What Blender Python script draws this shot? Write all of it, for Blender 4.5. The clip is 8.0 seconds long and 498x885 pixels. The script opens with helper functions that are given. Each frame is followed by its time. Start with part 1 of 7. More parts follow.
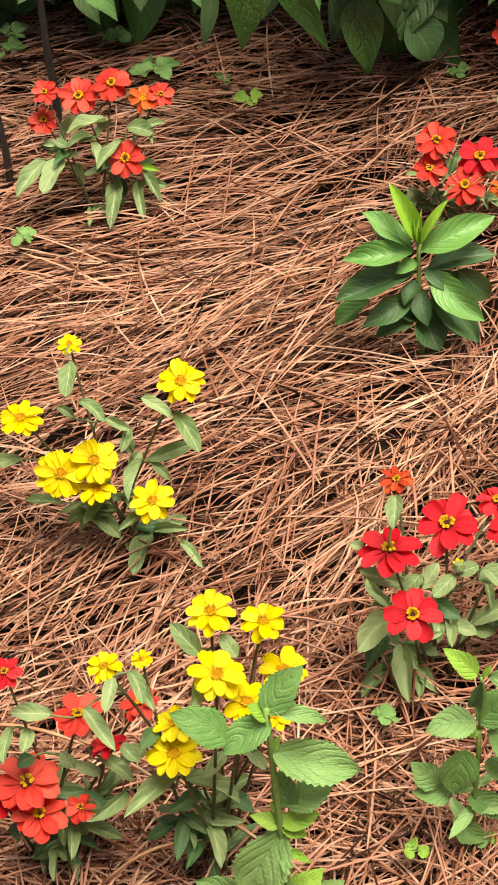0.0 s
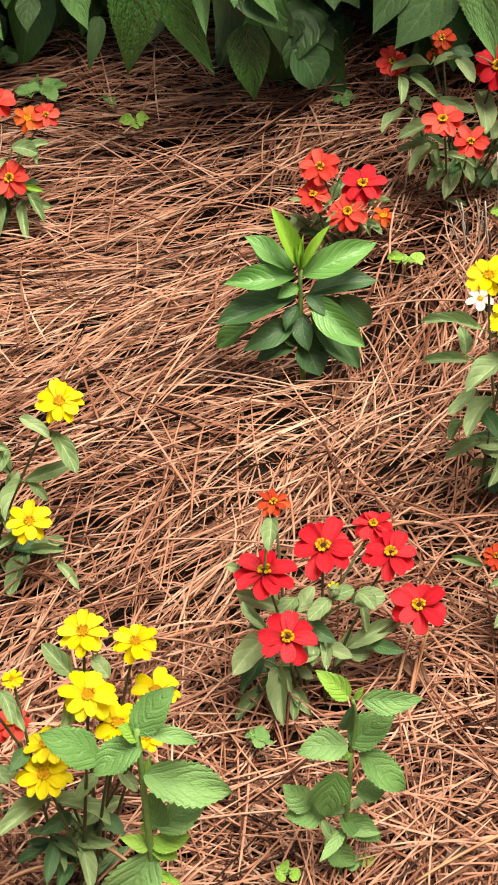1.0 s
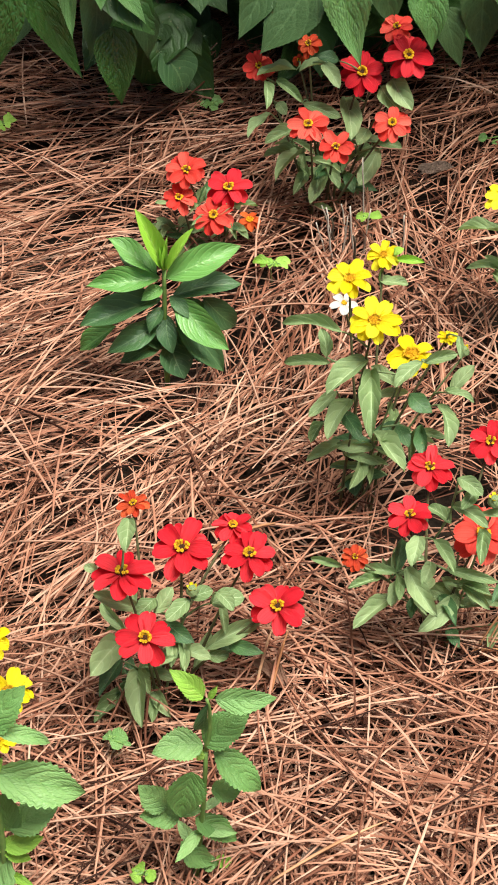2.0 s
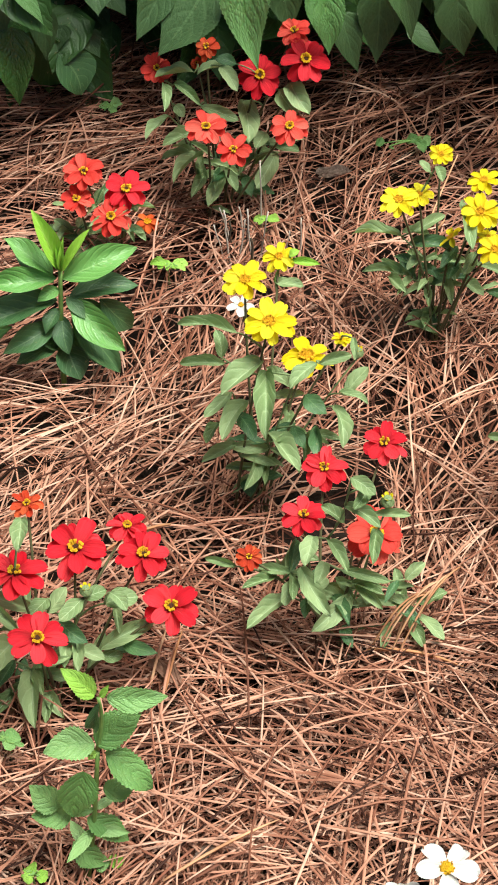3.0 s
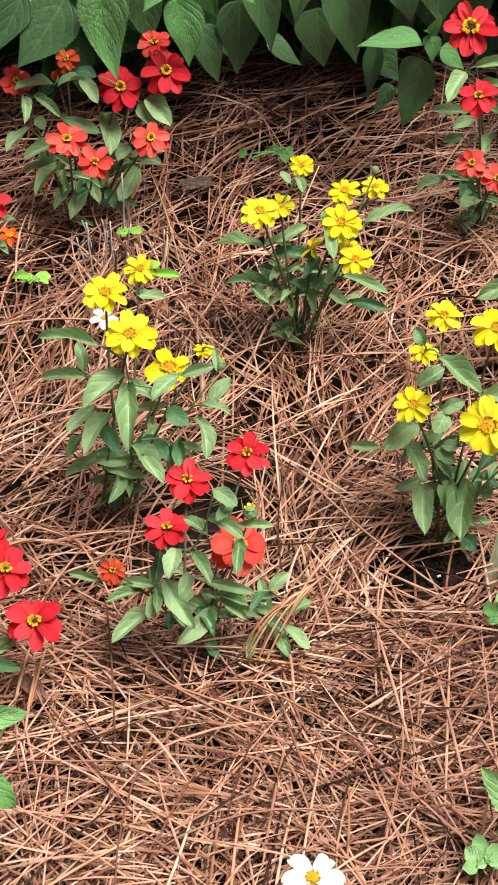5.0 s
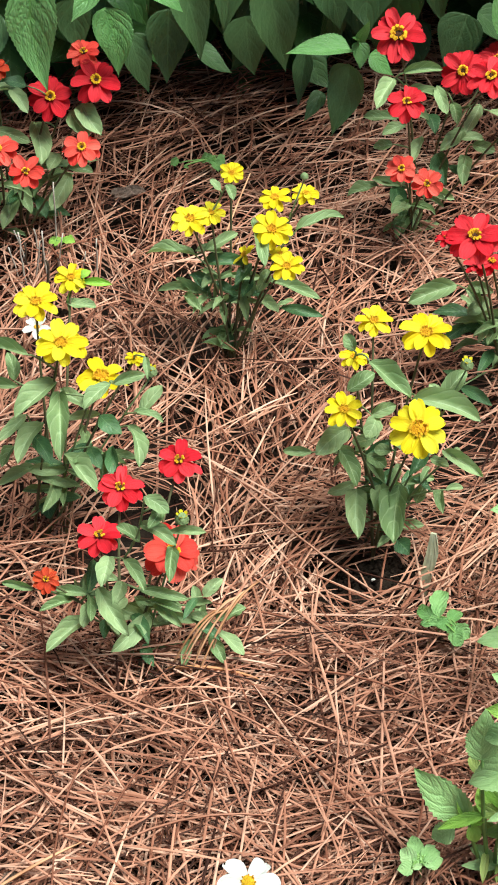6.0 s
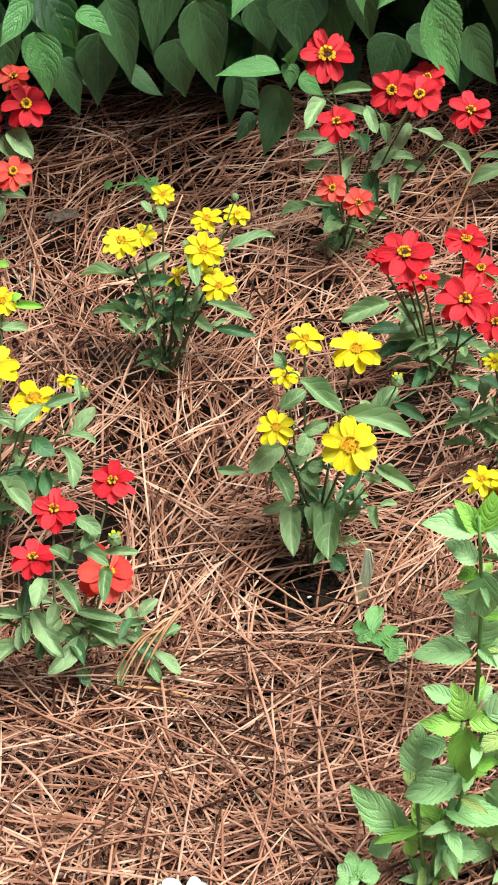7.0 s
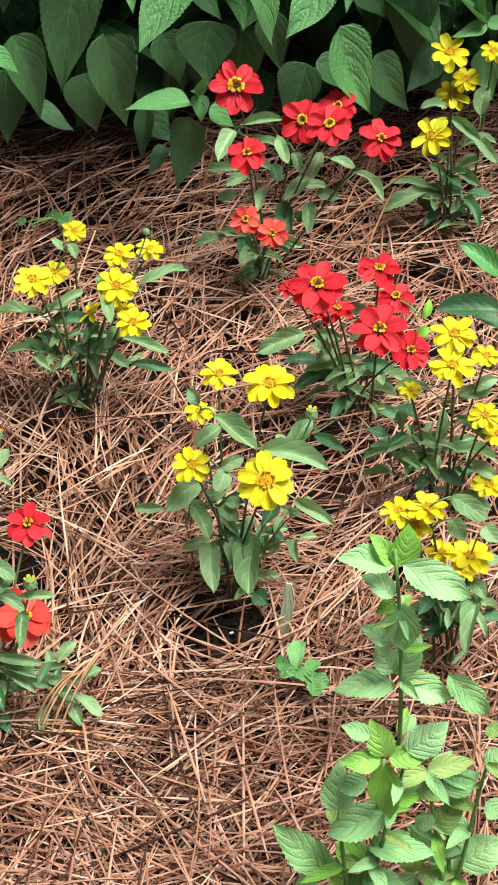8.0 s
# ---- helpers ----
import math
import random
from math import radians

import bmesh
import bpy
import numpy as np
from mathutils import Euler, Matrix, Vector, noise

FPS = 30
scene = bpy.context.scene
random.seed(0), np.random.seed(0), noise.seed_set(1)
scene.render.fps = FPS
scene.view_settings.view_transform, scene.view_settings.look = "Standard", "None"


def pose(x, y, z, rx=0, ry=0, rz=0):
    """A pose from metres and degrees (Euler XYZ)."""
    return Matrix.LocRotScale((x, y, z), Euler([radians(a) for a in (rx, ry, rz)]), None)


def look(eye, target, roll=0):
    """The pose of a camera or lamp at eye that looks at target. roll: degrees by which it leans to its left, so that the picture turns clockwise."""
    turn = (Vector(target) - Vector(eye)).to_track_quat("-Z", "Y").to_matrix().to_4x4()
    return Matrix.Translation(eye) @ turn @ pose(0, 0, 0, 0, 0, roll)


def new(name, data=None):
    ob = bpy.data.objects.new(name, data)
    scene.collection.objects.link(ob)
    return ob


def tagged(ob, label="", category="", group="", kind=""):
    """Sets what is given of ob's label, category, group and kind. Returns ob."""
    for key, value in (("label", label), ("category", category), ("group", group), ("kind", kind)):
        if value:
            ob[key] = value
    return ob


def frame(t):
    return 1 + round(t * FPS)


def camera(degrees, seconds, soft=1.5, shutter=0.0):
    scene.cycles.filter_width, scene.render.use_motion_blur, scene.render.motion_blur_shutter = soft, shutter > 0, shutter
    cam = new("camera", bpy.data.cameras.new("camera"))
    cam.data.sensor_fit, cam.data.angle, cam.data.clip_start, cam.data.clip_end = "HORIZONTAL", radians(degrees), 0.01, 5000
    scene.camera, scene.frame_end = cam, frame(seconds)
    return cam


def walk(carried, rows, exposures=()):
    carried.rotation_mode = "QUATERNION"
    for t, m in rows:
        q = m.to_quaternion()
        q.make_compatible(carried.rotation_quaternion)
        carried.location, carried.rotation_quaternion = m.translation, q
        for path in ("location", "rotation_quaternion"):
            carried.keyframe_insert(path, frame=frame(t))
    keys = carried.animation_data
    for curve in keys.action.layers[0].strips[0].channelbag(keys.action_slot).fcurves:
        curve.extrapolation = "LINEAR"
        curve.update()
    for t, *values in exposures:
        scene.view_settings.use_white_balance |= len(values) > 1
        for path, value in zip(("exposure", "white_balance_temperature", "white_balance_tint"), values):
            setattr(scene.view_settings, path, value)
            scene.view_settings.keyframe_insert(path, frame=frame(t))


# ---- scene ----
cam = camera(14.98, 8.0, 1.75)
# seconds, eye, degrees turned to the right, looking up, leaning to the left
PATH = [
    (0.0, 0.0000, -0.0000, 1.4980, 0.000, -43.624, -9.819),
    (0.5, 0.0029, -0.0026, 1.4960, 2.167, -43.431, -7.907),
    (1.0, 0.0124, -0.0052, 1.4911, 4.634, -43.223, -5.894),
    (1.5, 0.0232, -0.0093, 1.4834, 7.055, -43.140, -4.109),
    (2.0, 0.0369, -0.0158, 1.4813, 9.372, -43.126, -2.471),
    (2.2, 0.0370, -0.0173, 1.4810, 10.384, -43.084, -1.617),
    (3.3, 0.0548, -0.0290, 1.4762, 13.837, -42.895, 0.520),
    (3.5, 0.0577, -0.0299, 1.4773, 14.245, -42.880, 0.729),
    (4.0, 0.0592, -0.0295, 1.4784, 15.531, -42.819, 1.462),
    (4.5, 0.0613, -0.0254, 1.4762, 16.807, -42.723, 2.072),
    (4.7, 0.0651, -0.0262, 1.4753, 17.274, -42.625, 2.276),
    (5.8, 0.0777, -0.0361, 1.4768, 19.787, -42.234, 3.203),
    (6.0, 0.0834, -0.0386, 1.4781, 20.097, -42.150, 3.175),
    (6.5, 0.0928, -0.0464, 1.4797, 21.045, -41.783, 3.350),
    (7.0, 0.1027, -0.0537, 1.4784, 21.861, -41.322, 3.299),
    (7.5, 0.1094, -0.0562, 1.4780, 22.727, -40.890, 3.142),
    (8.0, 0.1360, -0.0439, 1.4869, 24.122, -40.692, 3.058),
]
walk(cam, [(t, pose(x, y, z, 90 + up, 0, -turn) @ pose(0, 0, 0, 0, 0, lean)) for t, x, y, z, turn, up, lean in PATH],
     [(0.0, 0.84, 7400, 2), (1.0, 0.86, 7000, 1), (2.0, 0.87, 6400, -1), (3.5, 0.87, 6130, -3), (6.0, 0.89, 5860, -7), (8.0, 0.95, 5650, -13)])
# ---- light ----
SUN_DIR = Vector((-0.24, 0.16, -0.95)).normalized()   # the way the light travels
world = bpy.data.worlds.new("sky")
scene.world = world
world.use_nodes = True
wn = world.node_tree
wn.nodes.clear()
w_out = wn.nodes.new("ShaderNodeOutputWorld")
w_bg = wn.nodes.new("ShaderNodeBackground")
w_sky = wn.nodes.new("ShaderNodeTexSky")
w_sky.sky_type = "NISHITA"
w_sky.sun_disc = False
w_sky.sun_elevation = math.asin(-SUN_DIR.z)
w_sky.sun_rotation = math.atan2(-SUN_DIR.x, -SUN_DIR.y)
w_sky.dust_density = 4.0
w_bg.inputs["Strength"].default_value = 0.042
wn.links.new(w_sky.outputs[0], w_bg.inputs["Color"])
wn.links.new(w_bg.outputs[0], w_out.inputs["Surface"])
sun = bpy.data.lights.new("sun", "SUN")
sun.energy, sun.angle, sun.color = 4.7, radians(32), (1.0, 0.94, 0.86)
sun_ob = new("sun", sun)
sun_ob.matrix_world = look((0, 0, 6), Vector((0, 0, 6)) + SUN_DIR)


# ---- materials ----
def mat(name, rough=0.6, spec=0.4):
    m = bpy.data.materials.new(name)
    m.use_nodes = True
    b = m.node_tree.nodes["Principled BSDF"]
    b.inputs["Roughness"].default_value = rough
    b.inputs["Specular IOR Level"].default_value = spec
    return m, m.node_tree, b


def node(nt, kind, **vals):
    n = nt.nodes.new(kind)
    for k, v in vals.items():
        n.inputs[k.replace("_", " ")].default_value = v
    return n


def ramp(nt, fac, stops):
    r = nt.nodes.new("ShaderNodeValToRGB")
    while len(r.color_ramp.elements) < len(stops):
        r.color_ramp.elements.new(0.5)
    for e, (p, c) in zip(r.color_ramp.elements, stops):
        e.position, e.color = p, (*c, 1)
    nt.links.new(fac, r.inputs[0])
    return r.outputs[0]


def maths(nt, op, a, b=0.0, c=None):
    n = nt.nodes.new("ShaderNodeMath")
    n.operation = op
    for i, v in enumerate((a, b) if c is None else (a, b, c)):
        if isinstance(v, (int, float)):
            n.inputs[i].default_value = v
        else:
            nt.links.new(v, n.inputs[i])
    return n.outputs[0]


def mix(nt, fac, a, b, how="MIX"):
    n = nt.nodes.new("ShaderNodeMix")
    n.data_type, n.blend_type = "RGBA", how
    for i, v in ((0, fac), (6, a), (7, b)):
        if isinstance(v, (int, float)):
            n.inputs[i].default_value = v
        elif isinstance(v, tuple):
            n.inputs[i].default_value = (*v, 1)
        else:
            nt.links.new(v, n.inputs[i])
    return n.outputs[2]


def bump(nt, bsdf, height, strength, dist):
    n = node(nt, "ShaderNodeBump", Strength=strength, Distance=dist)
    nt.links.new(height, n.inputs["Height"])
    nt.links.new(n.outputs[0], bsdf.inputs["Normal"])


def see_through(m, nt, b, colour, share):
    """Lets part of the light shine through a thin leaf or petal."""
    t = nt.nodes.new("ShaderNodeBsdfTranslucent")
    nt.links.new(colour, t.inputs["Color"])
    x = node(nt, "ShaderNodeMixShader")
    x.inputs[0].default_value = share
    nt.links.new(b.outputs[0], x.inputs[1])
    nt.links.new(t.outputs[0], x.inputs[2])
    nt.links.new(x.outputs[0], nt.nodes["Material Output"].inputs["Surface"])


def leaf_mat(name, dark, light, vein, rough=0.5, spec=0.35, veins=9.0, depth=0.6, share=0.16, random_by="OBJECT", flecks=0.5, net=0.0, quilt=0.0):
    m, nt, b = mat(name, rough, spec)
    uv = nt.nodes.new("ShaderNodeUVMap")
    sep = nt.nodes.new("ShaderNodeSeparateXYZ")
    nt.links.new(uv.outputs[0], sep.inputs[0])
    across = maths(nt, "ABSOLUTE", sep.outputs[0])
    if random_by == "OBJECT":
        rnd = nt.nodes.new("ShaderNodeObjectInfo").outputs["Random"]
    else:
        rnd = nt.nodes.new("ShaderNodeNewGeometry").outputs["Random Per Island"]
    # blotches and fine grain
    shift = nt.nodes.new("ShaderNodeVectorMath")
    shift.operation = "ADD"
    comb = nt.nodes.new("ShaderNodeCombineXYZ")
    nt.links.new(maths(nt, "MULTIPLY", rnd, 37.0), comb.inputs[2])
    nt.links.new(uv.outputs[0], shift.inputs[0])
    nt.links.new(comb.outputs[0], shift.inputs[1])
    blot = node(nt, "ShaderNodeTexNoise", Scale=4.0, Detail=4.0)
    fine = node(nt, "ShaderNodeTexNoise", Scale=38.0, Detail=3.0)
    for n in (blot, fine):
        nt.links.new(shift.outputs[0], n.inputs["Vector"])
    tone = maths(nt, "ADD", maths(nt, "MULTIPLY", rnd, 0.75), maths(nt, "MULTIPLY", maths(nt, "SUBTRACT", blot.outputs[0], 0.35), 0.8))
    col = mix(nt, tone, dark, light)
    col = mix(nt, maths(nt, "MULTIPLY", fine.outputs[0], 0.34), col, dark)
    # midrib and side veins that run forward from it
    rib = maths(nt, "LESS_THAN", across, 0.022)
    sway = maths(nt, "MULTIPLY", maths(nt, "SUBTRACT", blot.outputs[0], 0.5), 0.12)
    run = maths(nt, "ADD", maths(nt, "SUBTRACT", maths(nt, "MULTIPLY_ADD", across, -0.45, sep.outputs[1]), maths(nt, "MULTIPLY", maths(nt, "MULTIPLY", across, across), 0.9)), sway)
    saw = maths(nt, "ABSOLUTE", maths(nt, "SUBTRACT", maths(nt, "FRACT", maths(nt, "MULTIPLY", run, veins)), 0.5))
    side = maths(nt, "MULTIPLY", maths(nt, "SUBTRACT", 1.0, maths(nt, "MINIMUM", maths(nt, "MULTIPLY", saw, 9.0), 1.0)), 0.5)
    lines = maths(nt, "MAXIMUM", maths(nt, "MULTIPLY", rib, 0.8), side)
    col = mix(nt, maths(nt, "MULTIPLY", lines, 0.75), col, vein)
    # torn and scorched flecks
    fleck = node(nt, "ShaderNodeTexNoise", Scale=9.0, Detail=2.0)
    nt.links.new(shift.outputs[0], fleck.inputs["Vector"])
    spot = maths(nt, "GREATER_THAN", fleck.outputs[0], 0.71)
    col = mix(nt, maths(nt, "MULTIPLY", spot, flecks), col, (0.30, 0.26, 0.12))
    # the fine net of veins between
    mesh = node(nt, "ShaderNodeTexVoronoi", Scale=15.0 if quilt else 17.0)
    mesh.feature = "DISTANCE_TO_EDGE"
    nt.links.new(shift.outputs[0], mesh.inputs["Vector"])
    cell = maths(nt, "MINIMUM", maths(nt, "MULTIPLY", mesh.outputs["Distance"], 3.0 if quilt else 9.0), 1.0)
    if net:
        col = mix(nt, maths(nt, "MULTIPLY", maths(nt, "SUBTRACT", 1.0, cell), net), col, vein)
    nt.links.new(col, b.inputs["Base Color"])
    puff = maths(nt, "ADD", maths(nt, "MULTIPLY", maths(nt, "MINIMUM", maths(nt, "MULTIPLY", saw, 4.0), 1.0), 0.9 * depth), maths(nt, "ADD", maths(nt, "MULTIPLY", fine.outputs[0], 0.3), maths(nt, "MULTIPLY", cell, 0.16 * depth + quilt)))
    bump(nt, b, puff, 0.6, 0.003)
    see_through(m, nt, b, mix(nt, 0.5, col, (0.25, 0.42, 0.06)), share)
    return m


def petal_mat(name, inner, outer, edge, rough=0.55):
    m, nt, b = mat(name, rough, 0.25)
    uv = nt.nodes.new("ShaderNodeUVMap")
    sep = nt.nodes.new("ShaderNodeSeparateXYZ")
    nt.links.new(uv.outputs[0], sep.inputs[0])
    rnd = nt.nodes.new("ShaderNodeObjectInfo").outputs["Random"]
    col = ramp(nt, sep.outputs[1], [(0.0, inner), (0.35, outer), (0.9, outer), (1.0, edge)])
    grain = node(nt, "ShaderNodeTexNoise", Scale=6.0, Detail=4.0)
    mp = node(nt, "ShaderNodeMapping")
    mp.inputs["Scale"].default_value = (7.0, 0.7, 1.0)
    comb = nt.nodes.new("ShaderNodeCombineXYZ")
    nt.links.new(maths(nt, "MULTIPLY", rnd, 23.0), comb.inputs[2])
    nt.links.new(uv.outputs[0], mp.inputs["Vector"])
    nt.links.new(comb.outputs[0], mp.inputs["Location"])
    nt.links.new(mp.outputs[0], grain.inputs["Vector"])
    col = mix(nt, maths(nt, "MULTIPLY", grain.outputs[0], 0.6), col, inner)
    col = mix(nt, maths(nt, "MULTIPLY", maths(nt, "MULTIPLY", rnd, rnd), 0.9), col, edge)
    rib = maths(nt, "ABSOLUTE", maths(nt, "SUBTRACT", maths(nt, "FRACT", maths(nt, "MULTIPLY", sep.outputs[0], 6.0)), 0.5))
    col = mix(nt, maths(nt, "MULTIPLY", maths(nt, "GREATER_THAN", rib, 0.40), 0.22), col, inner)
    nt.links.new(col, b.inputs["Base Color"])
    bump(nt, b, grain.outputs[0], 0.6, 0.002)
    see_through(m, nt, b, col, 0.34)
    return m


def grainy(name, a, b_col, scale, rough=0.8, spec=0.2, strength=0.5, dist=0.003, random_tone=0.0):
    m, nt, b = mat(name, rough, spec)
    tc = nt.nodes.new("ShaderNodeTexCoord")
    n = node(nt, "ShaderNodeTexNoise", Scale=scale, Detail=6.0, Roughness=0.65)
    big = node(nt, "ShaderNodeTexNoise", Scale=scale / 9.0, Detail=3.0)
    for k in (n, big):
        nt.links.new(tc.outputs["Object"], k.inputs["Vector"])
    f = maths(nt, "ADD", maths(nt, "MULTIPLY", n.outputs[0], 0.7), maths(nt, "MULTIPLY", big.outputs[0], 0.4))
    if random_tone:
        f = maths(nt, "MULTIPLY_ADD", nt.nodes.new("ShaderNodeObjectInfo").outputs["Random"], random_tone, f)
    col = ramp(nt, f, [(0.35, a), (0.75, b_col)])
    nt.links.new(col, b.inputs["Base Color"])
    bump(nt, b, n.outputs[0], strength, dist)
    return m


def needle_mat(name, stops):
    m, nt, b = mat(name, 0.6, 0.08)
    geo = nt.nodes.new("ShaderNodeNewGeometry")
    rnd = maths(nt, "FRACT", maths(nt, "ADD", geo.outputs["Random Per Island"], nt.nodes.new("ShaderNodeObjectInfo").outputs["Random"]))
    col = ramp(nt, rnd, stops)
    tc = nt.nodes.new("ShaderNodeTexCoord")
    n = node(nt, "ShaderNodeTexNoise", Scale=28.0, Detail=3.0)
    big = node(nt, "ShaderNodeTexNoise", Scale=3.5, Detail=2.0)
    for k in (n, big):
        nt.links.new(tc.outputs["Object"], k.inputs["Vector"])
    wear = ramp(nt, n.outputs[0], [(0.3, (0.60, 0.52, 0.48)), (0.7, (1.0, 1.0, 1.0))])
    age = ramp(nt, big.outputs[0], [(0.3, (0.78, 0.74, 0.74)), (0.7, (1.0, 1.0, 1.0))])
    col = mix(nt, 1.0, mix(nt, 1.0, col, wear, "MULTIPLY"), age, "MULTIPLY")
    nt.links.new(col, b.inputs["Base Color"])
    return m


NEEDLE = needle_mat("pine_needle", [(0.0, (0.028, 0.012, 0.009)), (0.09, (0.090, 0.036, 0.024)), (0.22, (0.290, 0.122, 0.078)),
                                    (0.66, (0.560, 0.293, 0.202)), (1.0, (0.650, 0.420, 0.320))])
PALE_NEEDLE = needle_mat("pale_pine_needle", [(0.0, (0.52, 0.25, 0.12)), (1.0, (0.74, 0.47, 0.30))])
SOIL = grainy("soil", (0.006, 0.0042, 0.0036), (0.034, 0.023, 0.017), 60, 0.95, 0.05, 0.9, 0.01)
ZINNIA_LEAF = leaf_mat("zinnia_leaf", (0.158, 0.242, 0.092), (0.435, 0.540, 0.272), (0.54, 0.66, 0.38), 0.5, 0.35, 4.0, 0.28, 0.3, "OBJECT", 0.2)
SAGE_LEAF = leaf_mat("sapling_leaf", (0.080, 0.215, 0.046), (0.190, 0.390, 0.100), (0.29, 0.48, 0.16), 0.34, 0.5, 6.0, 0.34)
# dark green of the sapling; on low zinnia leaves it paints in shade
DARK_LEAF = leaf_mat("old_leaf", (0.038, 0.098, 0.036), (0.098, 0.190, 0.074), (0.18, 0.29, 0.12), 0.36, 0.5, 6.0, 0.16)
LIME_LEAF = leaf_mat("young_leaf", (0.26, 0.52, 0.04), (0.46, 0.70, 0.10), (0.52, 0.72, 0.18), 0.4, 0.4, 7.0, 0.3, 0.25)
NETTLE_LEAF = leaf_mat("toothed_leaf", (0.330, 0.540, 0.190), (0.620, 0.810, 0.420), (0.34, 0.57, 0.21), 0.45, 0.4, 5.0, 0.42, 0.32, "OBJECT", 0.1, 0.16, 0.10)
NETTLE_DEEP = leaf_mat("deep_toothed_leaf", (0.135, 0.290, 0.075), (0.370, 0.570, 0.225), (0.19, 0.38, 0.11), 0.42, 0.45, 5.0, 0.42, 0.30, "OBJECT", 0.1, 0.2, 0.12)
NETTLE_BRIGHT = leaf_mat("young_toothed_leaf", (0.25, 0.48, 0.05), (0.54, 0.78, 0.18), (0.34, 0.60, 0.09), 0.45, 0.4, 5.0, 0.42, 0.32, "OBJECT", 0.0, 0.16, 0.10)
YELLOWED_LEAF = leaf_mat("yellowing_leaf", (0.26, 0.38, 0.08), (0.48, 0.52, 0.17), (0.50, 0.54, 0.24), 0.5, 0.35, 5.0, 0.5, 0.22, "OBJECT", 0.5, 0.2)
# dull grey-green: some of the hedge's shade is put into this colour
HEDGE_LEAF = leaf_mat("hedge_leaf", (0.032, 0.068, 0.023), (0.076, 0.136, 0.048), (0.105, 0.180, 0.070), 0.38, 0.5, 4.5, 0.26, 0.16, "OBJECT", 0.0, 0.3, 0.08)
HEDGE_BRIGHT = leaf_mat("hedge_leaf_young", (0.105, 0.230, 0.070), (0.270, 0.440, 0.190), (0.12, 0.28, 0.06), 0.34, 0.5, 5.0, 0.55, 0.2, "OBJECT", 0.0, 0.45, 0.30)
HEDGE_GLOSSY = leaf_mat("hedge_leaf_glossy", (0.030, 0.092, 0.018), (0.080, 0.180, 0.040), (0.035, 0.10, 0.02), 0.20, 0.8, 5.0, 0.75, 0.14, "OBJECT", 0.0, 0.45, 0.60)
# a darker copy of the hedge leaf, with the inner shade in its colour
HEDGE_BACK_SHADED = leaf_mat("hedge_foliage", (0.020, 0.056, 0.012), (0.055, 0.125, 0.026), (0.08, 0.16, 0.04), 0.4, 0.4, 5.0, 0.5, 0.08, "ISLAND")
STEM = grainy("stem", (0.10, 0.15, 0.06), (0.22, 0.27, 0.12), 90, 0.55, 0.3, 0.3, 0.001)
DARK_STEM = grainy("dark_stem", (0.055, 0.058, 0.026), (0.13, 0.12, 0.055), 90, 0.55, 0.3, 0.3, 0.001)
GREEN_STEM = grainy("green_stem", (0.11, 0.22, 0.05), (0.24, 0.36, 0.10), 90, 0.5, 0.3, 0.3, 0.001)
WOOD = grainy("shrub_wood", (0.03, 0.022, 0.015), (0.09, 0.065, 0.045), 40, 0.8, 0.2, 0.6, 0.003)
GREY_STALK = grainy("dry_stalk", (0.30, 0.25, 0.21), (0.58, 0.51, 0.45), 70, 0.75, 0.2, 0.5, 0.001)
PALE_WOOD = grainy("pale_wood", (0.26, 0.25, 0.15), (0.50, 0.50, 0.36), 45, 0.7, 0.2, 0.5, 0.002)
BARK = grainy("bark", (0.20, 0.12, 0.09), (0.66, 0.46, 0.37), 11, 0.85, 0.2, 1.0, 0.06)
IRON = grainy("iron", (0.012, 0.012, 0.013), (0.035, 0.033, 0.032), 80, 0.5, 0.5, 0.3, 0.001)
DRY_LEAF = leaf_mat("dry_leaf", (0.13, 0.060, 0.042), (0.30, 0.165, 0.115), (0.22, 0.12, 0.085), 0.7, 0.2, 5.0, 0.5, 0.1)
PEBBLE = grainy("pebble", (0.45, 0.42, 0.38), (0.75, 0.72, 0.68), 120, 0.8, 0.2, 0.4, 0.001)
PETAL = {
    "Y": petal_mat("yellow_petal", (0.72, 0.46, 0.002), (0.92, 0.77, 0.008), (0.94, 0.85, 0.05)),
    "R": petal_mat("red_petal", (0.34, 0.002, 0.009), (0.78, 0.009, 0.030), (0.90, 0.055, 0.075)),
    "C": petal_mat("coral_petal", (0.54, 0.020, 0.016), (0.84, 0.062, 0.048), (0.90, 0.165, 0.120)),
    "O": petal_mat("orange_petal", (0.34, 0.022, 0.009), (0.64, 0.060, 0.020), (0.76, 0.15, 0.05)),
    "A": petal_mat("amber_petal", (0.58, 0.06, 0.012), (0.80, 0.13, 0.030), (0.84, 0.24, 0.05)),
    "W": petal_mat("white_petal", (0.66, 0.65, 0.58), (0.74, 0.74, 0.73), (0.78, 0.78, 0.78)),
}
DISC_YELLOW = grainy("yellow_florets", (0.80, 0.36, 0.008), (0.95, 0.60, 0.03), 160, 0.7, 0.2, 1.0, 0.002)
DISC_AMBER = grainy("amber_florets", (0.55, 0.20, 0.004), (0.92, 0.50, 0.015), 160, 0.7, 0.2, 1.0, 0.002)
DISC_ORANGE = grainy("orange_florets", (0.74, 0.30, 0.008), (0.98, 0.62, 0.03), 120, 0.7, 0.2, 1.0, 0.002)
DISC_DARK = grainy("dark_florets", (0.030, 0.012, 0.008), (0.13, 0.050, 0.02), 160, 0.8, 0.2, 1.0, 0.002)


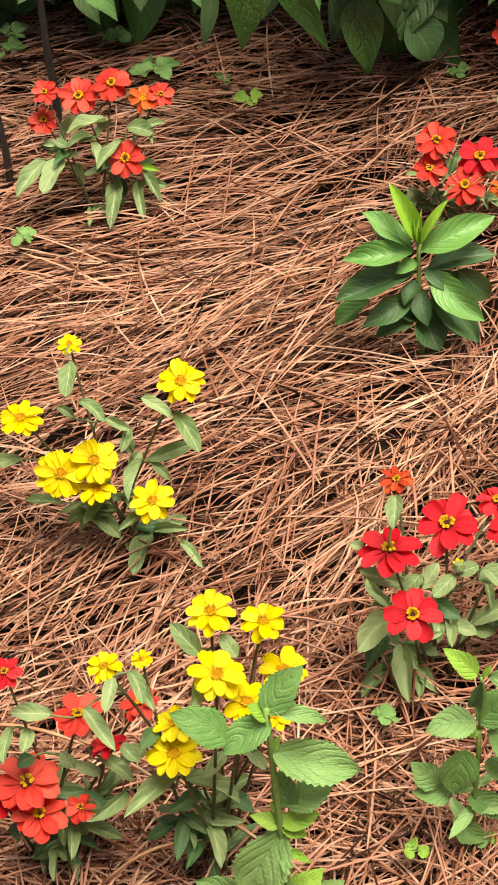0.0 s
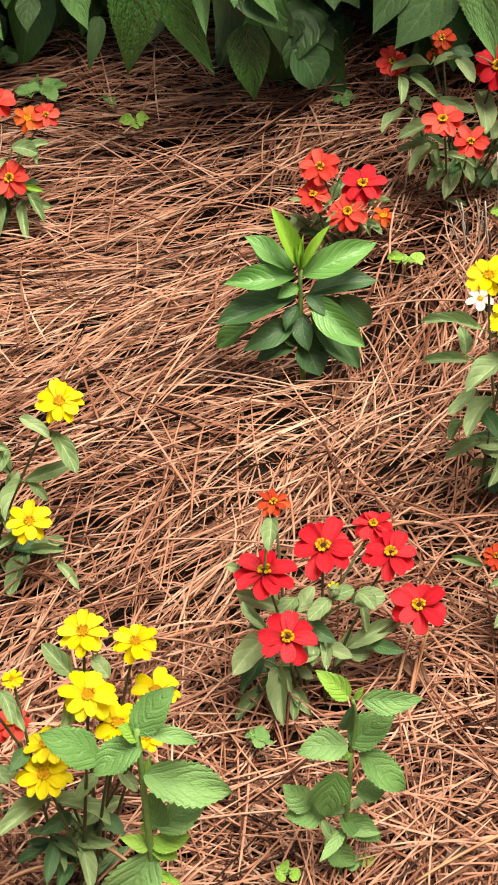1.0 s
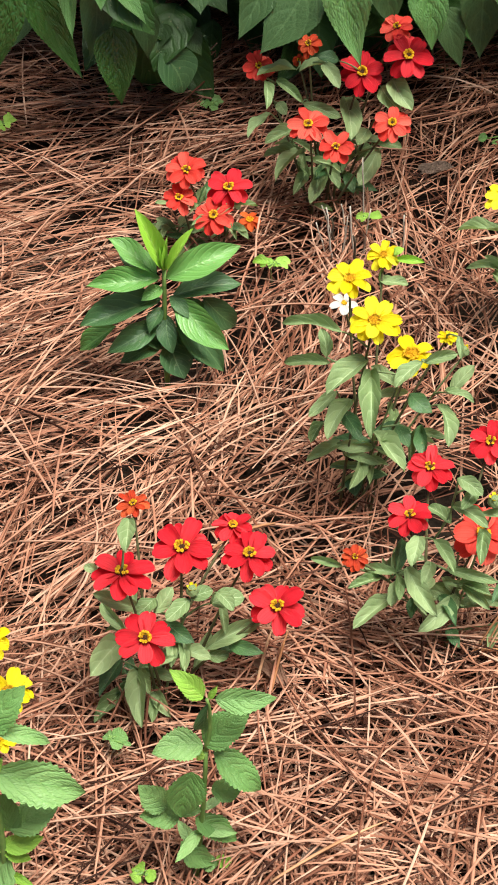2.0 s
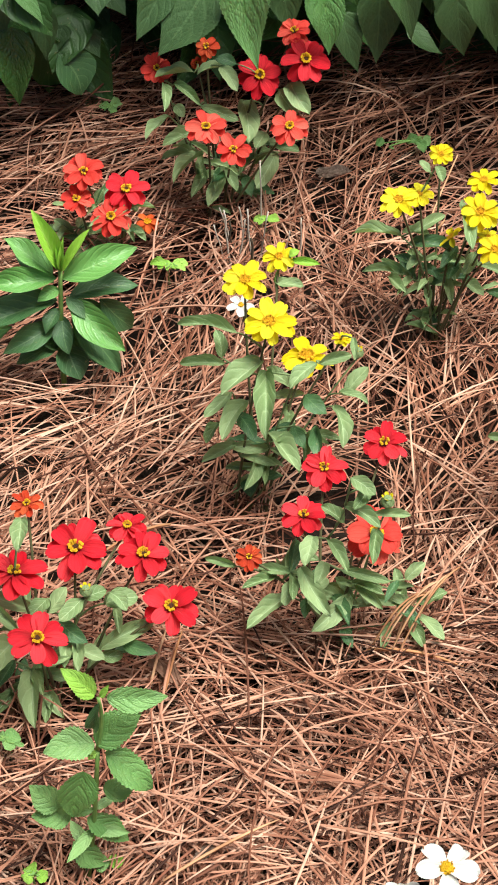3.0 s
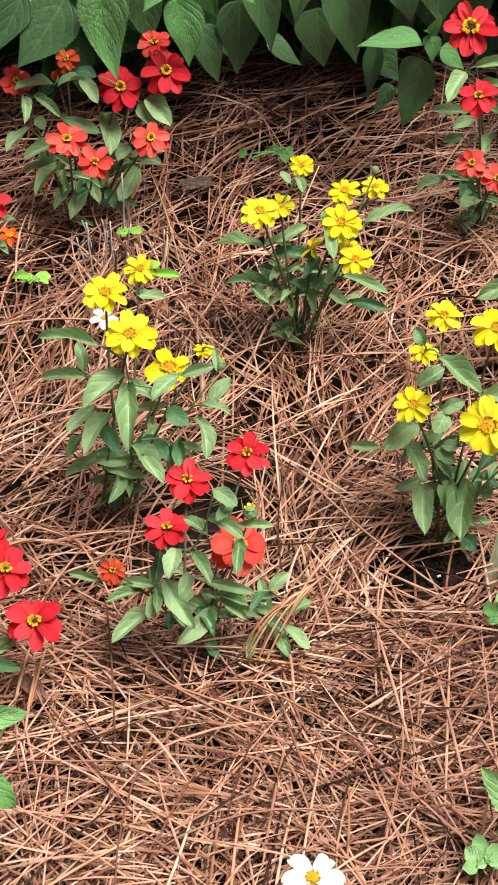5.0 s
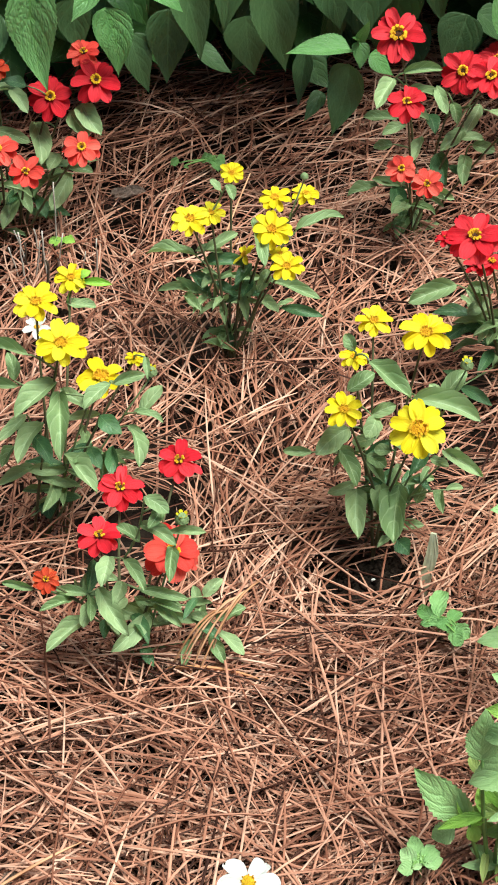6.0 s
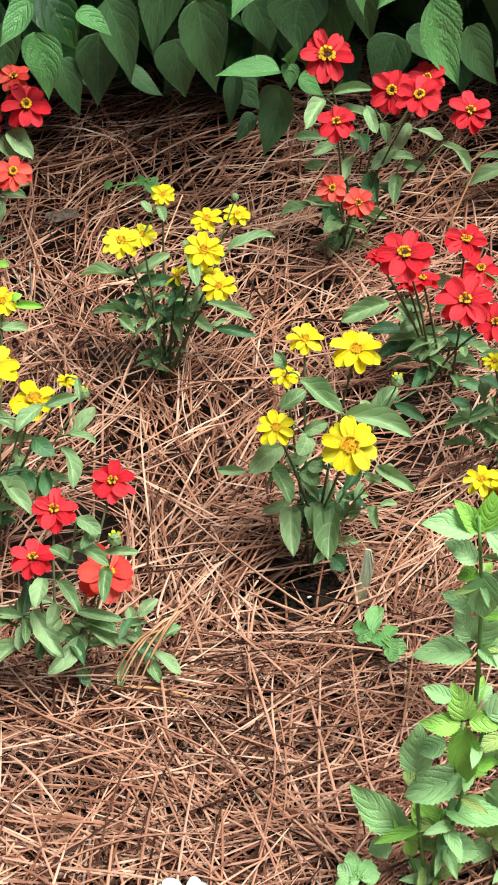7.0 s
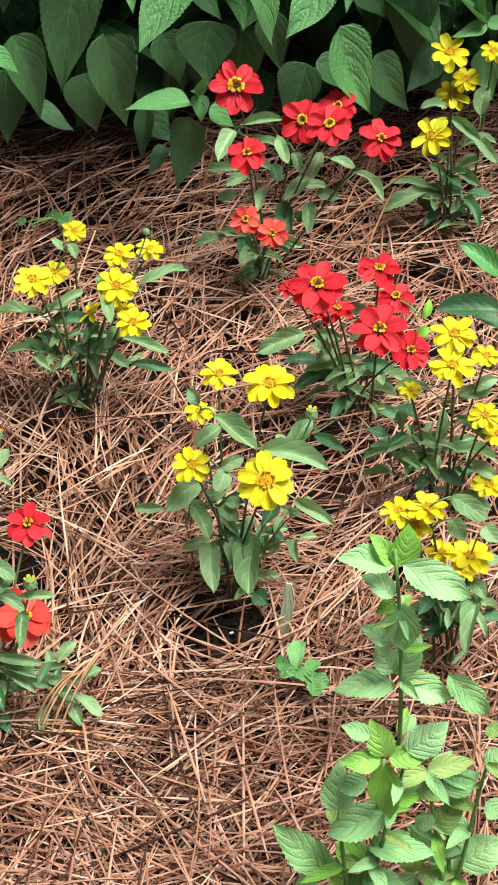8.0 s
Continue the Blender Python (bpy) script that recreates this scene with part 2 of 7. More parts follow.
# ---- mesh helpers ----
def part(name, me, material, parent, label="", m=None):
    """One mesh object under a thing or under a part."""
    if isinstance(me, bmesh.types.BMesh):
        bm, me = me, bpy.data.meshes.new(name)
        bm.to_mesh(me)
        bm.free()
    if not me.materials:
        me.materials.append(material)
    ob = new(name, me)
    if parent:
        ob.parent = parent
    if m is not None:
        ob.matrix_basis = m
    if label:
        ob["label"] = label
    return ob


def smooth(me):
    me.polygons.foreach_set("use_smooth", [True] * len(me.polygons))


def sheet(name, material, rows, cols, place):
    """A curved sheet: place(u, v) gives its points for u in -1..1 and v in 0..1."""
    vs, uvs, fs = [], [], []
    for i in range(rows + 1):
        for j in range(cols + 1):
            u, v = 2 * j / cols - 1, i / rows
            vs.append(place(u, v))
            uvs.append((u * 0.5, v))
    for i in range(rows):
        for j in range(cols):
            a = i * (cols + 1) + j
            fs.append((a, a + 1, a + cols + 2, a + cols + 1))
    me = bpy.data.meshes.new(name)
    me.from_pydata(vs, [], fs)
    lay = me.uv_layers.new(name="UVMap")
    for lp in me.loops:
        lay.data[lp.index].uv = uvs[lp.vertex_index]
    me.materials.append(material)
    smooth(me)
    return me


def leaf_shape(belly, tip, fold, droop, wave, teeth, seed, twist=0.0, rough=0.02, bite=0.075):
    """Half-width of 0.5, length of 1; belly: where it is widest."""
    rng = random.Random(seed)
    ph = rng.uniform(0, 6.3)

    def place(u, v):
        w = (v ** belly) * ((1 - v) ** tip)
        top = (belly / (belly + tip)) ** belly * (tip / (belly + tip)) ** tip
        w = 0.5 * w / top + 0.012 * (1 - v)
        if teeth and abs(u) > 0.9:
            w *= 1 + bite * (1 if int(round(v * teeth)) % 2 else -0.6)
        side = 1 if u > 0 else -1
        w *= 1 + rough * math.sin(v * 13 + ph * side) + 0.6 * rough * math.sin(v * 29 + 2 * ph * side)
        x = u * w
        z = fold * abs(x) * 1.0 + wave * math.sin(v * 9 + ph + (1.5 if u > 0 else 0)) * abs(u) ** 1.5 * 0.5
        z += droop * (4 * v * (1 - v) * 0.25 - 0.25 * v * v)
        x += twist * math.sin(v * 3.1) * 0.12
        return (x, v, z)
    return place


def leaf_set(name, material, belly, tip, teeth, rows, cols=4, folds=(0.25, 0.45), droops=(0.1, 0.5), wave=0.02, n=5, seed=1, rough=0.02, bite=0.075):
    rng = random.Random(seed)
    return [sheet(name, material, rows, cols, leaf_shape(belly, tip, rng.uniform(*folds), rng.uniform(*droops), wave * rng.uniform(0.5, 1.6),
                                                         teeth, seed * 100 + k, rng.uniform(-1, 1), rough, bite)) for k in range(n)]


LEAVES = {
    "z": leaf_set("zinnia_leaf", ZINNIA_LEAF, 0.64, 0.60, 0, 14, 6, (0.15, 0.45), (0.05, 0.4), 0.08, 12, 2, 0.04),
    "s": leaf_set("sapling_leaf", SAGE_LEAF, 0.86, 0.98, 0, 12, folds=(0.15, 0.4), droops=(0.1, 0.4), wave=0.06, seed=3),
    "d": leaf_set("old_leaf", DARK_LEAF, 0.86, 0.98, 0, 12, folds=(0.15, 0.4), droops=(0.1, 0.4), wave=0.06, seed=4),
    "l": leaf_set("young_leaf", LIME_LEAF, 0.9, 0.85, 0, 8, seed=5),
    "n": leaf_set("toothed_leaf", NETTLE_LEAF, 0.66, 0.95, 26, 26, 6, (0.08, 0.28), (0.0, 0.28), 0.05, 8, 6, 0.03),
    "k": leaf_set("toothed_leaf", NETTLE_DEEP, 0.66, 0.95, 26, 26, 6, (0.08, 0.28), (0.0, 0.28), 0.05, 8, 16, 0.03),
    "m": leaf_set("young_toothed_leaf", NETTLE_BRIGHT, 0.65, 1.0, 26, 26, 6, (0.08, 0.28), (0.0, 0.28), 0.05, 6, 12, 0.03),
    "y": leaf_set("yellowing_leaf", YELLOWED_LEAF, 0.62, 0.9, 26, 26, 6, (0.08, 0.28), (0.1, 0.45), 0.06, 5, 7, 0.04),
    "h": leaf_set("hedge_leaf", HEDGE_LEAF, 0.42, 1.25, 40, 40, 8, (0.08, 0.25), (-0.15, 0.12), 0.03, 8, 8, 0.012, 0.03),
    "b": leaf_set("hedge_leaf", HEDGE_BRIGHT, 0.46, 1.25, 40, 40, 8, (0.1, 0.3), (-0.15, 0.12), 0.035, 6, 9, 0.012, 0.03),
    "g": leaf_set("hedge_leaf", HEDGE_GLOSSY, 0.46, 1.25, 40, 40, 8, (0.1, 0.3), (-0.15, 0.12), 0.035, 6, 19, 0.012, 0.03),
    "o": leaf_set("round_leaf", NETTLE_DEEP, 0.55, 0.5, 0, 10, 4, (0.1, 0.3), (0.1, 0.5), 0.08, 6, 10, 0.08),
    "p": leaf_set("round_young_leaf", NETTLE_BRIGHT, 0.55, 0.5, 0, 10, 4, (0.1, 0.3), (0.1, 0.5), 0.08, 6, 11, 0.08),
}
counter = {"leaf": 0, "petal": 0}


def along(base, tip, width, facing, roll=0.0):
    """The pose of a leaf from base to tip whose upper side looks to `facing`; its size is in the scale."""
    base, tip = Vector(base), Vector(tip)
    y = tip - base
    size = y.length
    y.normalize()
    z = Vector(facing) - y * y.dot(facing)
    z = z.normalized() if z.length > 1e-3 else y.orthogonal().normalized()
    z = Matrix.Rotation(roll, 3, y) @ z
    x = y.cross(z)
    r = Matrix((x, y, z)).transposed()
    return Matrix.LocRotScale(base, r.to_quaternion(), Vector((width, size, size)))


def tube_mesh(name, pts, radii, material, sides=6):
    pts = [Vector(p) for p in pts]
    vs, fs = [], []
    for i, p in enumerate(pts):
        d = (pts[min(i + 1, len(pts) - 1)] - pts[max(i - 1, 0)]).normalized()
        a = d.orthogonal().normalized() if i == 0 else (a - d * a.dot(d)).normalized()
        b = d.cross(a)
        for k in range(sides):
            t = 2 * math.pi * k / sides
            vs.append(p + (a * math.cos(t) + b * math.sin(t)) * radii[i])
    for i in range(len(pts) - 1):
        for k in range(sides):
            j = (k + 1) % sides
            fs.append((i * sides + k, i * sides + j, (i + 1) * sides + j, (i + 1) * sides + k))
    fs.append(tuple(range(sides - 1, -1, -1)))
    fs.append(tuple(range((len(pts) - 1) * sides, len(pts) * sides)))
    me = bpy.data.meshes.new(name)
    me.from_pydata(vs, [], fs)
    me.materials.append(material)
    smooth(me)
    return me


def bow(a, b, rise, n=7, rng=None):
    """Points from a to b that leave a steeply and bend to b."""
    a, b = Vector(a), Vector(b)
    mid = a.lerp(b, 0.5) + Vector((0, 0, rise)) + (Vector((rng.uniform(-1, 1), rng.uniform(-1, 1), 0)) * 0.008 if rng else Vector())
    return [a * (1 - t) ** 2 + mid * 2 * t * (1 - t) + b * t * t for t in (i / (n - 1) for i in range(n))]


def ground_z(x, y):
    z = 0.010 * noise.noise((x * 2.3, y * 2.3, 3.1)) + 0.006 * noise.noise((x * 6, y * 6, 8.2))
    return z + 0.03 * min(1, max(0, (y - 1.95) / 0.35))


EYE_FOOT = Vector((0.06, -0.03, 0))


def plant(name, x, y, label, category, group=""):
    root = new(name)
    root.empty_display_size = 0.05
    root.location = (x, y, ground_z(x, y) - 0.04)
    return tagged(root, label, category, group)


STEMS = {}


def twig(p, a, b, r, material, rise=0.02, name="stem"):
    """A stem under p from a to b, both in the world."""
    rng = random.Random(round(1e4 * (b[0] + 3 * b[1] + 7 * b[2])))
    o = p.location
    pts = bow(Vector(a) - o, Vector(b) - o, rise, 8, rng)
    STEMS.setdefault(p.name, []).extend(pts)
    return part(name, tube_mesh(name, pts, [r * (1.15 - 0.4 * i / 7) for i in range(8)], material), material, p)


def leaf(p, base, tip, width, kind="z", stalk=True, roll=None, name="leaf"):
    i = counter["leaf"] = counter["leaf"] + 1
    rng = random.Random(i)
    me = LEAVES[kind][i % len(LEAVES[kind])]
    front = (EYE_FOOT - Vector((base[0], base[1], 0))).normalized()
    facing = Vector((0, 0, 1)) + front * (0.75 if kind in "nmyk" else 0.55) + Vector((rng.uniform(-0.25, 0.25), rng.uniform(-0.25, 0.25), 0))
    m = along(Vector(base) - p.location, Vector(tip) - p.location, width * (0.86 if kind == "z" else 1.0), facing, roll if roll is not None else rng.uniform(-0.3, 0.3) * (0.5 if kind in "nmykhbg" else 1))
    part(name, me, me.materials[0], p, "", m)
    if stalk:
        own = Vector(base) - p.location
        near = [q for q in STEMS.get(p.name, ()) if q.z < own.z - 0.004] or [Vector((0, 0, 0))]
        a = min(near, key=lambda q: (q - own).length + 0.5 * abs(q.x - own.x) + 2.0 * max(0.0, (q - own).dot(front))) + p.location
        twig(p, a, base, 0.0011, GREEN_STEM if kind in "nklyop" else STEM, 0.006)


def fill_leaves(p, n, long=(0.026, 0.052), low=0.02, high=0.14, kinds="zzzd"):
    """Small leaves along the stems that the large ones leave bare."""
    rng = random.Random(len(p.name) * 31 + round(p.location.x * 1000))
    pts = [q for q in STEMS.get(p.name, ()) if low < q.z - 0.04 < high]
    for k in range(n if pts else 0):
        q = rng.choice(pts) + p.location
        a = rng.uniform(0, 6.28)
        size = rng.uniform(*long)
        tip = q + Vector((math.cos(a), math.sin(a), rng.uniform(-0.35, 0.45))).normalized() * size
        tip.z = max(tip.z, ground_z(tip.x, tip.y) + 0.004)
        leaf(p, q, tip, size * rng.uniform(0.26, 0.38), rng.choice(kinds), False)


def petal_set(kind, material):
    out = []
    for k in range(6):
        rng = random.Random(500 + k)
        cup, bend, skew, notch = rng.uniform(0.3, 0.9), rng.uniform(0.05, 0.32), rng.uniform(-0.05, 0.05), rng.uniform(0.02, 0.08)

        def place(u, v, cup=cup, bend=bend, skew=skew, notch=notch):
            v = 1 - (1 - v) ** 1.7
            w = 0.5 * (0.42 + 0.58 * math.sin(min(1, v / 0.62) * math.pi / 2)) * (1 if v < 0.62 else max(0.0, 1 - ((v - 0.62) / 0.382) ** 2.5) ** 0.4)
            x = u * w * (1 + 0.05 * math.sin(v * 8 + skew * 90)) + skew * v * v
            y = v - notch * math.exp(-(u * 2.5) ** 2) * v ** 6 + 0.02 * math.cos(u * 8 + skew * 60) * v ** 4
            z = 0.06 * v + cup * u * u * w * 0.45 - bend * v * v * 0.5 + 0.05 * math.cos(u * 8) * (1 - 0.4 * v)
            return (x, y, z)
        out.append(sheet("petal", material, 9, 6, place))
    return out


PETALS = {k: petal_set(k, m) for k, m in PETAL.items()}


def dome(name, r, h, material, bumps=0.12, seed=1, rings=5, seg=14):
    rng = random.Random(seed)
    bm = bmesh.new()
    bmesh.ops.create_uvsphere(bm, u_segments=seg, v_segments=rings * 2, radius=1.0)
    for v in bm.verts:
        k = 1 + rng.uniform(-bumps, bumps)
        v.co = Vector((v.co.x * r * k, v.co.y * r * k, v.co.z * (h if v.co.z > 0 else h * 0.5) * (1 + rng.uniform(-bumps, bumps))))
    me = bpy.data.meshes.new(name)
    bm.to_mesh(me)
    bm.free()
    me.materials.append(material)
    return me


def floret_ring(name, r, n, size, material, seed):
    """A ring of tiny standing florets round the disc."""
    rng = random.Random(seed)
    bm = bmesh.new()
    for i in range(n):
        a = 2 * math.pi * (i + rng.uniform(-0.3, 0.3)) / n
        rr = r * rng.uniform(0.8, 1.08)
        m = Matrix.Translation((math.cos(a) * rr, math.sin(a) * rr, size * rng.uniform(0.4, 1.1))) @ Matrix.Rotation(a, 4, "Z") @ Matrix.Rotation(0.5, 4, "Y")
        bmesh.ops.create_cone(bm, cap_ends=True, segments=5, radius1=size * 0.28, radius2=size * 0.5, depth=size * 1.6, matrix=m)
    me = bpy.data.meshes.new(name)
    bm.to_mesh(me)
    bm.free()
    me.materials.append(material)
    return me


DISCS = {
    "Y": [(dome("disc", 0.17, 0.12, DISC_AMBER, 0.2, 20 + k), floret_ring("floret_ring", 0.19, 17, 0.085, DISC_YELLOW, 30 + k)) for k in range(3)],
    "R": [(dome("disc", 0.15, 0.12, DISC_DARK, 0.14, 40 + k), floret_ring("floret_ring", 0.145, 11 - 2 * k, 0.125, DISC_ORANGE, 50 + k)) for k in range(3)],
    "W": [(dome("disc", 0.19, 0.16, DISC_YELLOW, 0.14, 60 + k), floret_ring("floret_ring", 0.18, 12, 0.05, DISC_AMBER, 70 + k)) for k in range(2)],
}
DISCS.update(C=DISCS["R"], O=DISCS["R"], A=DISCS["Y"])
CALYX = dome("flower", 0.16, 0.10, STEM, 0.1, 80)
BUD = dome("bud", 1.0, 1.0, STEM, 0.08, 81)


def flower(p, place, width, kind="Y", tilt=15.0, side=0.0, petals=None, ragged=0.0, stem_to=None, disc_size=1.0):
    """A flower head on its stem. width: across the petals; tilt: degrees by which it leans to the viewer; side: to the right."""
    i = counter["petal"] = counter["petal"] + 1
    rng = random.Random(900 + i)
    place = Vector(place)
    front = (EYE_FOOT - Vector((place.x, place.y, 0))).normalized()
    right = Vector((-front.y, front.x, 0))
    up = Vector((0, 0, 1)) + front * math.tan(radians(tilt)) + right * math.tan(radians(side))
    up.normalize()
    q = up.to_track_quat("Z", "Y") @ Euler((0, 0, rng.uniform(0, 6.28))).to_quaternion()
    r = width / 2
    head = part("flower", CALYX, STEM, p, "", Matrix.LocRotScale(place - p.location - up * r * 0.10, q, Vector((r, r, r))))
    n = petals or {"Y": 13, "R": 10, "C": 10, "O": 13, "A": 10, "W": 5}[kind] + rng.choice((-1, 0, 0, 1))
    for k in range(n):
        a = 2 * math.pi * (k + rng.uniform(-0.16, 0.16)) / n
        long = rng.uniform(0.82, 1.0) * (1 - ragged * rng.random())
        wide = {"Y": 0.47, "R": 0.53, "C": 0.53, "O": 0.44, "A": 0.44, "W": 0.60}[kind] * rng.uniform(0.88, 1.12)
        pitch = rng.uniform(-0.16, 0.20) + (-0.24 if k % 2 else 0.07) - ragged * rng.uniform(0, 0.7)
        m = Matrix.Rotation(a, 4, "Z") @ Matrix.Translation((0, 0.10, 0.05 if k % 2 else 0.075)) @ Matrix.Rotation(pitch, 4, "X") @ Matrix.Rotation(rng.uniform(-0.3, 0.3), 4, "Y")
        part("petal", rng.choice(PETALS[kind]), PETAL[kind], head, "", m @ Matrix.Diagonal((wide, long * 0.92, 0.9, 1)))
    disc, ring = rng.choice(DISCS[kind])
    up_d = Matrix.Translation((0, 0, 0.09)) @ Matrix.Diagonal((disc_size, disc_size, disc_size, 1))
    part("disc", disc, disc.materials[0], head, "", up_d)
    part("floret_ring", ring, ring.materials[0], head, "", up_d)
    a = p.location + Vector((rng.uniform(-0.022, 0.022), rng.uniform(-0.02, 0.02), 0)) if stem_to is None else Vector(stem_to)
    twig(p, a, place - up * r * 0.16, 0.0016, DARK_STEM, 0.03)
    return head


def bud(p, place, size, tint=None):
    """A closed flower bud on its stem."""
    place = Vector(place)
    b = part("bud", BUD, STEM, p, "", Matrix.LocRotScale(place - p.location, None, Vector((size / 2, size / 2, size * 0.55))))
    if tint:
        for k in range(5):
            m = Matrix.Rotation(k * 1.26, 4, "Z") @ Matrix.Translation((0, 0.35, 0.5)) @ Matrix.Rotation(0.9, 4, "X")
            part("petal", PETALS[tint][k % 6], PETAL[tint], b, "", m @ Matrix.Diagonal((0.6, 0.8, 0.8, 1)))
    twig(p, p.location, place - Vector((0, 0, size * 0.4)), 0.0013, STEM, 0.03)


# ---- ground ----
HOLLOWS = [(0.712, 1.270, 0.058, 0.028, 0.85), (0.49, 1.43, 0.06, 0.04, 0.8), (0.24, 1.70, 0.05, 0.03, 0.5), (0.16, 1.20, 0.05, 0.04, 0.5), (0.92, 1.50, 0.06, 0.05, 0.5), (0.42, 1.29, 0.05, 0.03, 0.4)]
def soil_z(x, y):
    lift = 1.4 * max(0.0, 1 - ((x - 0.715) / 0.10) ** 2 - ((y - 1.272) / 0.07) ** 2)
    return ground_z(x, y) - 0.090 + 0.042 * lift


def ground():
    xs = sorted({-80, -20, -6, -2, -1, 2.4, 3, 8, 25, 80, *[round(-0.6 + 0.025 * i, 3) for i in range(108)]})
    ys = sorted({-80, -20, -5, -1, 0.3, 3.4, 5, 10, 30, 90, *[round(0.7 + 0.025 * i, 3) for i in range(84)]})
    vs = [(x, y, soil_z(x, y) if -0.7 < x < 2.3 and 0.6 < y < 3.0 else -0.090) for y in ys for x in xs]
    n = len(xs)
    fs = [(j * n + i, j * n + i + 1, (j + 1) * n + i + 1, (j + 1) * n + i) for j in range(len(ys) - 1) for i in range(n - 1)]
    me = bpy.data.meshes.new("ground")
    me.from_pydata(vs, [], fs)
    smooth(me)
    tagged(part("ground", me, SOIL, None), "dark crumbly soil under the straw of the flower bed", "ground", "", "structure")


ground()


def swirl(x, y):
    """The way in which the straw was raked, in radians."""
    a = 0.25 + 1.9 * (0.75 * noise.noise((x * 1.7, y * 1.7, 0.4)) + 0.5 * noise.noise((x * 4.1, y * 4.1, 5.0)))
    for hx, hy, rx, ry, share in HOLLOWS:
        d = math.hypot(x - hx, y - hy)
        if d < 0.22:    # it lies in rings round the stems
            ring = math.atan2(y - hy, x - hx) + math.pi / 2
            turn = (ring - a + math.pi / 2) % math.pi - math.pi / 2
            a += turn * min(1.0, 1.6 * share) * (1 - d / 0.22)
    return a


def straw():
    """The pine straw: many thin bent needles in loose layers, as one mesh."""
    rng = np.random.default_rng(7)
    count, seg = 24000, 6
    x = rng.uniform(-0.75, 2.1, count * 4)
    y = rng.uniform(0.72, 2.85, count * 4)
    keep = (x > -0.22 * y - 0.12) & (x < 0.52 * y + 0.50)
    x, y = x[keep][:count], y[keep][:count]
    # it lies thicker along the front of the bed
    x, y = np.r_[x, rng.uniform(-0.4, 1.05, 5500)], np.r_[y, 0.74 + 0.58 * rng.random(5500) ** 1.3]
    # the rest of the bed, thinner and coarser
    fx, fy = rng.uniform(-1.3, 2.6, 90000), rng.uniform(0.25, 3.1, 90000)
    rest = (fx <= -0.22 * fy - 0.12) | (fx >= 0.52 * fy + 0.50) | (fy < 0.72) | (fy > 2.85)
    rim = np.minimum.reduce([fx + 1.3, 2.6 - fx, fy - 0.25, 3.1 - fy])
    rest &= rng.random(fx.size) < (rim / 0.35) ** 1.5 + 0.03
    fx, fy = fx[rest][:27000], fy[rest][:27000]
    coarse = np.r_[np.ones(x.size), np.full(fx.size, 1.9)]
    x, y = np.r_[x, fx], np.r_[y, fy]
    count = x.size
    # needles fall in pairs that share a sheath
    lead, clump = np.arange(count) // 2 * 2, np.arange(count) // 24 * 24
    x, y = x[lead] + rng.normal(0, 0.009, count), y[lead] + rng.normal(0, 0.009, count)
    # thick and thin patches
    patch = np.array([noise.noise((a * 13, b * 19, 2.0)) + 0.6 * noise.noise((a * 31, b * 45, 7.0)) for a, b in zip(x, y)])
    level = np.clip(rng.random(count)[lead] + rng.normal(0, 0.05, count), 0, 1)
    base = np.array([ground_z(a, b) for a, b in zip(x, y)]) - 0.080 + 0.088 * level ** 0.66
    turn = np.array([swirl(a, b) for a, b in zip(x, y)]) + rng.normal(0, 0.20, count)[clump] + rng.normal(0, 0.46, count)[lead] + rng.normal(0, 0.16, count)
    # combed flatter and more even at the back left
    comb = 0.3 * np.clip((y - 1.50) / 0.25, 0, 1) * np.clip((0.50 - x) / 0.25, 0, 1)
    turn = turn - comb * (turn - 0.32)
    wild = (rng.random(count) < 0.25 - 0.4 * comb + 0.36 * np.clip((1.35 - y) / 0.2, 0, 1))[lead]   # tossed about most along the front
    turn[wild] += rng.uniform(0, np.pi, count)[lead][wild]
    length = rng.uniform(0.09, 0.23, count)[lead] * rng.uniform(0.85, 1.05, count)
    width = rng.uniform(0.00084, 0.00142, count) * coarse
    curve = rng.normal(0, 0.07, count)[lead] + rng.normal(0, 0.05, count)
    curve[rng.random(count) < 0.06] *= 2.5
    slope = rng.normal(0, 0.085, count)
    arch = rng.normal(0.01, 0.03, count)
    s = np.linspace(-0.5, 0.5, seg)
    a = turn[:, None] + curve[:, None] * s[None, :] * 2
    step = length[:, None] / (seg - 1)
    px = np.cumsum(np.cos(a) * step, 1)
    py = np.cumsum(np.sin(a) * step, 1)
    px += (x - px.mean(1))[:, None]
    py += (y - py.mean(1))[:, None]
    # thinner round the stems, none over the bare soil
    luck = rng.random(count)
    clear = luck < 0.16 + 0.55 * np.clip(patch, -0.3, 0.8)
    for hx, hy, rx, ry, share in HOLLOWS:
        clear |= ((((px - hx) / rx) ** 2 + ((py - hy) / ry) ** 2).min(1) < 1) & (luck < share)
    px, py, a, base, slope, arch, width, length = (q[~clear] for q in (px, py, a, base, slope, arch, width, length))
    count = len(px)
    pz = base[:, None] + slope[:, None] * s * length[:, None] + arch[:, None] * (0.25 - s ** 2)[None, :]
    taper = np.array([0.55, 1, 1, 1, 0.85, 0.3])
    nx, ny = -np.sin(a), np.cos(a)
    w = width[:, None] * taper
    v = np.empty((count, seg, 3, 3), np.float32)
    v[:, :, 0] = np.stack((px + nx * w, py + ny * w, pz), 2)
    v[:, :, 1] = np.stack((px, py, pz + w * 1.1), 2)
    v[:, :, 2] = np.stack((px - nx * w, py - ny * w, pz), 2)
    quad = []
    for i in range(seg - 1):
        for k in range(2):
            quad.append((i * 3 + k, i * 3 + k + 1, (i + 1) * 3 + k + 1, (i + 1) * 3 + k))
    faces = (np.array(quad)[None] + (np.arange(count) * seg * 3)[:, None, None]).reshape(-1).astype(np.int32)
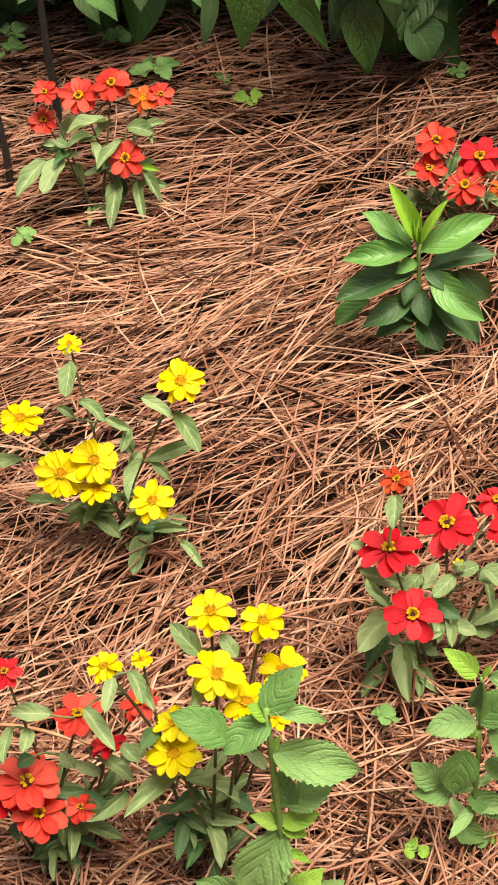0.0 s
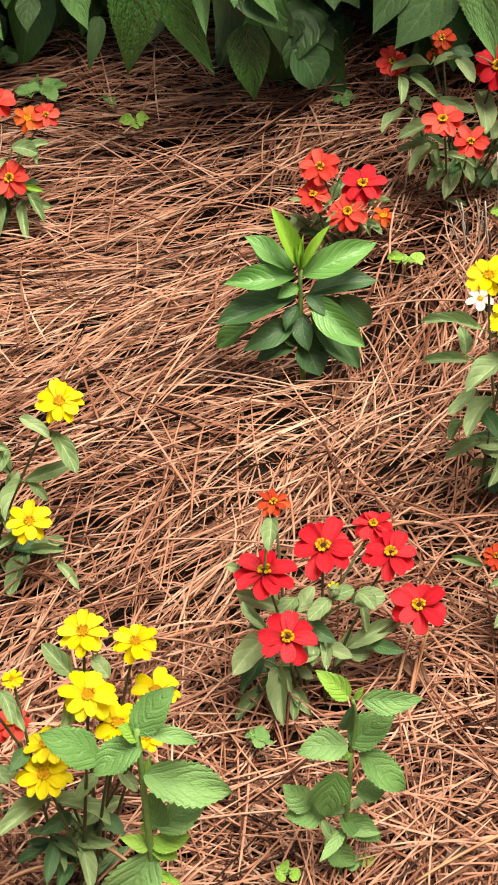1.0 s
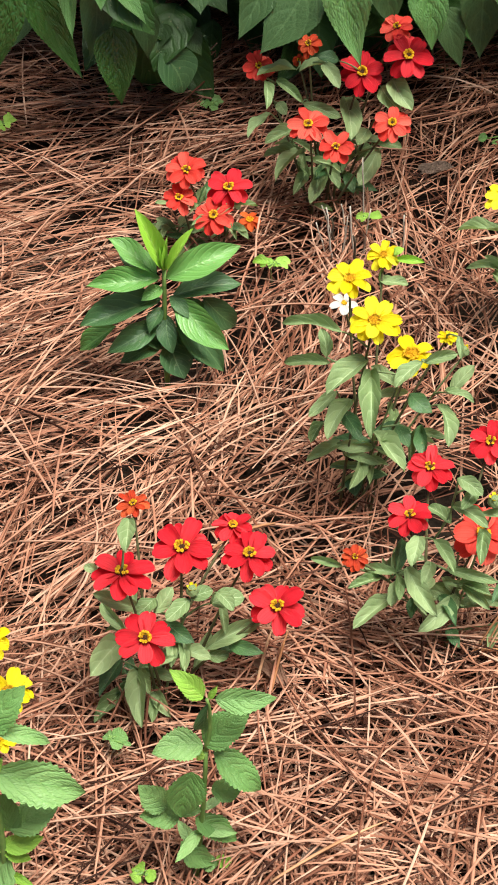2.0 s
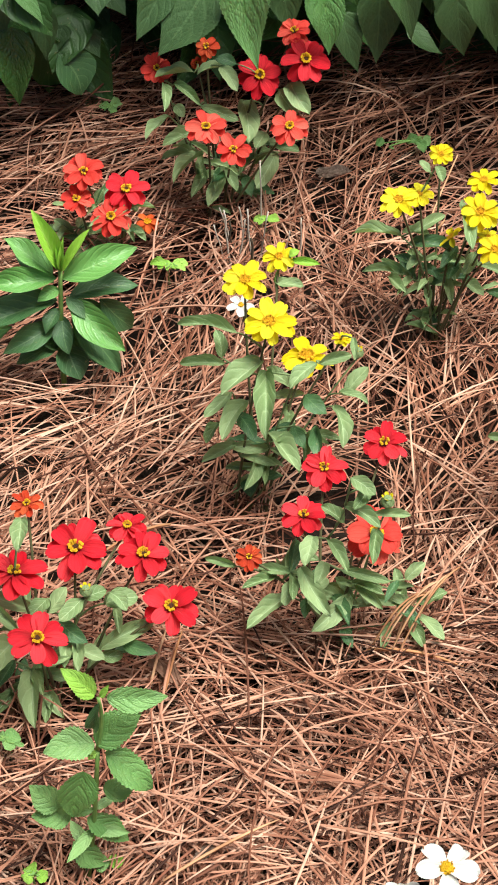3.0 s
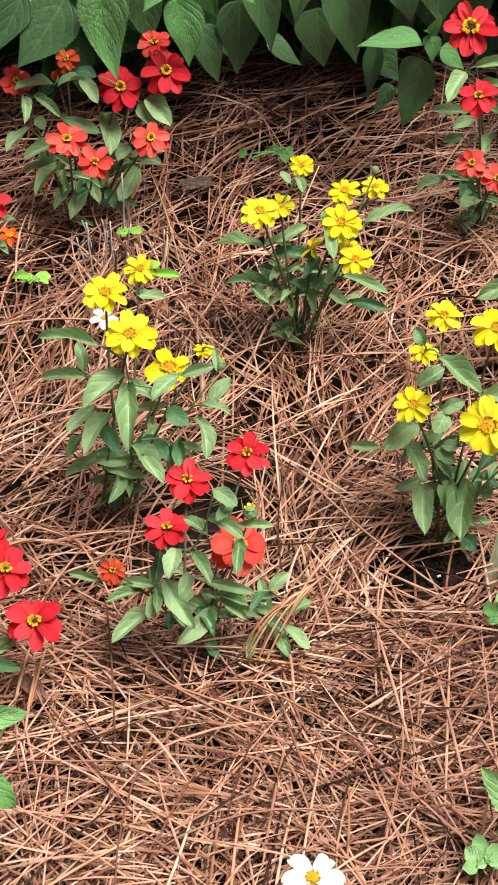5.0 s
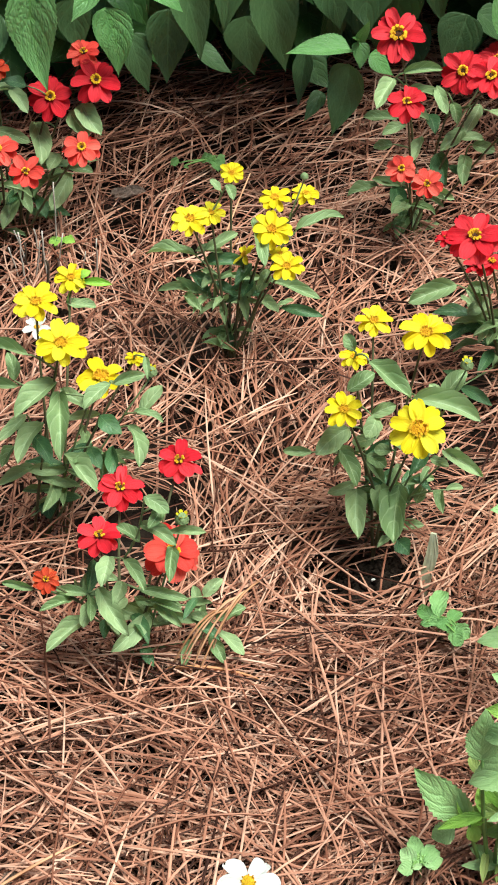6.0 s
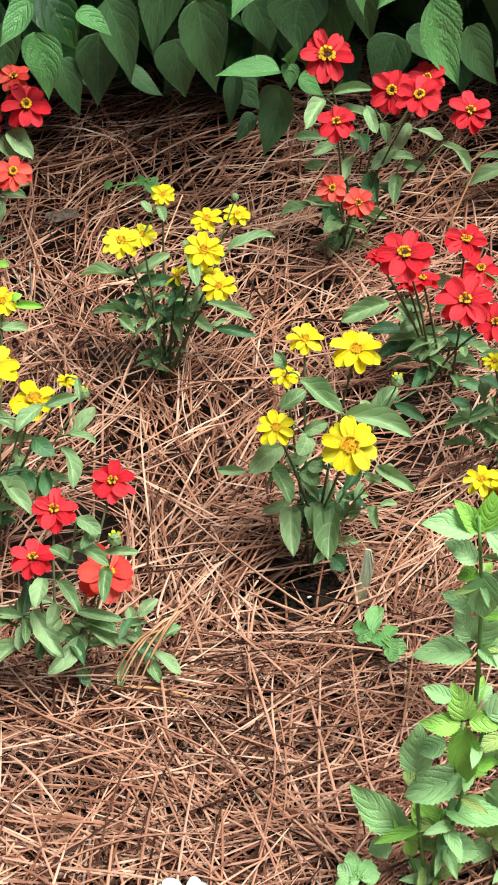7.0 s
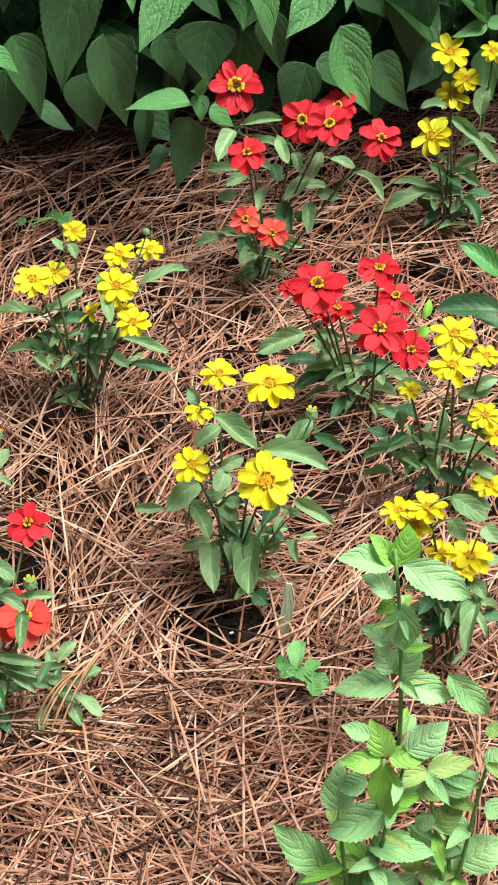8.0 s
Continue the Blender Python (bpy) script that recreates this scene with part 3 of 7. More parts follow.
    me = bpy.data.meshes.new("pine_straw")
    me.vertices.add(count * seg * 3)
    me.vertices.foreach_set("co", v.reshape(-1))
    me.loops.add(faces.size)
    me.loops.foreach_set("vertex_index", faces)
    me.polygons.add(faces.size // 4)
    me.polygons.foreach_set("loop_start", np.arange(0, faces.size, 4, dtype=np.int32))
    me.update(calc_edges=True)
    return tagged(part("pine_straw", me, NEEDLE, None), "loose orange-brown pine straw mulch covering the bed", "mulch", "", "stuff")


STRAW = straw()

# the zinnias at the back of the bed

coral = plant("coral_zinnia", -0.138, 2.076, "coral-orange zinnia in bloom beside an iron stake", "zinnia", "zinnias")
flower(coral, (-0.183, 2.106, 0.168), 0.039, "C", 27, 0)
flower(coral, (-0.141, 2.106, 0.153), 0.056, "C", 27, 0)
flower(coral, (-0.096, 2.106, 0.164), 0.054, "C", 27, 0)
flower(coral, (-0.060, 2.106, 0.134), 0.041, "A", 26, 0)
flower(coral, (-0.036, 2.106, 0.135), 0.038, "C", 26, 0)
flower(coral, (-0.192, 2.106, 0.126), 0.043, "C", 26, 0)
flower(coral, (-0.096, 2.056, 0.080), 0.057, "C", 37, 0)
leaf(coral, (-0.110, 2.076, 0.128), (-0.163, 2.059, 0.133), 0.020)
leaf(coral, (-0.137, 2.076, 0.102), (-0.132, 2.039, 0.090), 0.016)
leaf(coral, (-0.097, 2.076, 0.094), (-0.133, 2.032, 0.088), 0.017)
leaf(coral, (-0.086, 2.076, 0.114), (-0.054, 2.067, 0.104), 0.026)
leaf(coral, (-0.177, 2.076, 0.088), (-0.208, 2.017, 0.076), 0.030)
leaf(coral, (-0.200, 2.076, 0.084), (-0.241, 2.023, 0.076), 0.026)
leaf(coral, (-0.122, 2.076, 0.058), (-0.153, 2.063, 0.061), 0.012)
leaf(coral, (-0.114, 2.076, 0.038), (-0.130, 2.002, 0.019), 0.025)
leaf(coral, (-0.079, 2.076, 0.045), (-0.060, 2.027, 0.025), 0.016)
leaf(coral, (-0.086, 2.076, 0.028), (-0.086, 2.014, 0.008), 0.016)
leaf(coral, (-0.073, 2.076, 0.025), (-0.049, 2.067, 0.017), 0.014)
leaf(coral, (-0.073, 2.076, 0.102), (-0.037, 2.084, 0.107), 0.014)
leaf(coral, (-0.167, 2.076, 0.099), (-0.184, 2.080, 0.109), 0.017)
leaf(coral, (-0.212, 2.076, 0.075), (-0.230, 2.048, 0.069), 0.012, "l")
leaf(coral, (-0.082, 2.076, 0.052), (-0.055, 2.068, 0.044), 0.009, "l")

behind = plant("coral_zinnia", 0.317, 1.925, "low coral-red zinnia in bloom behind a leafy sapling", "zinnia", "zinnias")
flower(behind, (0.294, 1.936, 0.110), 0.055, "C", 24, 0)
flower(behind, (0.342, 1.904, 0.097), 0.061, "R", 18, 0)
flower(behind, (0.317, 1.878, 0.077), 0.056, "C", 23, 0)
flower(behind, (0.280, 1.915, 0.084), 0.047, "C", 17, 0)
flower(behind, (0.372, 1.933, 0.022), 0.042, "A", 12, 0, ragged=0.4)
leaf(behind, (0.275, 1.931, 0.021), (0.253, 1.943, 0.039), 0.015)
leaf(behind, (0.282, 1.930, 0.029), (0.289, 1.937, 0.042), 0.014)
leaf(behind, (0.306, 1.927, 0.063), (0.317, 1.937, 0.080), 0.016)
leaf(behind, (0.296, 1.928, 0.010), (0.308, 1.897, 0.004), 0.016)
leaf(behind, (0.348, 1.922, 0.059), (0.357, 1.913, 0.056), 0.011)
leaf(behind, (0.261, 1.932, 0.036), (0.251, 1.925, 0.034), 0.013)
leaf(behind, (0.340, 1.923, 0.029), (0.364, 1.898, 0.020), 0.015)

back = plant("red_zinnia", 0.483, 1.983, "red zinnia in bloom under the hedge's leaves", "zinnia", "zinnias")
flower(back, (0.404, 2.008, 0.200), 0.044, "C", 27, 0)
flower(back, (0.470, 2.018, 0.217), 0.040, "O", 27, 0, ragged=0.3)
flower(back, (0.528, 1.969, 0.197), 0.062, "R", 35, 0)
flower(back, (0.584, 1.956, 0.220), 0.064, "R", 32, 0)
flower(back, (0.577, 1.992, 0.241), 0.046, "C", 22, 0)
flower(back, (0.452, 1.939, 0.151), 0.053, "C", 26, 0)
flower(back, (0.479, 1.904, 0.136), 0.049, "C", 25, 0)
flower(back, (0.553, 1.912, 0.154), 0.053, "C", 26, 0)
flower(back, (0.459, 2.026, 0.190), 0.024, "O", 21, 0, ragged=0.4)
leaf(back, (0.448, 1.987, 0.202), (0.397, 1.984, 0.204), 0.014)
leaf(back, (0.452, 1.987, 0.198), (0.488, 1.988, 0.204), 0.015)
leaf(back, (0.423, 1.990, 0.188), (0.448, 1.954, 0.176), 0.015)
leaf(back, (0.409, 1.992, 0.189), (0.402, 1.949, 0.176), 0.015)
leaf(back, (0.415, 1.991, 0.139), (0.378, 1.960, 0.131), 0.018)
leaf(back, (0.447, 1.987, 0.115), (0.402, 1.971, 0.112), 0.021)
leaf(back, (0.455, 1.986, 0.152), (0.499, 1.959, 0.141), 0.018)
leaf(back, (0.513, 1.999, 0.143), (0.509, 1.938, 0.124), 0.033)
leaf(back, (0.501, 1.981, 0.210), (0.474, 1.988, 0.218), 0.016, "d")
leaf(back, (0.480, 1.983, 0.208), (0.493, 1.946, 0.196), 0.021)
leaf(back, (0.568, 1.972, 0.180), (0.580, 1.922, 0.164), 0.030)
leaf(back, (0.554, 1.974, 0.169), (0.569, 1.937, 0.156), 0.027)
leaf(back, (0.451, 1.987, 0.080), (0.402, 1.984, 0.081), 0.015)
leaf(back, (0.458, 1.986, 0.079), (0.409, 1.950, 0.070), 0.019)
leaf(back, (0.461, 1.985, 0.052), (0.434, 1.949, 0.042), 0.018)
leaf(back, (0.483, 1.983, 0.046), (0.452, 1.935, 0.033), 0.023)
leaf(back, (0.523, 1.978, 0.069), (0.501, 1.984, 0.077), 0.014)
leaf(back, (0.537, 1.976, 0.107), (0.519, 1.954, 0.101), 0.021)
leaf(back, (0.552, 1.974, 0.075), (0.513, 1.922, 0.061), 0.027)
leaf(back, (0.548, 1.975, 0.084), (0.581, 1.965, 0.080), 0.017)
leaf(back, (0.527, 1.977, 0.086), (0.560, 1.976, 0.087), 0.015)
leaf(back, (0.423, 1.990, 0.155), (0.430, 1.972, 0.149), 0.017)
leaf(back, (0.487, 1.982, 0.055), (0.493, 1.946, 0.043), 0.018)
leaf(back, (0.512, 1.979, 0.043), (0.512, 1.944, 0.032), 0.017, "d")

hedge_red = plant("red_zinnia", 0.987, 1.846, "tall red zinnia in bloom in front of the hedge", "zinnia", "zinnias")
flower(hedge_red, (0.956, 1.885, 0.273), 0.071, "R", 42, 0, petals=9, disc_size=1.35)
flower(hedge_red, (0.932, 1.787, 0.238), 0.053, "R", 27, 0)
flower(hedge_red, (1.030, 1.842, 0.235), 0.063, "R", 48, 0)
flower(hedge_red, (1.041, 1.785, 0.259), 0.064, "R", 28, 0)
flower(hedge_red, (1.115, 1.915, 0.197), 0.057, "R", 29, 0)
flower(hedge_red, (1.097, 1.751, 0.248), 0.059, "R", 28, 0)
flower(hedge_red, (0.924, 1.763, 0.158), 0.042, "C", 38, 0)
flower(hedge_red, (0.965, 1.769, 0.124), 0.044, "C", 37, 0)
leaf(hedge_red, (0.947, 1.864, 0.224), (0.910, 1.827, 0.208), 0.024)
leaf(hedge_red, (0.956, 1.859, 0.233), (1.003, 1.843, 0.242), 0.017)
leaf(hedge_red, (0.964, 1.856, 0.209), (0.999, 1.829, 0.208), 0.016)
leaf(hedge_red, (0.955, 1.860, 0.166), (0.916, 1.878, 0.164), 0.018)
leaf(hedge_red, (0.966, 1.855, 0.158), (0.933, 1.851, 0.151), 0.017)
leaf(hedge_red, (0.991, 1.844, 0.177), (0.988, 1.811, 0.168), 0.018, "d")
leaf(hedge_red, (1.049, 1.818, 0.198), (1.016, 1.784, 0.183), 0.021)
leaf(hedge_red, (1.035, 1.824, 0.159), (0.996, 1.805, 0.147), 0.022)
leaf(hedge_red, (1.060, 1.813, 0.190), (1.082, 1.784, 0.187), 0.017)
leaf(hedge_red, (1.091, 1.799, 0.171), (1.108, 1.748, 0.161), 0.017)
leaf(hedge_red, (1.041, 1.822, 0.120), (1.020, 1.780, 0.106), 0.021)
leaf(hedge_red, (1.046, 1.819, 0.138), (1.070, 1.799, 0.137), 0.020)
leaf(hedge_red, (1.007, 1.837, 0.118), (1.000, 1.789, 0.104), 0.025, "d")
leaf(hedge_red, (0.953, 1.861, 0.127), (0.928, 1.865, 0.124), 0.017)
leaf(hedge_red, (0.942, 1.866, 0.060), (0.899, 1.868, 0.053), 0.020)
leaf(hedge_red, (0.962, 1.857, 0.062), (0.952, 1.811, 0.048), 0.022, "d")
leaf(hedge_red, (0.984, 1.847, 0.027), (0.953, 1.810, 0.011), 0.024)
leaf(hedge_red, (1.017, 1.832, 0.196), (1.011, 1.801, 0.187), 0.017)
leaf(hedge_red, (0.996, 1.842, 0.219), (0.992, 1.795, 0.207), 0.018)
leaf(hedge_red, (1.026, 1.828, 0.145), (1.059, 1.813, 0.148), 0.017)
leaf(hedge_red, (0.986, 1.846, 0.143), (0.961, 1.813, 0.130), 0.020)
leaf(hedge_red, (1.022, 1.830, 0.101), (1.043, 1.806, 0.099), 0.014, "d")
leaf(hedge_red, (0.968, 1.854, 0.184), (0.984, 1.827, 0.180), 0.016)

mid_red = plant("red_zinnia", 1.008, 1.567, "deep red zinnia with crowded blooms in the straw", "zinnia", "zinnias")
flower(mid_red, (0.909, 1.517, 0.230), 0.069, "R", 22, 0, petals=12)
flower(mid_red, (0.954, 1.550, 0.162), 0.044, "R", 0, 0)
flower(mid_red, (1.012, 1.564, 0.196), 0.057, "R", 9, 0)
flower(mid_red, (1.055, 1.595, 0.124), 0.051, "R", 17, 0)
flower(mid_red, (0.971, 1.473, 0.183), 0.071, "R", 22, 0, petals=12)
flower(mid_red, (1.014, 1.472, 0.142), 0.051, "R", 22, 0)
flower(mid_red, (0.880, 1.530, 0.224), 0.029, "R", -12, 0)
flower(mid_red, (0.938, 1.557, 0.155), 0.033, "R", -7, 0)
leaf(mid_red, (0.967, 1.585, 0.123), (1.009, 1.573, 0.135), 0.018)
leaf(mid_red, (0.938, 1.598, 0.096), (0.874, 1.595, 0.084), 0.028)
leaf(mid_red, (0.950, 1.593, 0.096), (0.975, 1.573, 0.096), 0.017)
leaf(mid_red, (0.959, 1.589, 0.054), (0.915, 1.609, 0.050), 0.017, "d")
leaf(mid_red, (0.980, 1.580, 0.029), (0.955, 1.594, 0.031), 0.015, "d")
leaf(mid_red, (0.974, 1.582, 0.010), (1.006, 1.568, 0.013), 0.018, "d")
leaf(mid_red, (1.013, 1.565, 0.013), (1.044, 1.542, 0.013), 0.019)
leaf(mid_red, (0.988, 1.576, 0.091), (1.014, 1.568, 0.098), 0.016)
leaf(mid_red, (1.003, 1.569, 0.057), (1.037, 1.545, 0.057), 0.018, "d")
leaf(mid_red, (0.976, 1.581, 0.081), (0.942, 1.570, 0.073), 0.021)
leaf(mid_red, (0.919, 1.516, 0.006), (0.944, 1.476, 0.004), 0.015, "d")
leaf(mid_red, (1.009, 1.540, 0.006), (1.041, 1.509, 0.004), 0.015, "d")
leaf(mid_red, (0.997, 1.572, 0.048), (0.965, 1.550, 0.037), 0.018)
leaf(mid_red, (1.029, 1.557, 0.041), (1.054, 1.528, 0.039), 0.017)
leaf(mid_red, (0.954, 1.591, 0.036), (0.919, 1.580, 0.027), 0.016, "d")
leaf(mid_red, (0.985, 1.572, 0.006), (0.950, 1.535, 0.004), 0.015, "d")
leaf(mid_red, (1.065, 1.542, 0.126), (1.077, 1.550, 0.147), 0.011, "l")
leaf(mid_red, (1.063, 1.543, 0.096), (1.077, 1.544, 0.109), 0.014, "l")

corner_yellow = plant("yellow_zinnia", 1.290, 1.877, "tall yellow zinnia in bloom beside the hedge", "zinnia", "zinnias")
flower(corner_yellow, (1.271, 1.908, 0.255), 0.057, "Y", 20, 0)
flower(corner_yellow, (1.294, 1.897, 0.217), 0.041, "Y", 24, 0)
flower(corner_yellow, (1.281, 1.903, 0.192), 0.053, "Y", 23, 0)
flower(corner_yellow, (1.323, 1.884, 0.261), 0.039, "Y", 25, 0)
flower(corner_yellow, (1.225, 1.850, 0.170), 0.062, "Y", 33, -30, petals=9)
leaf(corner_yellow, (1.273, 1.885, 0.167), (1.291, 1.836, 0.157), 0.020)
leaf(corner_yellow, (1.262, 1.890, 0.058), (1.207, 1.919, 0.061), 0.018)
leaf(corner_yellow, (1.252, 1.894, 0.049), (1.182, 1.890, 0.034), 0.025)
leaf(corner_yellow, (1.303, 1.871, 0.143), (1.311, 1.817, 0.129), 0.020)
leaf(corner_yellow, (1.307, 1.870, 0.174), (1.321, 1.888, 0.208), 0.026)
leaf(corner_yellow, (1.264, 1.889, 0.184), (1.233, 1.903, 0.182), 0.018)
leaf(corner_yellow, (1.263, 1.889, 0.045), (1.253, 1.866, 0.036), 0.015)
leaf(corner_yellow, (1.288, 1.878, 0.088), (1.304, 1.840, 0.080), 0.018)
leaf(corner_yellow, (1.291, 1.877, 0.124), (1.334, 1.862, 0.133), 0.019)
leaf(corner_yellow, (1.274, 1.884, 0.078), (1.256, 1.901, 0.089), 0.018)
leaf(corner_yellow, (1.306, 1.870, 0.052), (1.332, 1.853, 0.053), 0.016, "d")
leaf(corner_yellow, (1.299, 1.873, 0.043), (1.301, 1.821, 0.028), 0.017, "d")
leaf(corner_yellow, (1.273, 1.885, 0.022), (1.240, 1.869, 0.011), 0.015, "d")

# the zinnias along the middle of the bed

left_yellow = plant("yellow_zinnia", -0.157, 1.473, "loose yellow zinnia with bare stems in the straw", "zinnia", "zinnias")
flower(left_yellow, (-0.165, 1.503, 0.248), 0.028, "Y", 9, 0)
flower(left_yellow, (-0.059, 1.473, 0.198), 0.053, "Y", 18, 0)
flower(left_yellow, (-0.230, 1.473, 0.185), 0.049, "Y", 10, 0)
flower(left_yellow, (-0.200, 1.438, 0.130), 0.057, "Y", 35, 0)
flower(left_yellow, (-0.163, 1.443, 0.136), 0.054, "Y", 29, 0)
flower(left_yellow, (-0.166, 1.428, 0.109), 0.045, "Y", 0, 0)
flower(left_yellow, (-0.110, 1.410, 0.095), 0.051, "Y", 15, 0)
leaf(left_yellow, (-0.165, 1.473, 0.250), (-0.174, 1.427, 0.244), 0.022)
leaf(left_yellow, (-0.103, 1.473, 0.184), (-0.074, 1.449, 0.173), 0.016)
leaf(left_yellow, (-0.072, 1.473, 0.158), (-0.053, 1.418, 0.144), 0.022)
leaf(left_yellow, (-0.166, 1.473, 0.195), (-0.143, 1.447, 0.185), 0.016)
leaf(left_yellow, (-0.145, 1.473, 0.165), (-0.119, 1.457, 0.156), 0.012)
leaf(left_yellow, (-0.124, 1.473, 0.110), (-0.135, 1.480, 0.125), 0.016)
leaf(left_yellow, (-0.111, 1.473, 0.094), (-0.059, 1.483, 0.098), 0.019)
leaf(left_yellow, (-0.114, 1.473, 0.095), (-0.137, 1.423, 0.092), 0.018)
leaf(left_yellow, (-0.106, 1.473, 0.089), (-0.090, 1.451, 0.081), 0.013)
leaf(left_yellow, (-0.212, 1.473, 0.053), (-0.250, 1.474, 0.066), 0.015)
leaf(left_yellow, (-0.240, 1.473, 0.126), (-0.277, 1.462, 0.132), 0.019)
leaf(left_yellow, (-0.189, 1.473, 0.043), (-0.155, 1.431, 0.027), 0.024)
leaf(left_yellow, (-0.124, 1.458, 0.006), (-0.148, 1.396, 0.004), 0.027)
leaf(left_yellow, (-0.115, 1.456, 0.006), (-0.081, 1.468, 0.004), 0.016)
leaf(left_yellow, (-0.156, 1.473, 0.049), (-0.138, 1.468, 0.043), 0.012)
leaf(left_yellow, (-0.092, 1.429, 0.006), (-0.073, 1.391, 0.004), 0.013)
leaf(left_yellow, (-0.176, 1.473, 0.173), (-0.191, 1.479, 0.187), 0.011)
leaf(left_yellow, (-0.122, 1.473, 0.143), (-0.133, 1.443, 0.141), 0.013)
leaf(left_yellow, (-0.180, 1.473, 0.037), (-0.209, 1.454, 0.040), 0.016)
leaf(left_yellow, (-0.131, 1.473, 0.086), (-0.116, 1.483, 0.099), 0.016)

centre_red = plant("red_zinnia", 0.139, 1.216, "bushy crimson zinnia with seven blooms in the straw", "zinnia", "zinnias")
flower(centre_red, (0.124, 1.159, 0.137), 0.057, "R", 23, 0, petals=8)
flower(centre_red, (0.112, 1.203, 0.184), 0.063, "R", 4, 0)
flower(centre_red, (0.176, 1.255, 0.149), 0.068, "R", 13, 0, petals=10)
flower(centre_red, (0.241, 1.245, 0.135), 0.058, "R", 6, 0)
flower(centre_red, (0.259, 1.203, 0.100), 0.061, "R", 16, 0)
flower(centre_red, (0.235, 1.304, 0.117), 0.045, "R", 3, 0)
flower(centre_red, (0.138, 1.319, 0.156), 0.036, "O", 4, 0)
bud(centre_red, (0.178, 1.211, 0.133), 0.0126, "Y")
leaf(centre_red, (0.125, 1.217, 0.238), (0.116, 1.181, 0.236), 0.019)
leaf(centre_red, (0.127, 1.217, 0.113), (0.084, 1.231, 0.132), 0.018)
leaf(centre_red, (0.140, 1.216, 0.107), (0.160, 1.226, 0.128), 0.019)
leaf(centre_red, (0.091, 1.222, 0.173), (0.078, 1.225, 0.177), 0.011)
leaf(centre_red, (0.174, 1.211, 0.124), (0.148, 1.188, 0.124), 0.019)
leaf(centre_red, (0.176, 1.211, 0.124), (0.198, 1.213, 0.129), 0.018)
leaf(centre_red, (0.195, 1.209, 0.114), (0.228, 1.208, 0.116), 0.024)
leaf(centre_red, (0.187, 1.210, 0.048), (0.244, 1.217, 0.067), 0.021)
leaf(centre_red, (0.165, 1.213, 0.050), (0.190, 1.198, 0.046), 0.018)
leaf(centre_red, (0.186, 1.210, 0.039), (0.210, 1.207, 0.037), 0.015)
leaf(centre_red, (0.108, 1.220, 0.073), (0.069, 1.179, 0.073), 0.030)
leaf(centre_red, (0.118, 1.218, 0.025), (0.110, 1.152, 0.020), 0.024)
leaf(centre_red, (0.102, 1.212, 0.006), (0.067, 1.179, 0.004), 0.018)
leaf(centre_red, (0.128, 1.214, 0.006), (0.141, 1.168, 0.004), 0.016)
leaf(centre_red, (0.160, 1.213, 0.076), (0.148, 1.174, 0.073), 0.016)
leaf(centre_red, (0.124, 1.218, 0.020), (0.151, 1.205, 0.016), 0.015)
leaf(centre_red, (0.141, 1.215, 0.128), (0.122, 1.198, 0.128), 0.022)
leaf(centre_red, (0.150, 1.214, 0.094), (0.173, 1.185, 0.089), 0.018, "d")
leaf(centre_red, (0.103, 1.220, 0.040), (0.075, 1.183, 0.039), 0.018, "d")
leaf(centre_red, (0.201, 1.208, 0.129), (0.213, 1.186, 0.126), 0.016)

centre_yellow = plant("yellow_zinnia", 0.391, 1.450, "leggy yellow zinnia with ragged blooms in the straw", "zinnia", "zinnias")
flower(centre_yellow, (0.406, 1.522, 0.235), 0.052, "Y", 11, 0)
flower(centre_yellow, (0.414, 1.444, 0.239), 0.057, "Y", 19, 0, petals=14)
flower(centre_yellow, (0.458, 1.580, 0.214), 0.041, "Y", 16, 0)
flower(centre_yellow, (0.468, 1.489, 0.144), 0.064, "Y", 8, 0, ragged=0.18, petals=9, disc_size=1.25)
flower(centre_yellow, (0.494, 1.448, 0.198), 0.024, "Y", -3, 0)
bud(centre_yellow, (0.511, 1.443, 0.178), 0.0127, "Y")
bud(centre_yellow, (0.442, 1.436, 0.169), 0.0101)
leaf(centre_yellow, (0.382, 1.452, 0.223), (0.323, 1.474, 0.230), 0.016)
leaf(centre_yellow, (0.366, 1.457, 0.188), (0.364, 1.474, 0.213), 0.016)
leaf(centre_yellow, (0.370, 1.455, 0.181), (0.323, 1.468, 0.179), 0.015)
leaf(centre_yellow, (0.408, 1.445, 0.186), (0.356, 1.416, 0.177), 0.029)
leaf(centre_yellow, (0.411, 1.444, 0.170), (0.391, 1.363, 0.156), 0.026)
leaf(centre_yellow, (0.439, 1.436, 0.151), (0.414, 1.455, 0.168), 0.017)
leaf(centre_yellow, (0.462, 1.430, 0.184), (0.428, 1.407, 0.177), 0.020)
leaf(centre_yellow, (0.465, 1.429, 0.184), (0.499, 1.425, 0.193), 0.015)
leaf(centre_yellow, (0.492, 1.422, 0.141), (0.520, 1.431, 0.168), 0.020)
leaf(centre_yellow, (0.486, 1.423, 0.145), (0.513, 1.403, 0.144), 0.013)
leaf(centre_yellow, (0.451, 1.433, 0.140), (0.467, 1.403, 0.136), 0.020, "d")
leaf(centre_yellow, (0.481, 1.425, 0.125), (0.480, 1.373, 0.116), 0.021)
leaf(centre_yellow, (0.414, 1.443, 0.085), (0.435, 1.385, 0.077), 0.025)
leaf(centre_yellow, (0.393, 1.449, 0.130), (0.355, 1.408, 0.120), 0.023)
leaf(centre_yellow, (0.362, 1.458, 0.096), (0.343, 1.435, 0.090), 0.015)
leaf(centre_yellow, (0.381, 1.452, 0.067), (0.339, 1.439, 0.061), 0.016)
leaf(centre_yellow, (0.405, 1.446, 0.051), (0.381, 1.405, 0.042), 0.017)
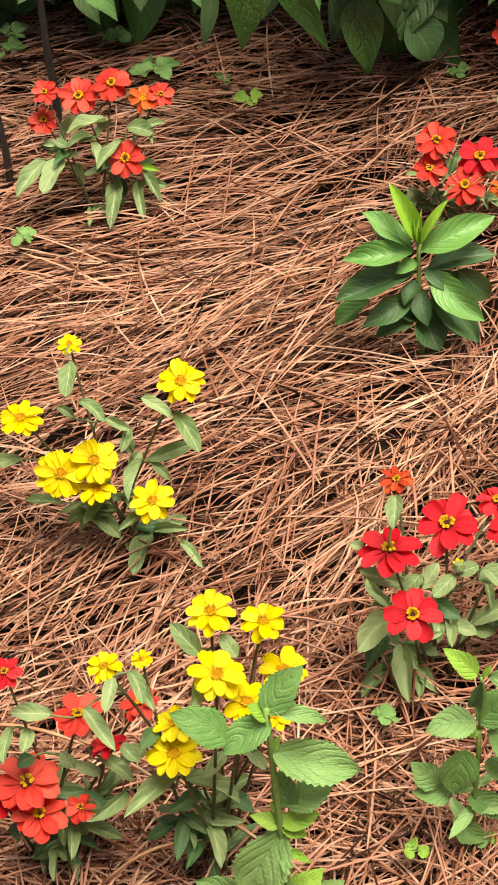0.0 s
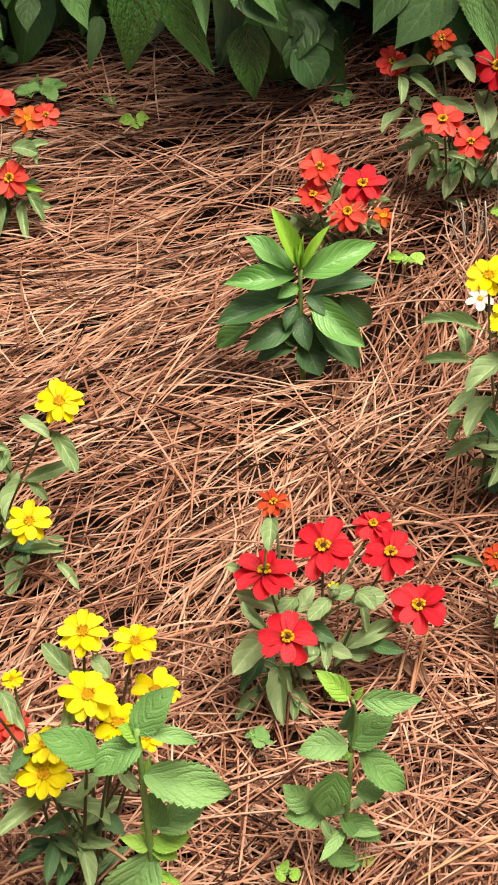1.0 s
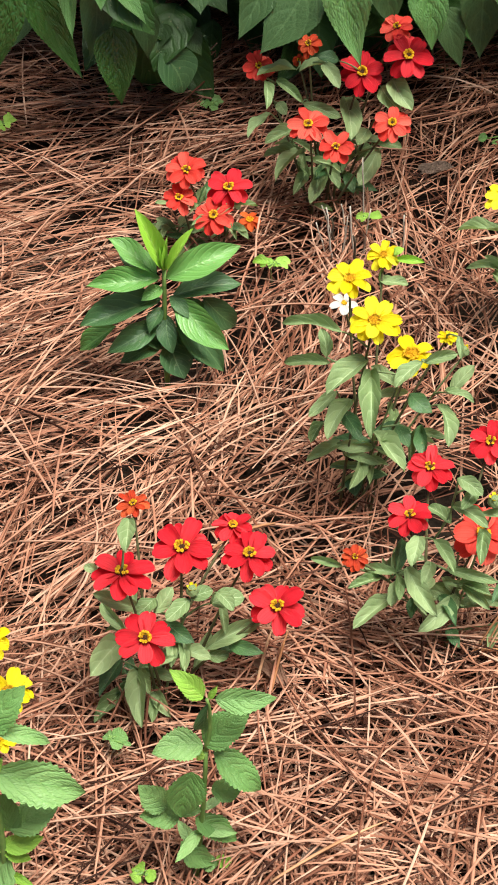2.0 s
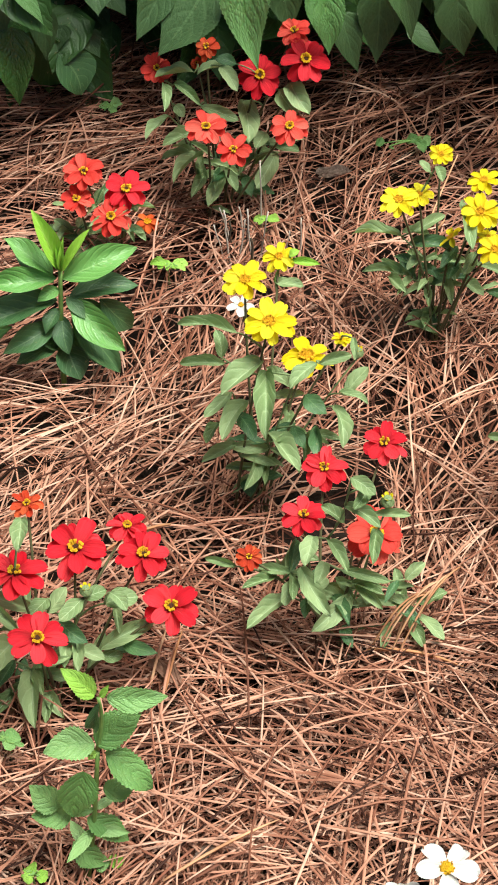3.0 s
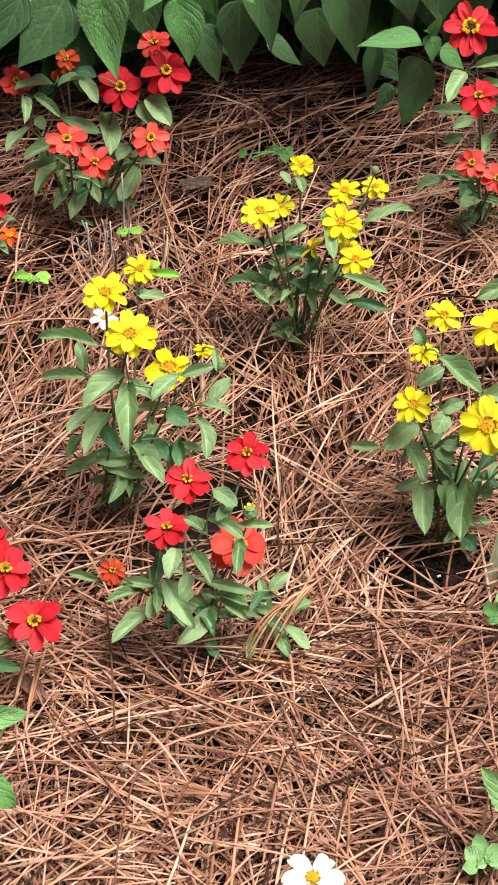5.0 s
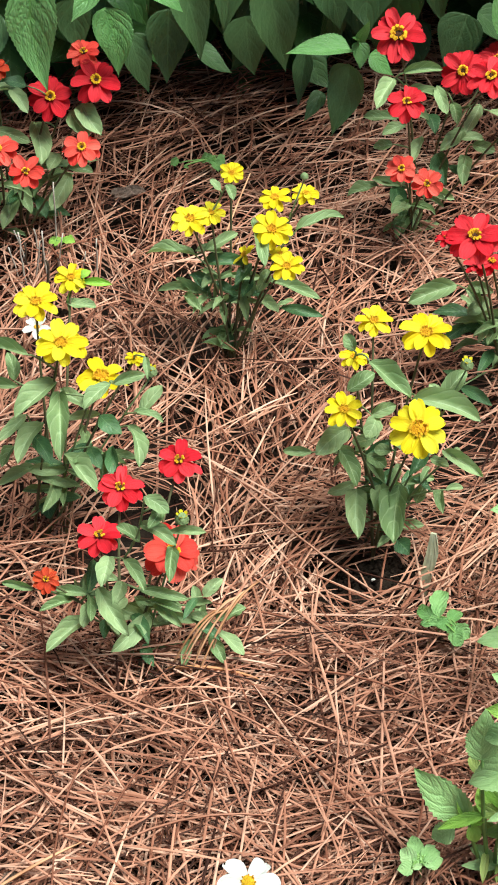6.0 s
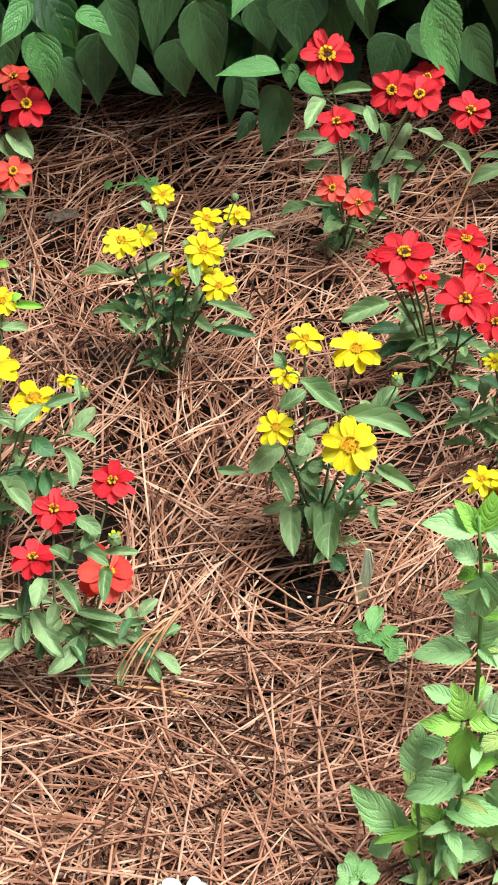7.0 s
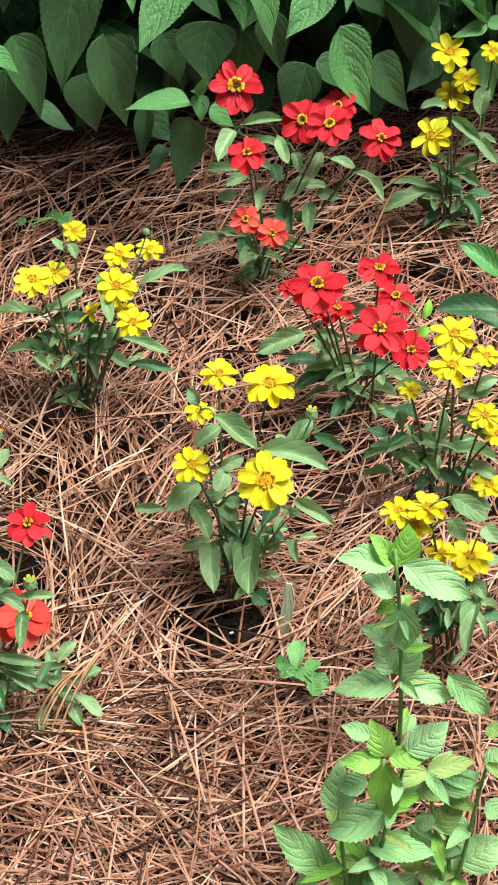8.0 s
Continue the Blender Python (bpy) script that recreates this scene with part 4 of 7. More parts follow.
leaf(centre_yellow, (0.399, 1.448, 0.017), (0.390, 1.423, 0.011), 0.020, "d")
leaf(centre_yellow, (0.450, 1.568, 0.189), (0.480, 1.556, 0.189), 0.016)
leaf(centre_yellow, (0.381, 1.452, 0.113), (0.392, 1.407, 0.106), 0.018, "d")
leaf(centre_yellow, (0.440, 1.436, 0.095), (0.445, 1.404, 0.089), 0.015, "d")
leaf(centre_yellow, (0.498, 1.420, 0.220), (0.493, 1.393, 0.215), 0.009)
leaf(centre_yellow, (0.376, 1.454, 0.141), (0.340, 1.429, 0.134), 0.016)
leaf(centre_yellow, (0.464, 1.429, 0.095), (0.457, 1.377, 0.086), 0.015, "d")
leaf(centre_yellow, (0.468, 1.574, 0.210), (0.500, 1.563, 0.210), 0.010, "l")
leaf(centre_yellow, (0.468, 1.574, 0.216), (0.479, 1.575, 0.223), 0.010, "l")

front_red = plant("red_zinnia", 0.432, 1.216, "red zinnia with grey-green leaves in the straw", "zinnia", "zinnias")
flower(front_red, (0.446, 1.330, 0.129), 0.051, "R", 15, 0)
flower(front_red, (0.507, 1.324, 0.157), 0.052, "R", 10, 0)
flower(front_red, (0.402, 1.247, 0.151), 0.049, "R", 3, 0)
flower(front_red, (0.345, 1.237, 0.115), 0.030, "O", 18, 0)
flower(front_red, (0.474, 1.232, 0.124), 0.080, "C", 20, 6, ragged=0.36, petals=11, disc_size=0.8)
bud(front_red, (0.474, 1.205, 0.194), 0.0141, "Y")
leaf(front_red, (0.334, 1.244, 0.097), (0.304, 1.257, 0.103), 0.010)
leaf(front_red, (0.386, 1.229, 0.091), (0.355, 1.241, 0.095), 0.013)
leaf(front_red, (0.406, 1.223, 0.144), (0.390, 1.192, 0.140), 0.021)
leaf(front_red, (0.420, 1.220, 0.141), (0.429, 1.176, 0.137), 0.015)
leaf(front_red, (0.396, 1.226, 0.099), (0.409, 1.164, 0.094), 0.022)
leaf(front_red, (0.383, 1.230, 0.057), (0.335, 1.203, 0.051), 0.020)
leaf(front_red, (0.388, 1.228, 0.083), (0.372, 1.199, 0.078), 0.016)
leaf(front_red, (0.444, 1.213, 0.060), (0.399, 1.181, 0.053), 0.023)
leaf(front_red, (0.434, 1.216, 0.097), (0.478, 1.189, 0.097), 0.013)
leaf(front_red, (0.435, 1.216, 0.188), (0.461, 1.183, 0.187), 0.017)
leaf(front_red, (0.466, 1.207, 0.158), (0.451, 1.167, 0.153), 0.015)
leaf(front_red, (0.461, 1.208, 0.178), (0.497, 1.198, 0.179), 0.011)
leaf(front_red, (0.435, 1.215, 0.165), (0.415, 1.230, 0.178), 0.016)
leaf(front_red, (0.449, 1.212, 0.077), (0.467, 1.177, 0.074), 0.014)
leaf(front_red, (0.497, 1.198, 0.087), (0.517, 1.202, 0.103), 0.015)
leaf(front_red, (0.493, 1.199, 0.070), (0.490, 1.213, 0.090), 0.013)
leaf(front_red, (0.510, 1.195, 0.050), (0.540, 1.194, 0.064), 0.017)
leaf(front_red, (0.505, 1.196, 0.049), (0.485, 1.206, 0.056), 0.014)
leaf(front_red, (0.511, 1.194, 0.037), (0.528, 1.156, 0.034), 0.017)
leaf(front_red, (0.506, 1.196, 0.028), (0.509, 1.161, 0.024), 0.016)
leaf(front_red, (0.439, 1.214, 0.226), (0.455, 1.187, 0.225), 0.018)
leaf(front_red, (0.455, 1.210, 0.212), (0.437, 1.190, 0.209), 0.015)
leaf(front_red, (0.427, 1.218, 0.059), (0.435, 1.180, 0.056), 0.014, "d")
leaf(front_red, (0.405, 1.224, 0.058), (0.393, 1.199, 0.055), 0.014, "d")
leaf(front_red, (0.439, 1.214, 0.017), (0.441, 1.185, 0.013), 0.013, "d")
leaf(front_red, (0.418, 1.220, 0.108), (0.403, 1.196, 0.105), 0.016)

far_yellow = plant("yellow_zinnia", 0.696, 1.690, "yellow zinnia with many small blooms in the straw", "zinnia", "zinnias")
flower(far_yellow, (0.695, 1.745, 0.203), 0.031, "Y", 30, 0)
flower(far_yellow, (0.616, 1.654, 0.213), 0.049, "Y", 13, 0)
flower(far_yellow, (0.655, 1.697, 0.185), 0.037, "Y", 13, 0)
flower(far_yellow, (0.746, 1.729, 0.169), 0.043, "Y", 6, 0)
flower(far_yellow, (0.782, 1.721, 0.174), 0.038, "Y", -1, 0)
flower(far_yellow, (0.718, 1.658, 0.177), 0.051, "Y", 24, 0)
flower(far_yellow, (0.726, 1.623, 0.147), 0.043, "Y", 23, 0)
flower(far_yellow, (0.694, 1.683, 0.127), 0.035, "Y", 8, -45, petals=6)
flower(far_yellow, (0.729, 1.655, 0.141), 0.031, "Y", 0, 0)
bud(far_yellow, (0.760, 1.673, 0.233), 0.0098)
leaf(far_yellow, (0.640, 1.706, 0.119), (0.585, 1.725, 0.123), 0.016)
leaf(far_yellow, (0.647, 1.704, 0.106), (0.705, 1.682, 0.107), 0.019, "d")
leaf(far_yellow, (0.652, 1.703, 0.127), (0.691, 1.703, 0.146), 0.017)
leaf(far_yellow, (0.672, 1.697, 0.124), (0.641, 1.708, 0.126), 0.016)
leaf(far_yellow, (0.704, 1.688, 0.174), (0.696, 1.616, 0.157), 0.019)
leaf(far_yellow, (0.754, 1.674, 0.156), (0.811, 1.670, 0.174), 0.019)
leaf(far_yellow, (0.727, 1.682, 0.083), (0.778, 1.636, 0.077), 0.017)
leaf(far_yellow, (0.743, 1.677, 0.041), (0.790, 1.650, 0.038), 0.014, "d")
leaf(far_yellow, (0.715, 1.685, 0.057), (0.733, 1.657, 0.052), 0.017)
leaf(far_yellow, (0.656, 1.702, 0.059), (0.599, 1.722, 0.065), 0.017)
leaf(far_yellow, (0.629, 1.709, 0.059), (0.644, 1.682, 0.053), 0.014)
leaf(far_yellow, (0.673, 1.697, 0.047), (0.668, 1.667, 0.039), 0.011)
leaf(far_yellow, (0.695, 1.691, 0.061), (0.691, 1.652, 0.051), 0.014)
leaf(far_yellow, (0.707, 1.687, 0.083), (0.696, 1.663, 0.076), 0.016)
leaf(far_yellow, (0.689, 1.692, 0.056), (0.665, 1.710, 0.073), 0.015, "d")
leaf(far_yellow, (0.673, 1.697, 0.221), (0.674, 1.674, 0.216), 0.014)
leaf(far_yellow, (0.667, 1.699, 0.213), (0.657, 1.709, 0.224), 0.012)
leaf(far_yellow, (0.705, 1.688, 0.108), (0.676, 1.662, 0.099), 0.015, "d")
leaf(far_yellow, (0.725, 1.682, 0.100), (0.703, 1.654, 0.091), 0.017)
leaf(far_yellow, (0.667, 1.698, 0.090), (0.643, 1.688, 0.085), 0.016)

right_yellow = plant("yellow_zinnia", 0.737, 1.323, "yellow zinnia with broad leaves beside bare soil", "zinnia", "zinnias")
flower(right_yellow, (0.682, 1.317, 0.193), 0.045, "Y", 17, 0, petals=9)
flower(right_yellow, (0.707, 1.362, 0.222), 0.035, "Y", 1, 0)
flower(right_yellow, (0.750, 1.416, 0.220), 0.044, "Y", 10, 0)
flower(right_yellow, (0.776, 1.341, 0.257), 0.060, "Y", 14, 0)
flower(right_yellow, (0.741, 1.259, 0.202), 0.068, "Y", 28, 0, ragged=0.08, petals=10, disc_size=1.25)
bud(right_yellow, (0.803, 1.293, 0.245), 0.0138, "Y")
bud(right_yellow, (0.806, 1.292, 0.126), 0.0088)
leaf(right_yellow, (0.697, 1.340, 0.250), (0.691, 1.354, 0.263), 0.016)
leaf(right_yellow, (0.695, 1.342, 0.195), (0.723, 1.342, 0.214), 0.021)
leaf(right_yellow, (0.712, 1.334, 0.238), (0.735, 1.273, 0.233), 0.025)
leaf(right_yellow, (0.757, 1.314, 0.192), (0.814, 1.266, 0.193), 0.028)
leaf(right_yellow, (0.786, 1.301, 0.198), (0.811, 1.308, 0.225), 0.023)
leaf(right_yellow, (0.720, 1.330, 0.165), (0.745, 1.326, 0.177), 0.017)
leaf(right_yellow, (0.699, 1.340, 0.143), (0.657, 1.318, 0.135), 0.029)
leaf(right_yellow, (0.666, 1.354, 0.104), (0.637, 1.367, 0.102), 0.013)
leaf(right_yellow, (0.726, 1.328, 0.133), (0.701, 1.331, 0.130), 0.017)
leaf(right_yellow, (0.694, 1.342, 0.110), (0.696, 1.295, 0.104), 0.023)
leaf(right_yellow, (0.719, 1.331, 0.108), (0.733, 1.307, 0.107), 0.019)
leaf(right_yellow, (0.711, 1.334, 0.066), (0.679, 1.331, 0.061), 0.015)
leaf(right_yellow, (0.714, 1.333, 0.058), (0.693, 1.272, 0.047), 0.027)
leaf(right_yellow, (0.737, 1.323, 0.068), (0.725, 1.278, 0.060), 0.024)
leaf(right_yellow, (0.756, 1.314, 0.070), (0.722, 1.245, 0.056), 0.036)
leaf(right_yellow, (0.743, 1.320, 0.118), (0.726, 1.328, 0.117), 0.016)
leaf(right_yellow, (0.776, 1.305, 0.121), (0.750, 1.283, 0.114), 0.015, "d")
leaf(right_yellow, (0.792, 1.298, 0.126), (0.819, 1.250, 0.124), 0.017)
leaf(right_yellow, (0.782, 1.303, 0.113), (0.796, 1.286, 0.113), 0.013)
leaf(right_yellow, (0.801, 1.294, 0.069), (0.819, 1.288, 0.073), 0.010)
leaf(right_yellow, (0.774, 1.306, 0.045), (0.784, 1.312, 0.062), 0.016)
leaf(right_yellow, (0.750, 1.292, 0.006), (0.756, 1.271, 0.004), 0.020, "d")
leaf(right_yellow, (0.725, 1.328, 0.165), (0.704, 1.305, 0.159), 0.022)
leaf(right_yellow, (0.766, 1.310, 0.112), (0.790, 1.306, 0.124), 0.018)
leaf(right_yellow, (0.742, 1.320, 0.143), (0.756, 1.290, 0.140), 0.019)
leaf(right_yellow, (0.781, 1.303, 0.193), (0.776, 1.316, 0.208), 0.015)

right_cluster = plant("yellow_zinnia", 1.028, 1.372, "yellow zinnia with a crowd of blooms among weeds", "zinnia", "zinnias")
flower(right_cluster, (1.007, 1.371, 0.242), 0.054, "Y", 9, 0)
flower(right_cluster, (0.989, 1.335, 0.230), 0.053, "Y", 7, 0)
flower(right_cluster, (0.970, 1.387, 0.161), 0.029, "Y", 6, 0)
flower(right_cluster, (1.042, 1.355, 0.215), 0.036, "Y", 7, 0)
flower(right_cluster, (1.039, 1.334, 0.147), 0.041, "Y", 14, 0)
flower(right_cluster, (1.056, 1.327, 0.121), 0.039, "Y", 5, 0)
flower(right_cluster, (1.054, 1.327, 0.044), 0.043, "Y", 3, 0)
leaf(right_cluster, (0.972, 1.397, 0.091), (0.985, 1.412, 0.123), 0.017)
leaf(right_cluster, (1.008, 1.381, 0.076), (1.023, 1.398, 0.112), 0.018)
leaf(right_cluster, (1.015, 1.378, 0.064), (1.071, 1.343, 0.066), 0.021)
leaf(right_cluster, (0.983, 1.392, 0.087), (1.006, 1.363, 0.086), 0.017)
leaf(right_cluster, (0.967, 1.399, 0.060), (0.942, 1.414, 0.064), 0.016)
leaf(right_cluster, (0.970, 1.398, 0.026), (0.936, 1.413, 0.023), 0.014)
leaf(right_cluster, (0.962, 1.402, 0.060), (0.981, 1.363, 0.056), 0.013)
leaf(right_cluster, (0.994, 1.387, 0.155), (0.960, 1.406, 0.157), 0.016)
leaf(right_cluster, (1.024, 1.374, 0.149), (1.061, 1.361, 0.157), 0.019)
leaf(right_cluster, (1.027, 1.372, 0.116), (1.049, 1.327, 0.111), 0.018)
leaf(right_cluster, (1.027, 1.359, 0.006), (1.063, 1.326, 0.004), 0.024)
leaf(right_cluster, (0.997, 1.386, 0.063), (0.966, 1.365, 0.054), 0.015, "d")
leaf(right_cluster, (1.017, 1.377, 0.038), (1.031, 1.345, 0.034), 0.017, "d")
leaf(right_cluster, (1.040, 1.367, 0.158), (1.066, 1.362, 0.171), 0.017)
leaf(right_cluster, (0.987, 1.391, 0.113), (0.965, 1.408, 0.122), 0.014, "d")
leaf(right_cluster, (1.046, 1.364, 0.049), (1.067, 1.329, 0.046), 0.019)
leaf(right_cluster, (0.959, 1.403, 0.085), (0.937, 1.417, 0.089), 0.013, "d")
leaf(right_cluster, (1.006, 1.382, 0.028), (0.984, 1.366, 0.022), 0.014, "d")

right_front = plant("yellow_zinnia", 0.920, 1.143, "yellow zinnia half hidden by toothed weeds", "zinnia", "zinnias")
flower(right_front, (0.876, 1.163, 0.207), 0.044, "Y", 6, 0)
flower(right_front, (0.850, 1.175, 0.200), 0.039, "Y", 2, 0)
flower(right_front, (0.867, 1.167, 0.182), 0.041, "Y", 2, 0)
flower(right_front, (0.895, 1.154, 0.146), 0.036, "Y", 5, 0)
flower(right_front, (0.922, 1.142, 0.143), 0.050, "Y", 1, 0)
flower(right_front, (0.908, 1.127, 0.138), 0.029, "Y", -14, 0)
leaf(right_front, (0.896, 1.154, 0.223), (0.915, 1.113, 0.221), 0.025)
leaf(right_front, (0.900, 1.152, 0.192), (0.900, 1.125, 0.189), 0.022)
leaf(right_front, (0.927, 1.140, 0.131), (0.952, 1.132, 0.138), 0.018)
leaf(right_front, (0.937, 1.136, 0.091), (0.889, 1.077, 0.079), 0.022)
leaf(right_front, (0.893, 1.155, 0.045), (0.932, 1.138, 0.048), 0.015, "d")
leaf(right_front, (0.931, 1.138, 0.187), (0.933, 1.114, 0.185), 0.021)
leaf(right_front, (0.901, 1.151, 0.121), (0.876, 1.139, 0.116), 0.018)
leaf(right_front, (0.924, 1.141, 0.106), (0.931, 1.115, 0.104), 0.019)
leaf(right_front, (0.911, 1.147, 0.080), (0.885, 1.120, 0.074), 0.016, "d")
leaf(right_front, (0.945, 1.132, 0.066), (0.950, 1.114, 0.065), 0.017, "d")
leaf(right_front, (0.894, 1.155, 0.087), (0.866, 1.136, 0.081), 0.014, "d")

# the plants along the front of the bed

near_yellow = plant("yellow_zinnia", -0.097, 1.021, "full yellow zinnia in bloom at the front of the bed", "zinnia", "zinnias")
flower(near_yellow, (-0.055, 1.041, 0.324), 0.045, "Y", 10, 0)
flower(near_yellow, (-0.014, 1.041, 0.301), 0.040, "Y", 9, 0)
flower(near_yellow, (-0.058, 0.995, 0.298), 0.051, "Y", 8, 0)
flower(near_yellow, (-0.004, 1.031, 0.245), 0.048, "Y", 3, 0)
flower(near_yellow, (-0.038, 0.985, 0.268), 0.047, "Y", 2, 0)
flower(near_yellow, (-0.104, 1.021, 0.212), 0.043, "Y", -7, 0)
flower(near_yellow, (-0.109, 1.001, 0.197), 0.051, "Y", 6, 0)
flower(near_yellow, (-0.151, 1.031, 0.290), 0.034, "Y", -1, 0)
flower(near_yellow, (-0.119, 1.031, 0.291), 0.020, "Y", 4, 0)
flower(near_yellow, (-0.018, 1.011, 0.210), 0.034, "Y", -15, 0)
leaf(near_yellow, (-0.070, 1.021, 0.295), (-0.089, 1.036, 0.323), 0.019)
leaf(near_yellow, (-0.040, 1.021, 0.284), (-0.050, 1.032, 0.304), 0.016)
leaf(near_yellow, (-0.076, 1.021, 0.267), (-0.084, 0.982, 0.271), 0.015)
leaf(near_yellow, (-0.145, 1.021, 0.286), (-0.154, 0.982, 0.290), 0.014)
leaf(near_yellow, (-0.130, 1.021, 0.289), (-0.122, 0.988, 0.289), 0.015)
leaf(near_yellow, (-0.125, 1.021, 0.273), (-0.115, 0.991, 0.271), 0.011)
leaf(near_yellow, (-0.175, 1.021, 0.252), (-0.153, 0.976, 0.249), 0.016)
leaf(near_yellow, (-0.153, 1.021, 0.195), (-0.140, 1.001, 0.192), 0.015)
leaf(near_yellow, (-0.114, 1.021, 0.143), (-0.159, 0.976, 0.157), 0.021)
leaf(near_yellow, (-0.111, 1.021, 0.133), (-0.061, 0.998, 0.119), 0.020)
leaf(near_yellow, (-0.159, 1.021, 0.130), (-0.191, 0.988, 0.141), 0.015)
leaf(near_yellow, (-0.091, 1.021, 0.075), (-0.087, 0.963, 0.076), 0.019)
leaf(near_yellow, (-0.113, 1.021, 0.082), (-0.090, 0.998, 0.075), 0.012)
leaf(near_yellow, (-0.066, 1.021, 0.162), (-0.087, 0.991, 0.169), 0.015)
leaf(near_yellow, (-0.047, 1.021, 0.157), (-0.034, 1.001, 0.153), 0.015)
leaf(near_yellow, (0.003, 1.021, 0.199), (0.022, 1.010, 0.194), 0.012)
leaf(near_yellow, (-0.098, 1.021, 0.112), (-0.125, 0.996, 0.121), 0.016, "d")
leaf(near_yellow, (-0.133, 1.021, 0.181), (-0.158, 1.008, 0.188), 0.016)
leaf(near_yellow, (-0.069, 1.021, 0.104), (-0.052, 0.996, 0.099), 0.015, "d")
leaf(near_yellow, (-0.107, 1.021, 0.053), (-0.121, 0.977, 0.058), 0.015, "d")
leaf(near_yellow, (-0.119, 1.021, 0.209), (-0.135, 0.996, 0.215), 0.014, "d")

near_red = plant("red_zinnia", -0.246, 1.057, "orange-red zinnia in bloom at the front of the bed", "zinnia", "zinnias")
flower(near_red, (-0.238, 1.057, 0.274), 0.032, "R", 10, 0)
flower(near_red, (-0.190, 1.067, 0.189), 0.048, "C", 3, 0)
flower(near_red, (-0.134, 1.067, 0.190), 0.039, "C", -6, 0)
flower(near_red, (-0.171, 1.057, 0.153), 0.038, "R", -21, 0)
flower(near_red, (-0.248, 1.047, 0.132), 0.065, "C", 6, 0)
flower(near_red, (-0.242, 1.027, 0.108), 0.054, "C", 5, 0)
flower(near_red, (-0.207, 1.037, 0.095), 0.032, "C", 11, 0)
flower(near_red, (-0.273, 1.047, 0.113), 0.041, "R", -3, 0)
leaf(near_red, (-0.211, 1.057, 0.208), (-0.245, 1.058, 0.219), 0.019)
leaf(near_red, (-0.234, 1.057, 0.194), (-0.240, 1.029, 0.197), 0.015)
leaf(near_red, (-0.248, 1.057, 0.198), (-0.256, 1.018, 0.202), 0.015)
leaf(near_red, (-0.226, 1.057, 0.054), (-0.224, 1.012, 0.054), 0.014)
leaf(near_red, (-0.206, 1.057, 0.128), (-0.214, 1.065, 0.145), 0.015)
leaf(near_red, (-0.183, 1.057, 0.113), (-0.207, 1.063, 0.129), 0.014)
leaf(near_red, (-0.201, 1.057, 0.074), (-0.172, 1.057, 0.065), 0.015)
leaf(near_red, (-0.181, 1.057, 0.138), (-0.153, 1.031, 0.130), 0.016)
leaf(near_red, (-0.241, 1.057, 0.031), (-0.262, 1.032, 0.037), 0.014, "d")
leaf(near_red, (-0.237, 1.057, 0.154), (-0.252, 1.045, 0.158), 0.014, "d")
leaf(near_red, (-0.189, 1.057, 0.140), (-0.166, 1.065, 0.148), 0.014, "d")
leaf(near_red, (-0.203, 1.057, 0.092), (-0.185, 1.026, 0.087), 0.014, "d")

toothed = plant("toothed_weed", -0.037, 0.947, "upright bright green weed with toothed leaves", "weed", "weeds")
twig(toothed, toothed.location, (-0.023, 0.947, 0.303), 0.0034, GREEN_STEM, 0.01)
leaf(toothed, (-0.024, 0.947, 0.298), (0.011, 0.958, 0.335), 0.028, "k", False)
leaf(toothed, (-0.058, 0.947, 0.271), (-0.099, 0.953, 0.311), 0.031, "k", False)
leaf(toothed, (-0.021, 0.947, 0.285), (-0.064, 0.940, 0.263), 0.028, "k", False)
leaf(toothed, (-0.025, 0.947, 0.248), (0.047, 0.942, 0.205), 0.037, "k", False)
leaf(toothed, (-0.021, 0.947, 0.168), (0.025, 0.954, 0.191), 0.027, "k", False)
leaf(toothed, (-0.019, 0.947, 0.165), (-0.019, 0.956, 0.212), 0.022, "k", False)
leaf(toothed, (-0.029, 0.947, 0.136), (-0.069, 0.930, 0.057), 0.047, "k", False)
leaf(toothed, (-0.030, 0.947, 0.144), (-0.053, 0.949, 0.162), 0.015, "m", False)
leaf(toothed, (-0.030, 0.947, 0.149), (0.006, 0.949, 0.148), 0.018, "m", False)
leaf(toothed, (-0.030, 0.947, 0.145), (-0.007, 0.944, 0.125), 0.013, "m", False)
leaf(toothed, (-0.034, 0.947, 0.166), (-0.023, 0.949, 0.175), 0.010, "m", False)
leaf(toothed, (-0.019, 0.947, 0.302), (0.025, 0.944, 0.277), 0.015, "k", False)
leaf(toothed, (-0.022, 0.947, 0.291), (-0.037, 0.950, 0.308), 0.015, "m", False)
leaf(toothed, (-0.042, 0.947, 0.021), (0.000, 0.955, 0.056), 0.031, "m", False)
leaf(toothed, (-0.075, 0.947, 0.032), (-0.113, 0.953, 0.075), 0.031, "k", False)
leaf(toothed, (-0.023, 0.947, 0.246), (-0.016, 0.951, 0.261), 0.007, "m", False)
leaf(toothed, (-0.011, 0.947, 0.016), (0.017, 0.952, 0.036), 0.021, "k", False)

sapling = plant("leafy_sapling", 0.224, 1.705, "glossy green sapling with broad pointed leaves", "sapling")
twig(sapling, sapling.location, (0.231, 1.704, 0.147), 0.0032, GREEN_STEM, 0.0)
leaf(sapling, (0.231, 1.704, 0.138), (0.206, 1.724, 0.215), 0.022, "l", False)
leaf(sapling, (0.234, 1.704, 0.139), (0.267, 1.708, 0.191), 0.012, "l", False)
leaf(sapling, (0.232, 1.704, 0.138), (0.236, 1.703, 0.186), 0.007, "l", False)
leaf(sapling, (0.231, 1.704, 0.139), (0.228, 1.705, 0.177), 0.006, "l", False)
leaf(sapling, (0.221, 1.705, 0.135), (0.172, 1.736, 0.174), 0.028, "s", False)
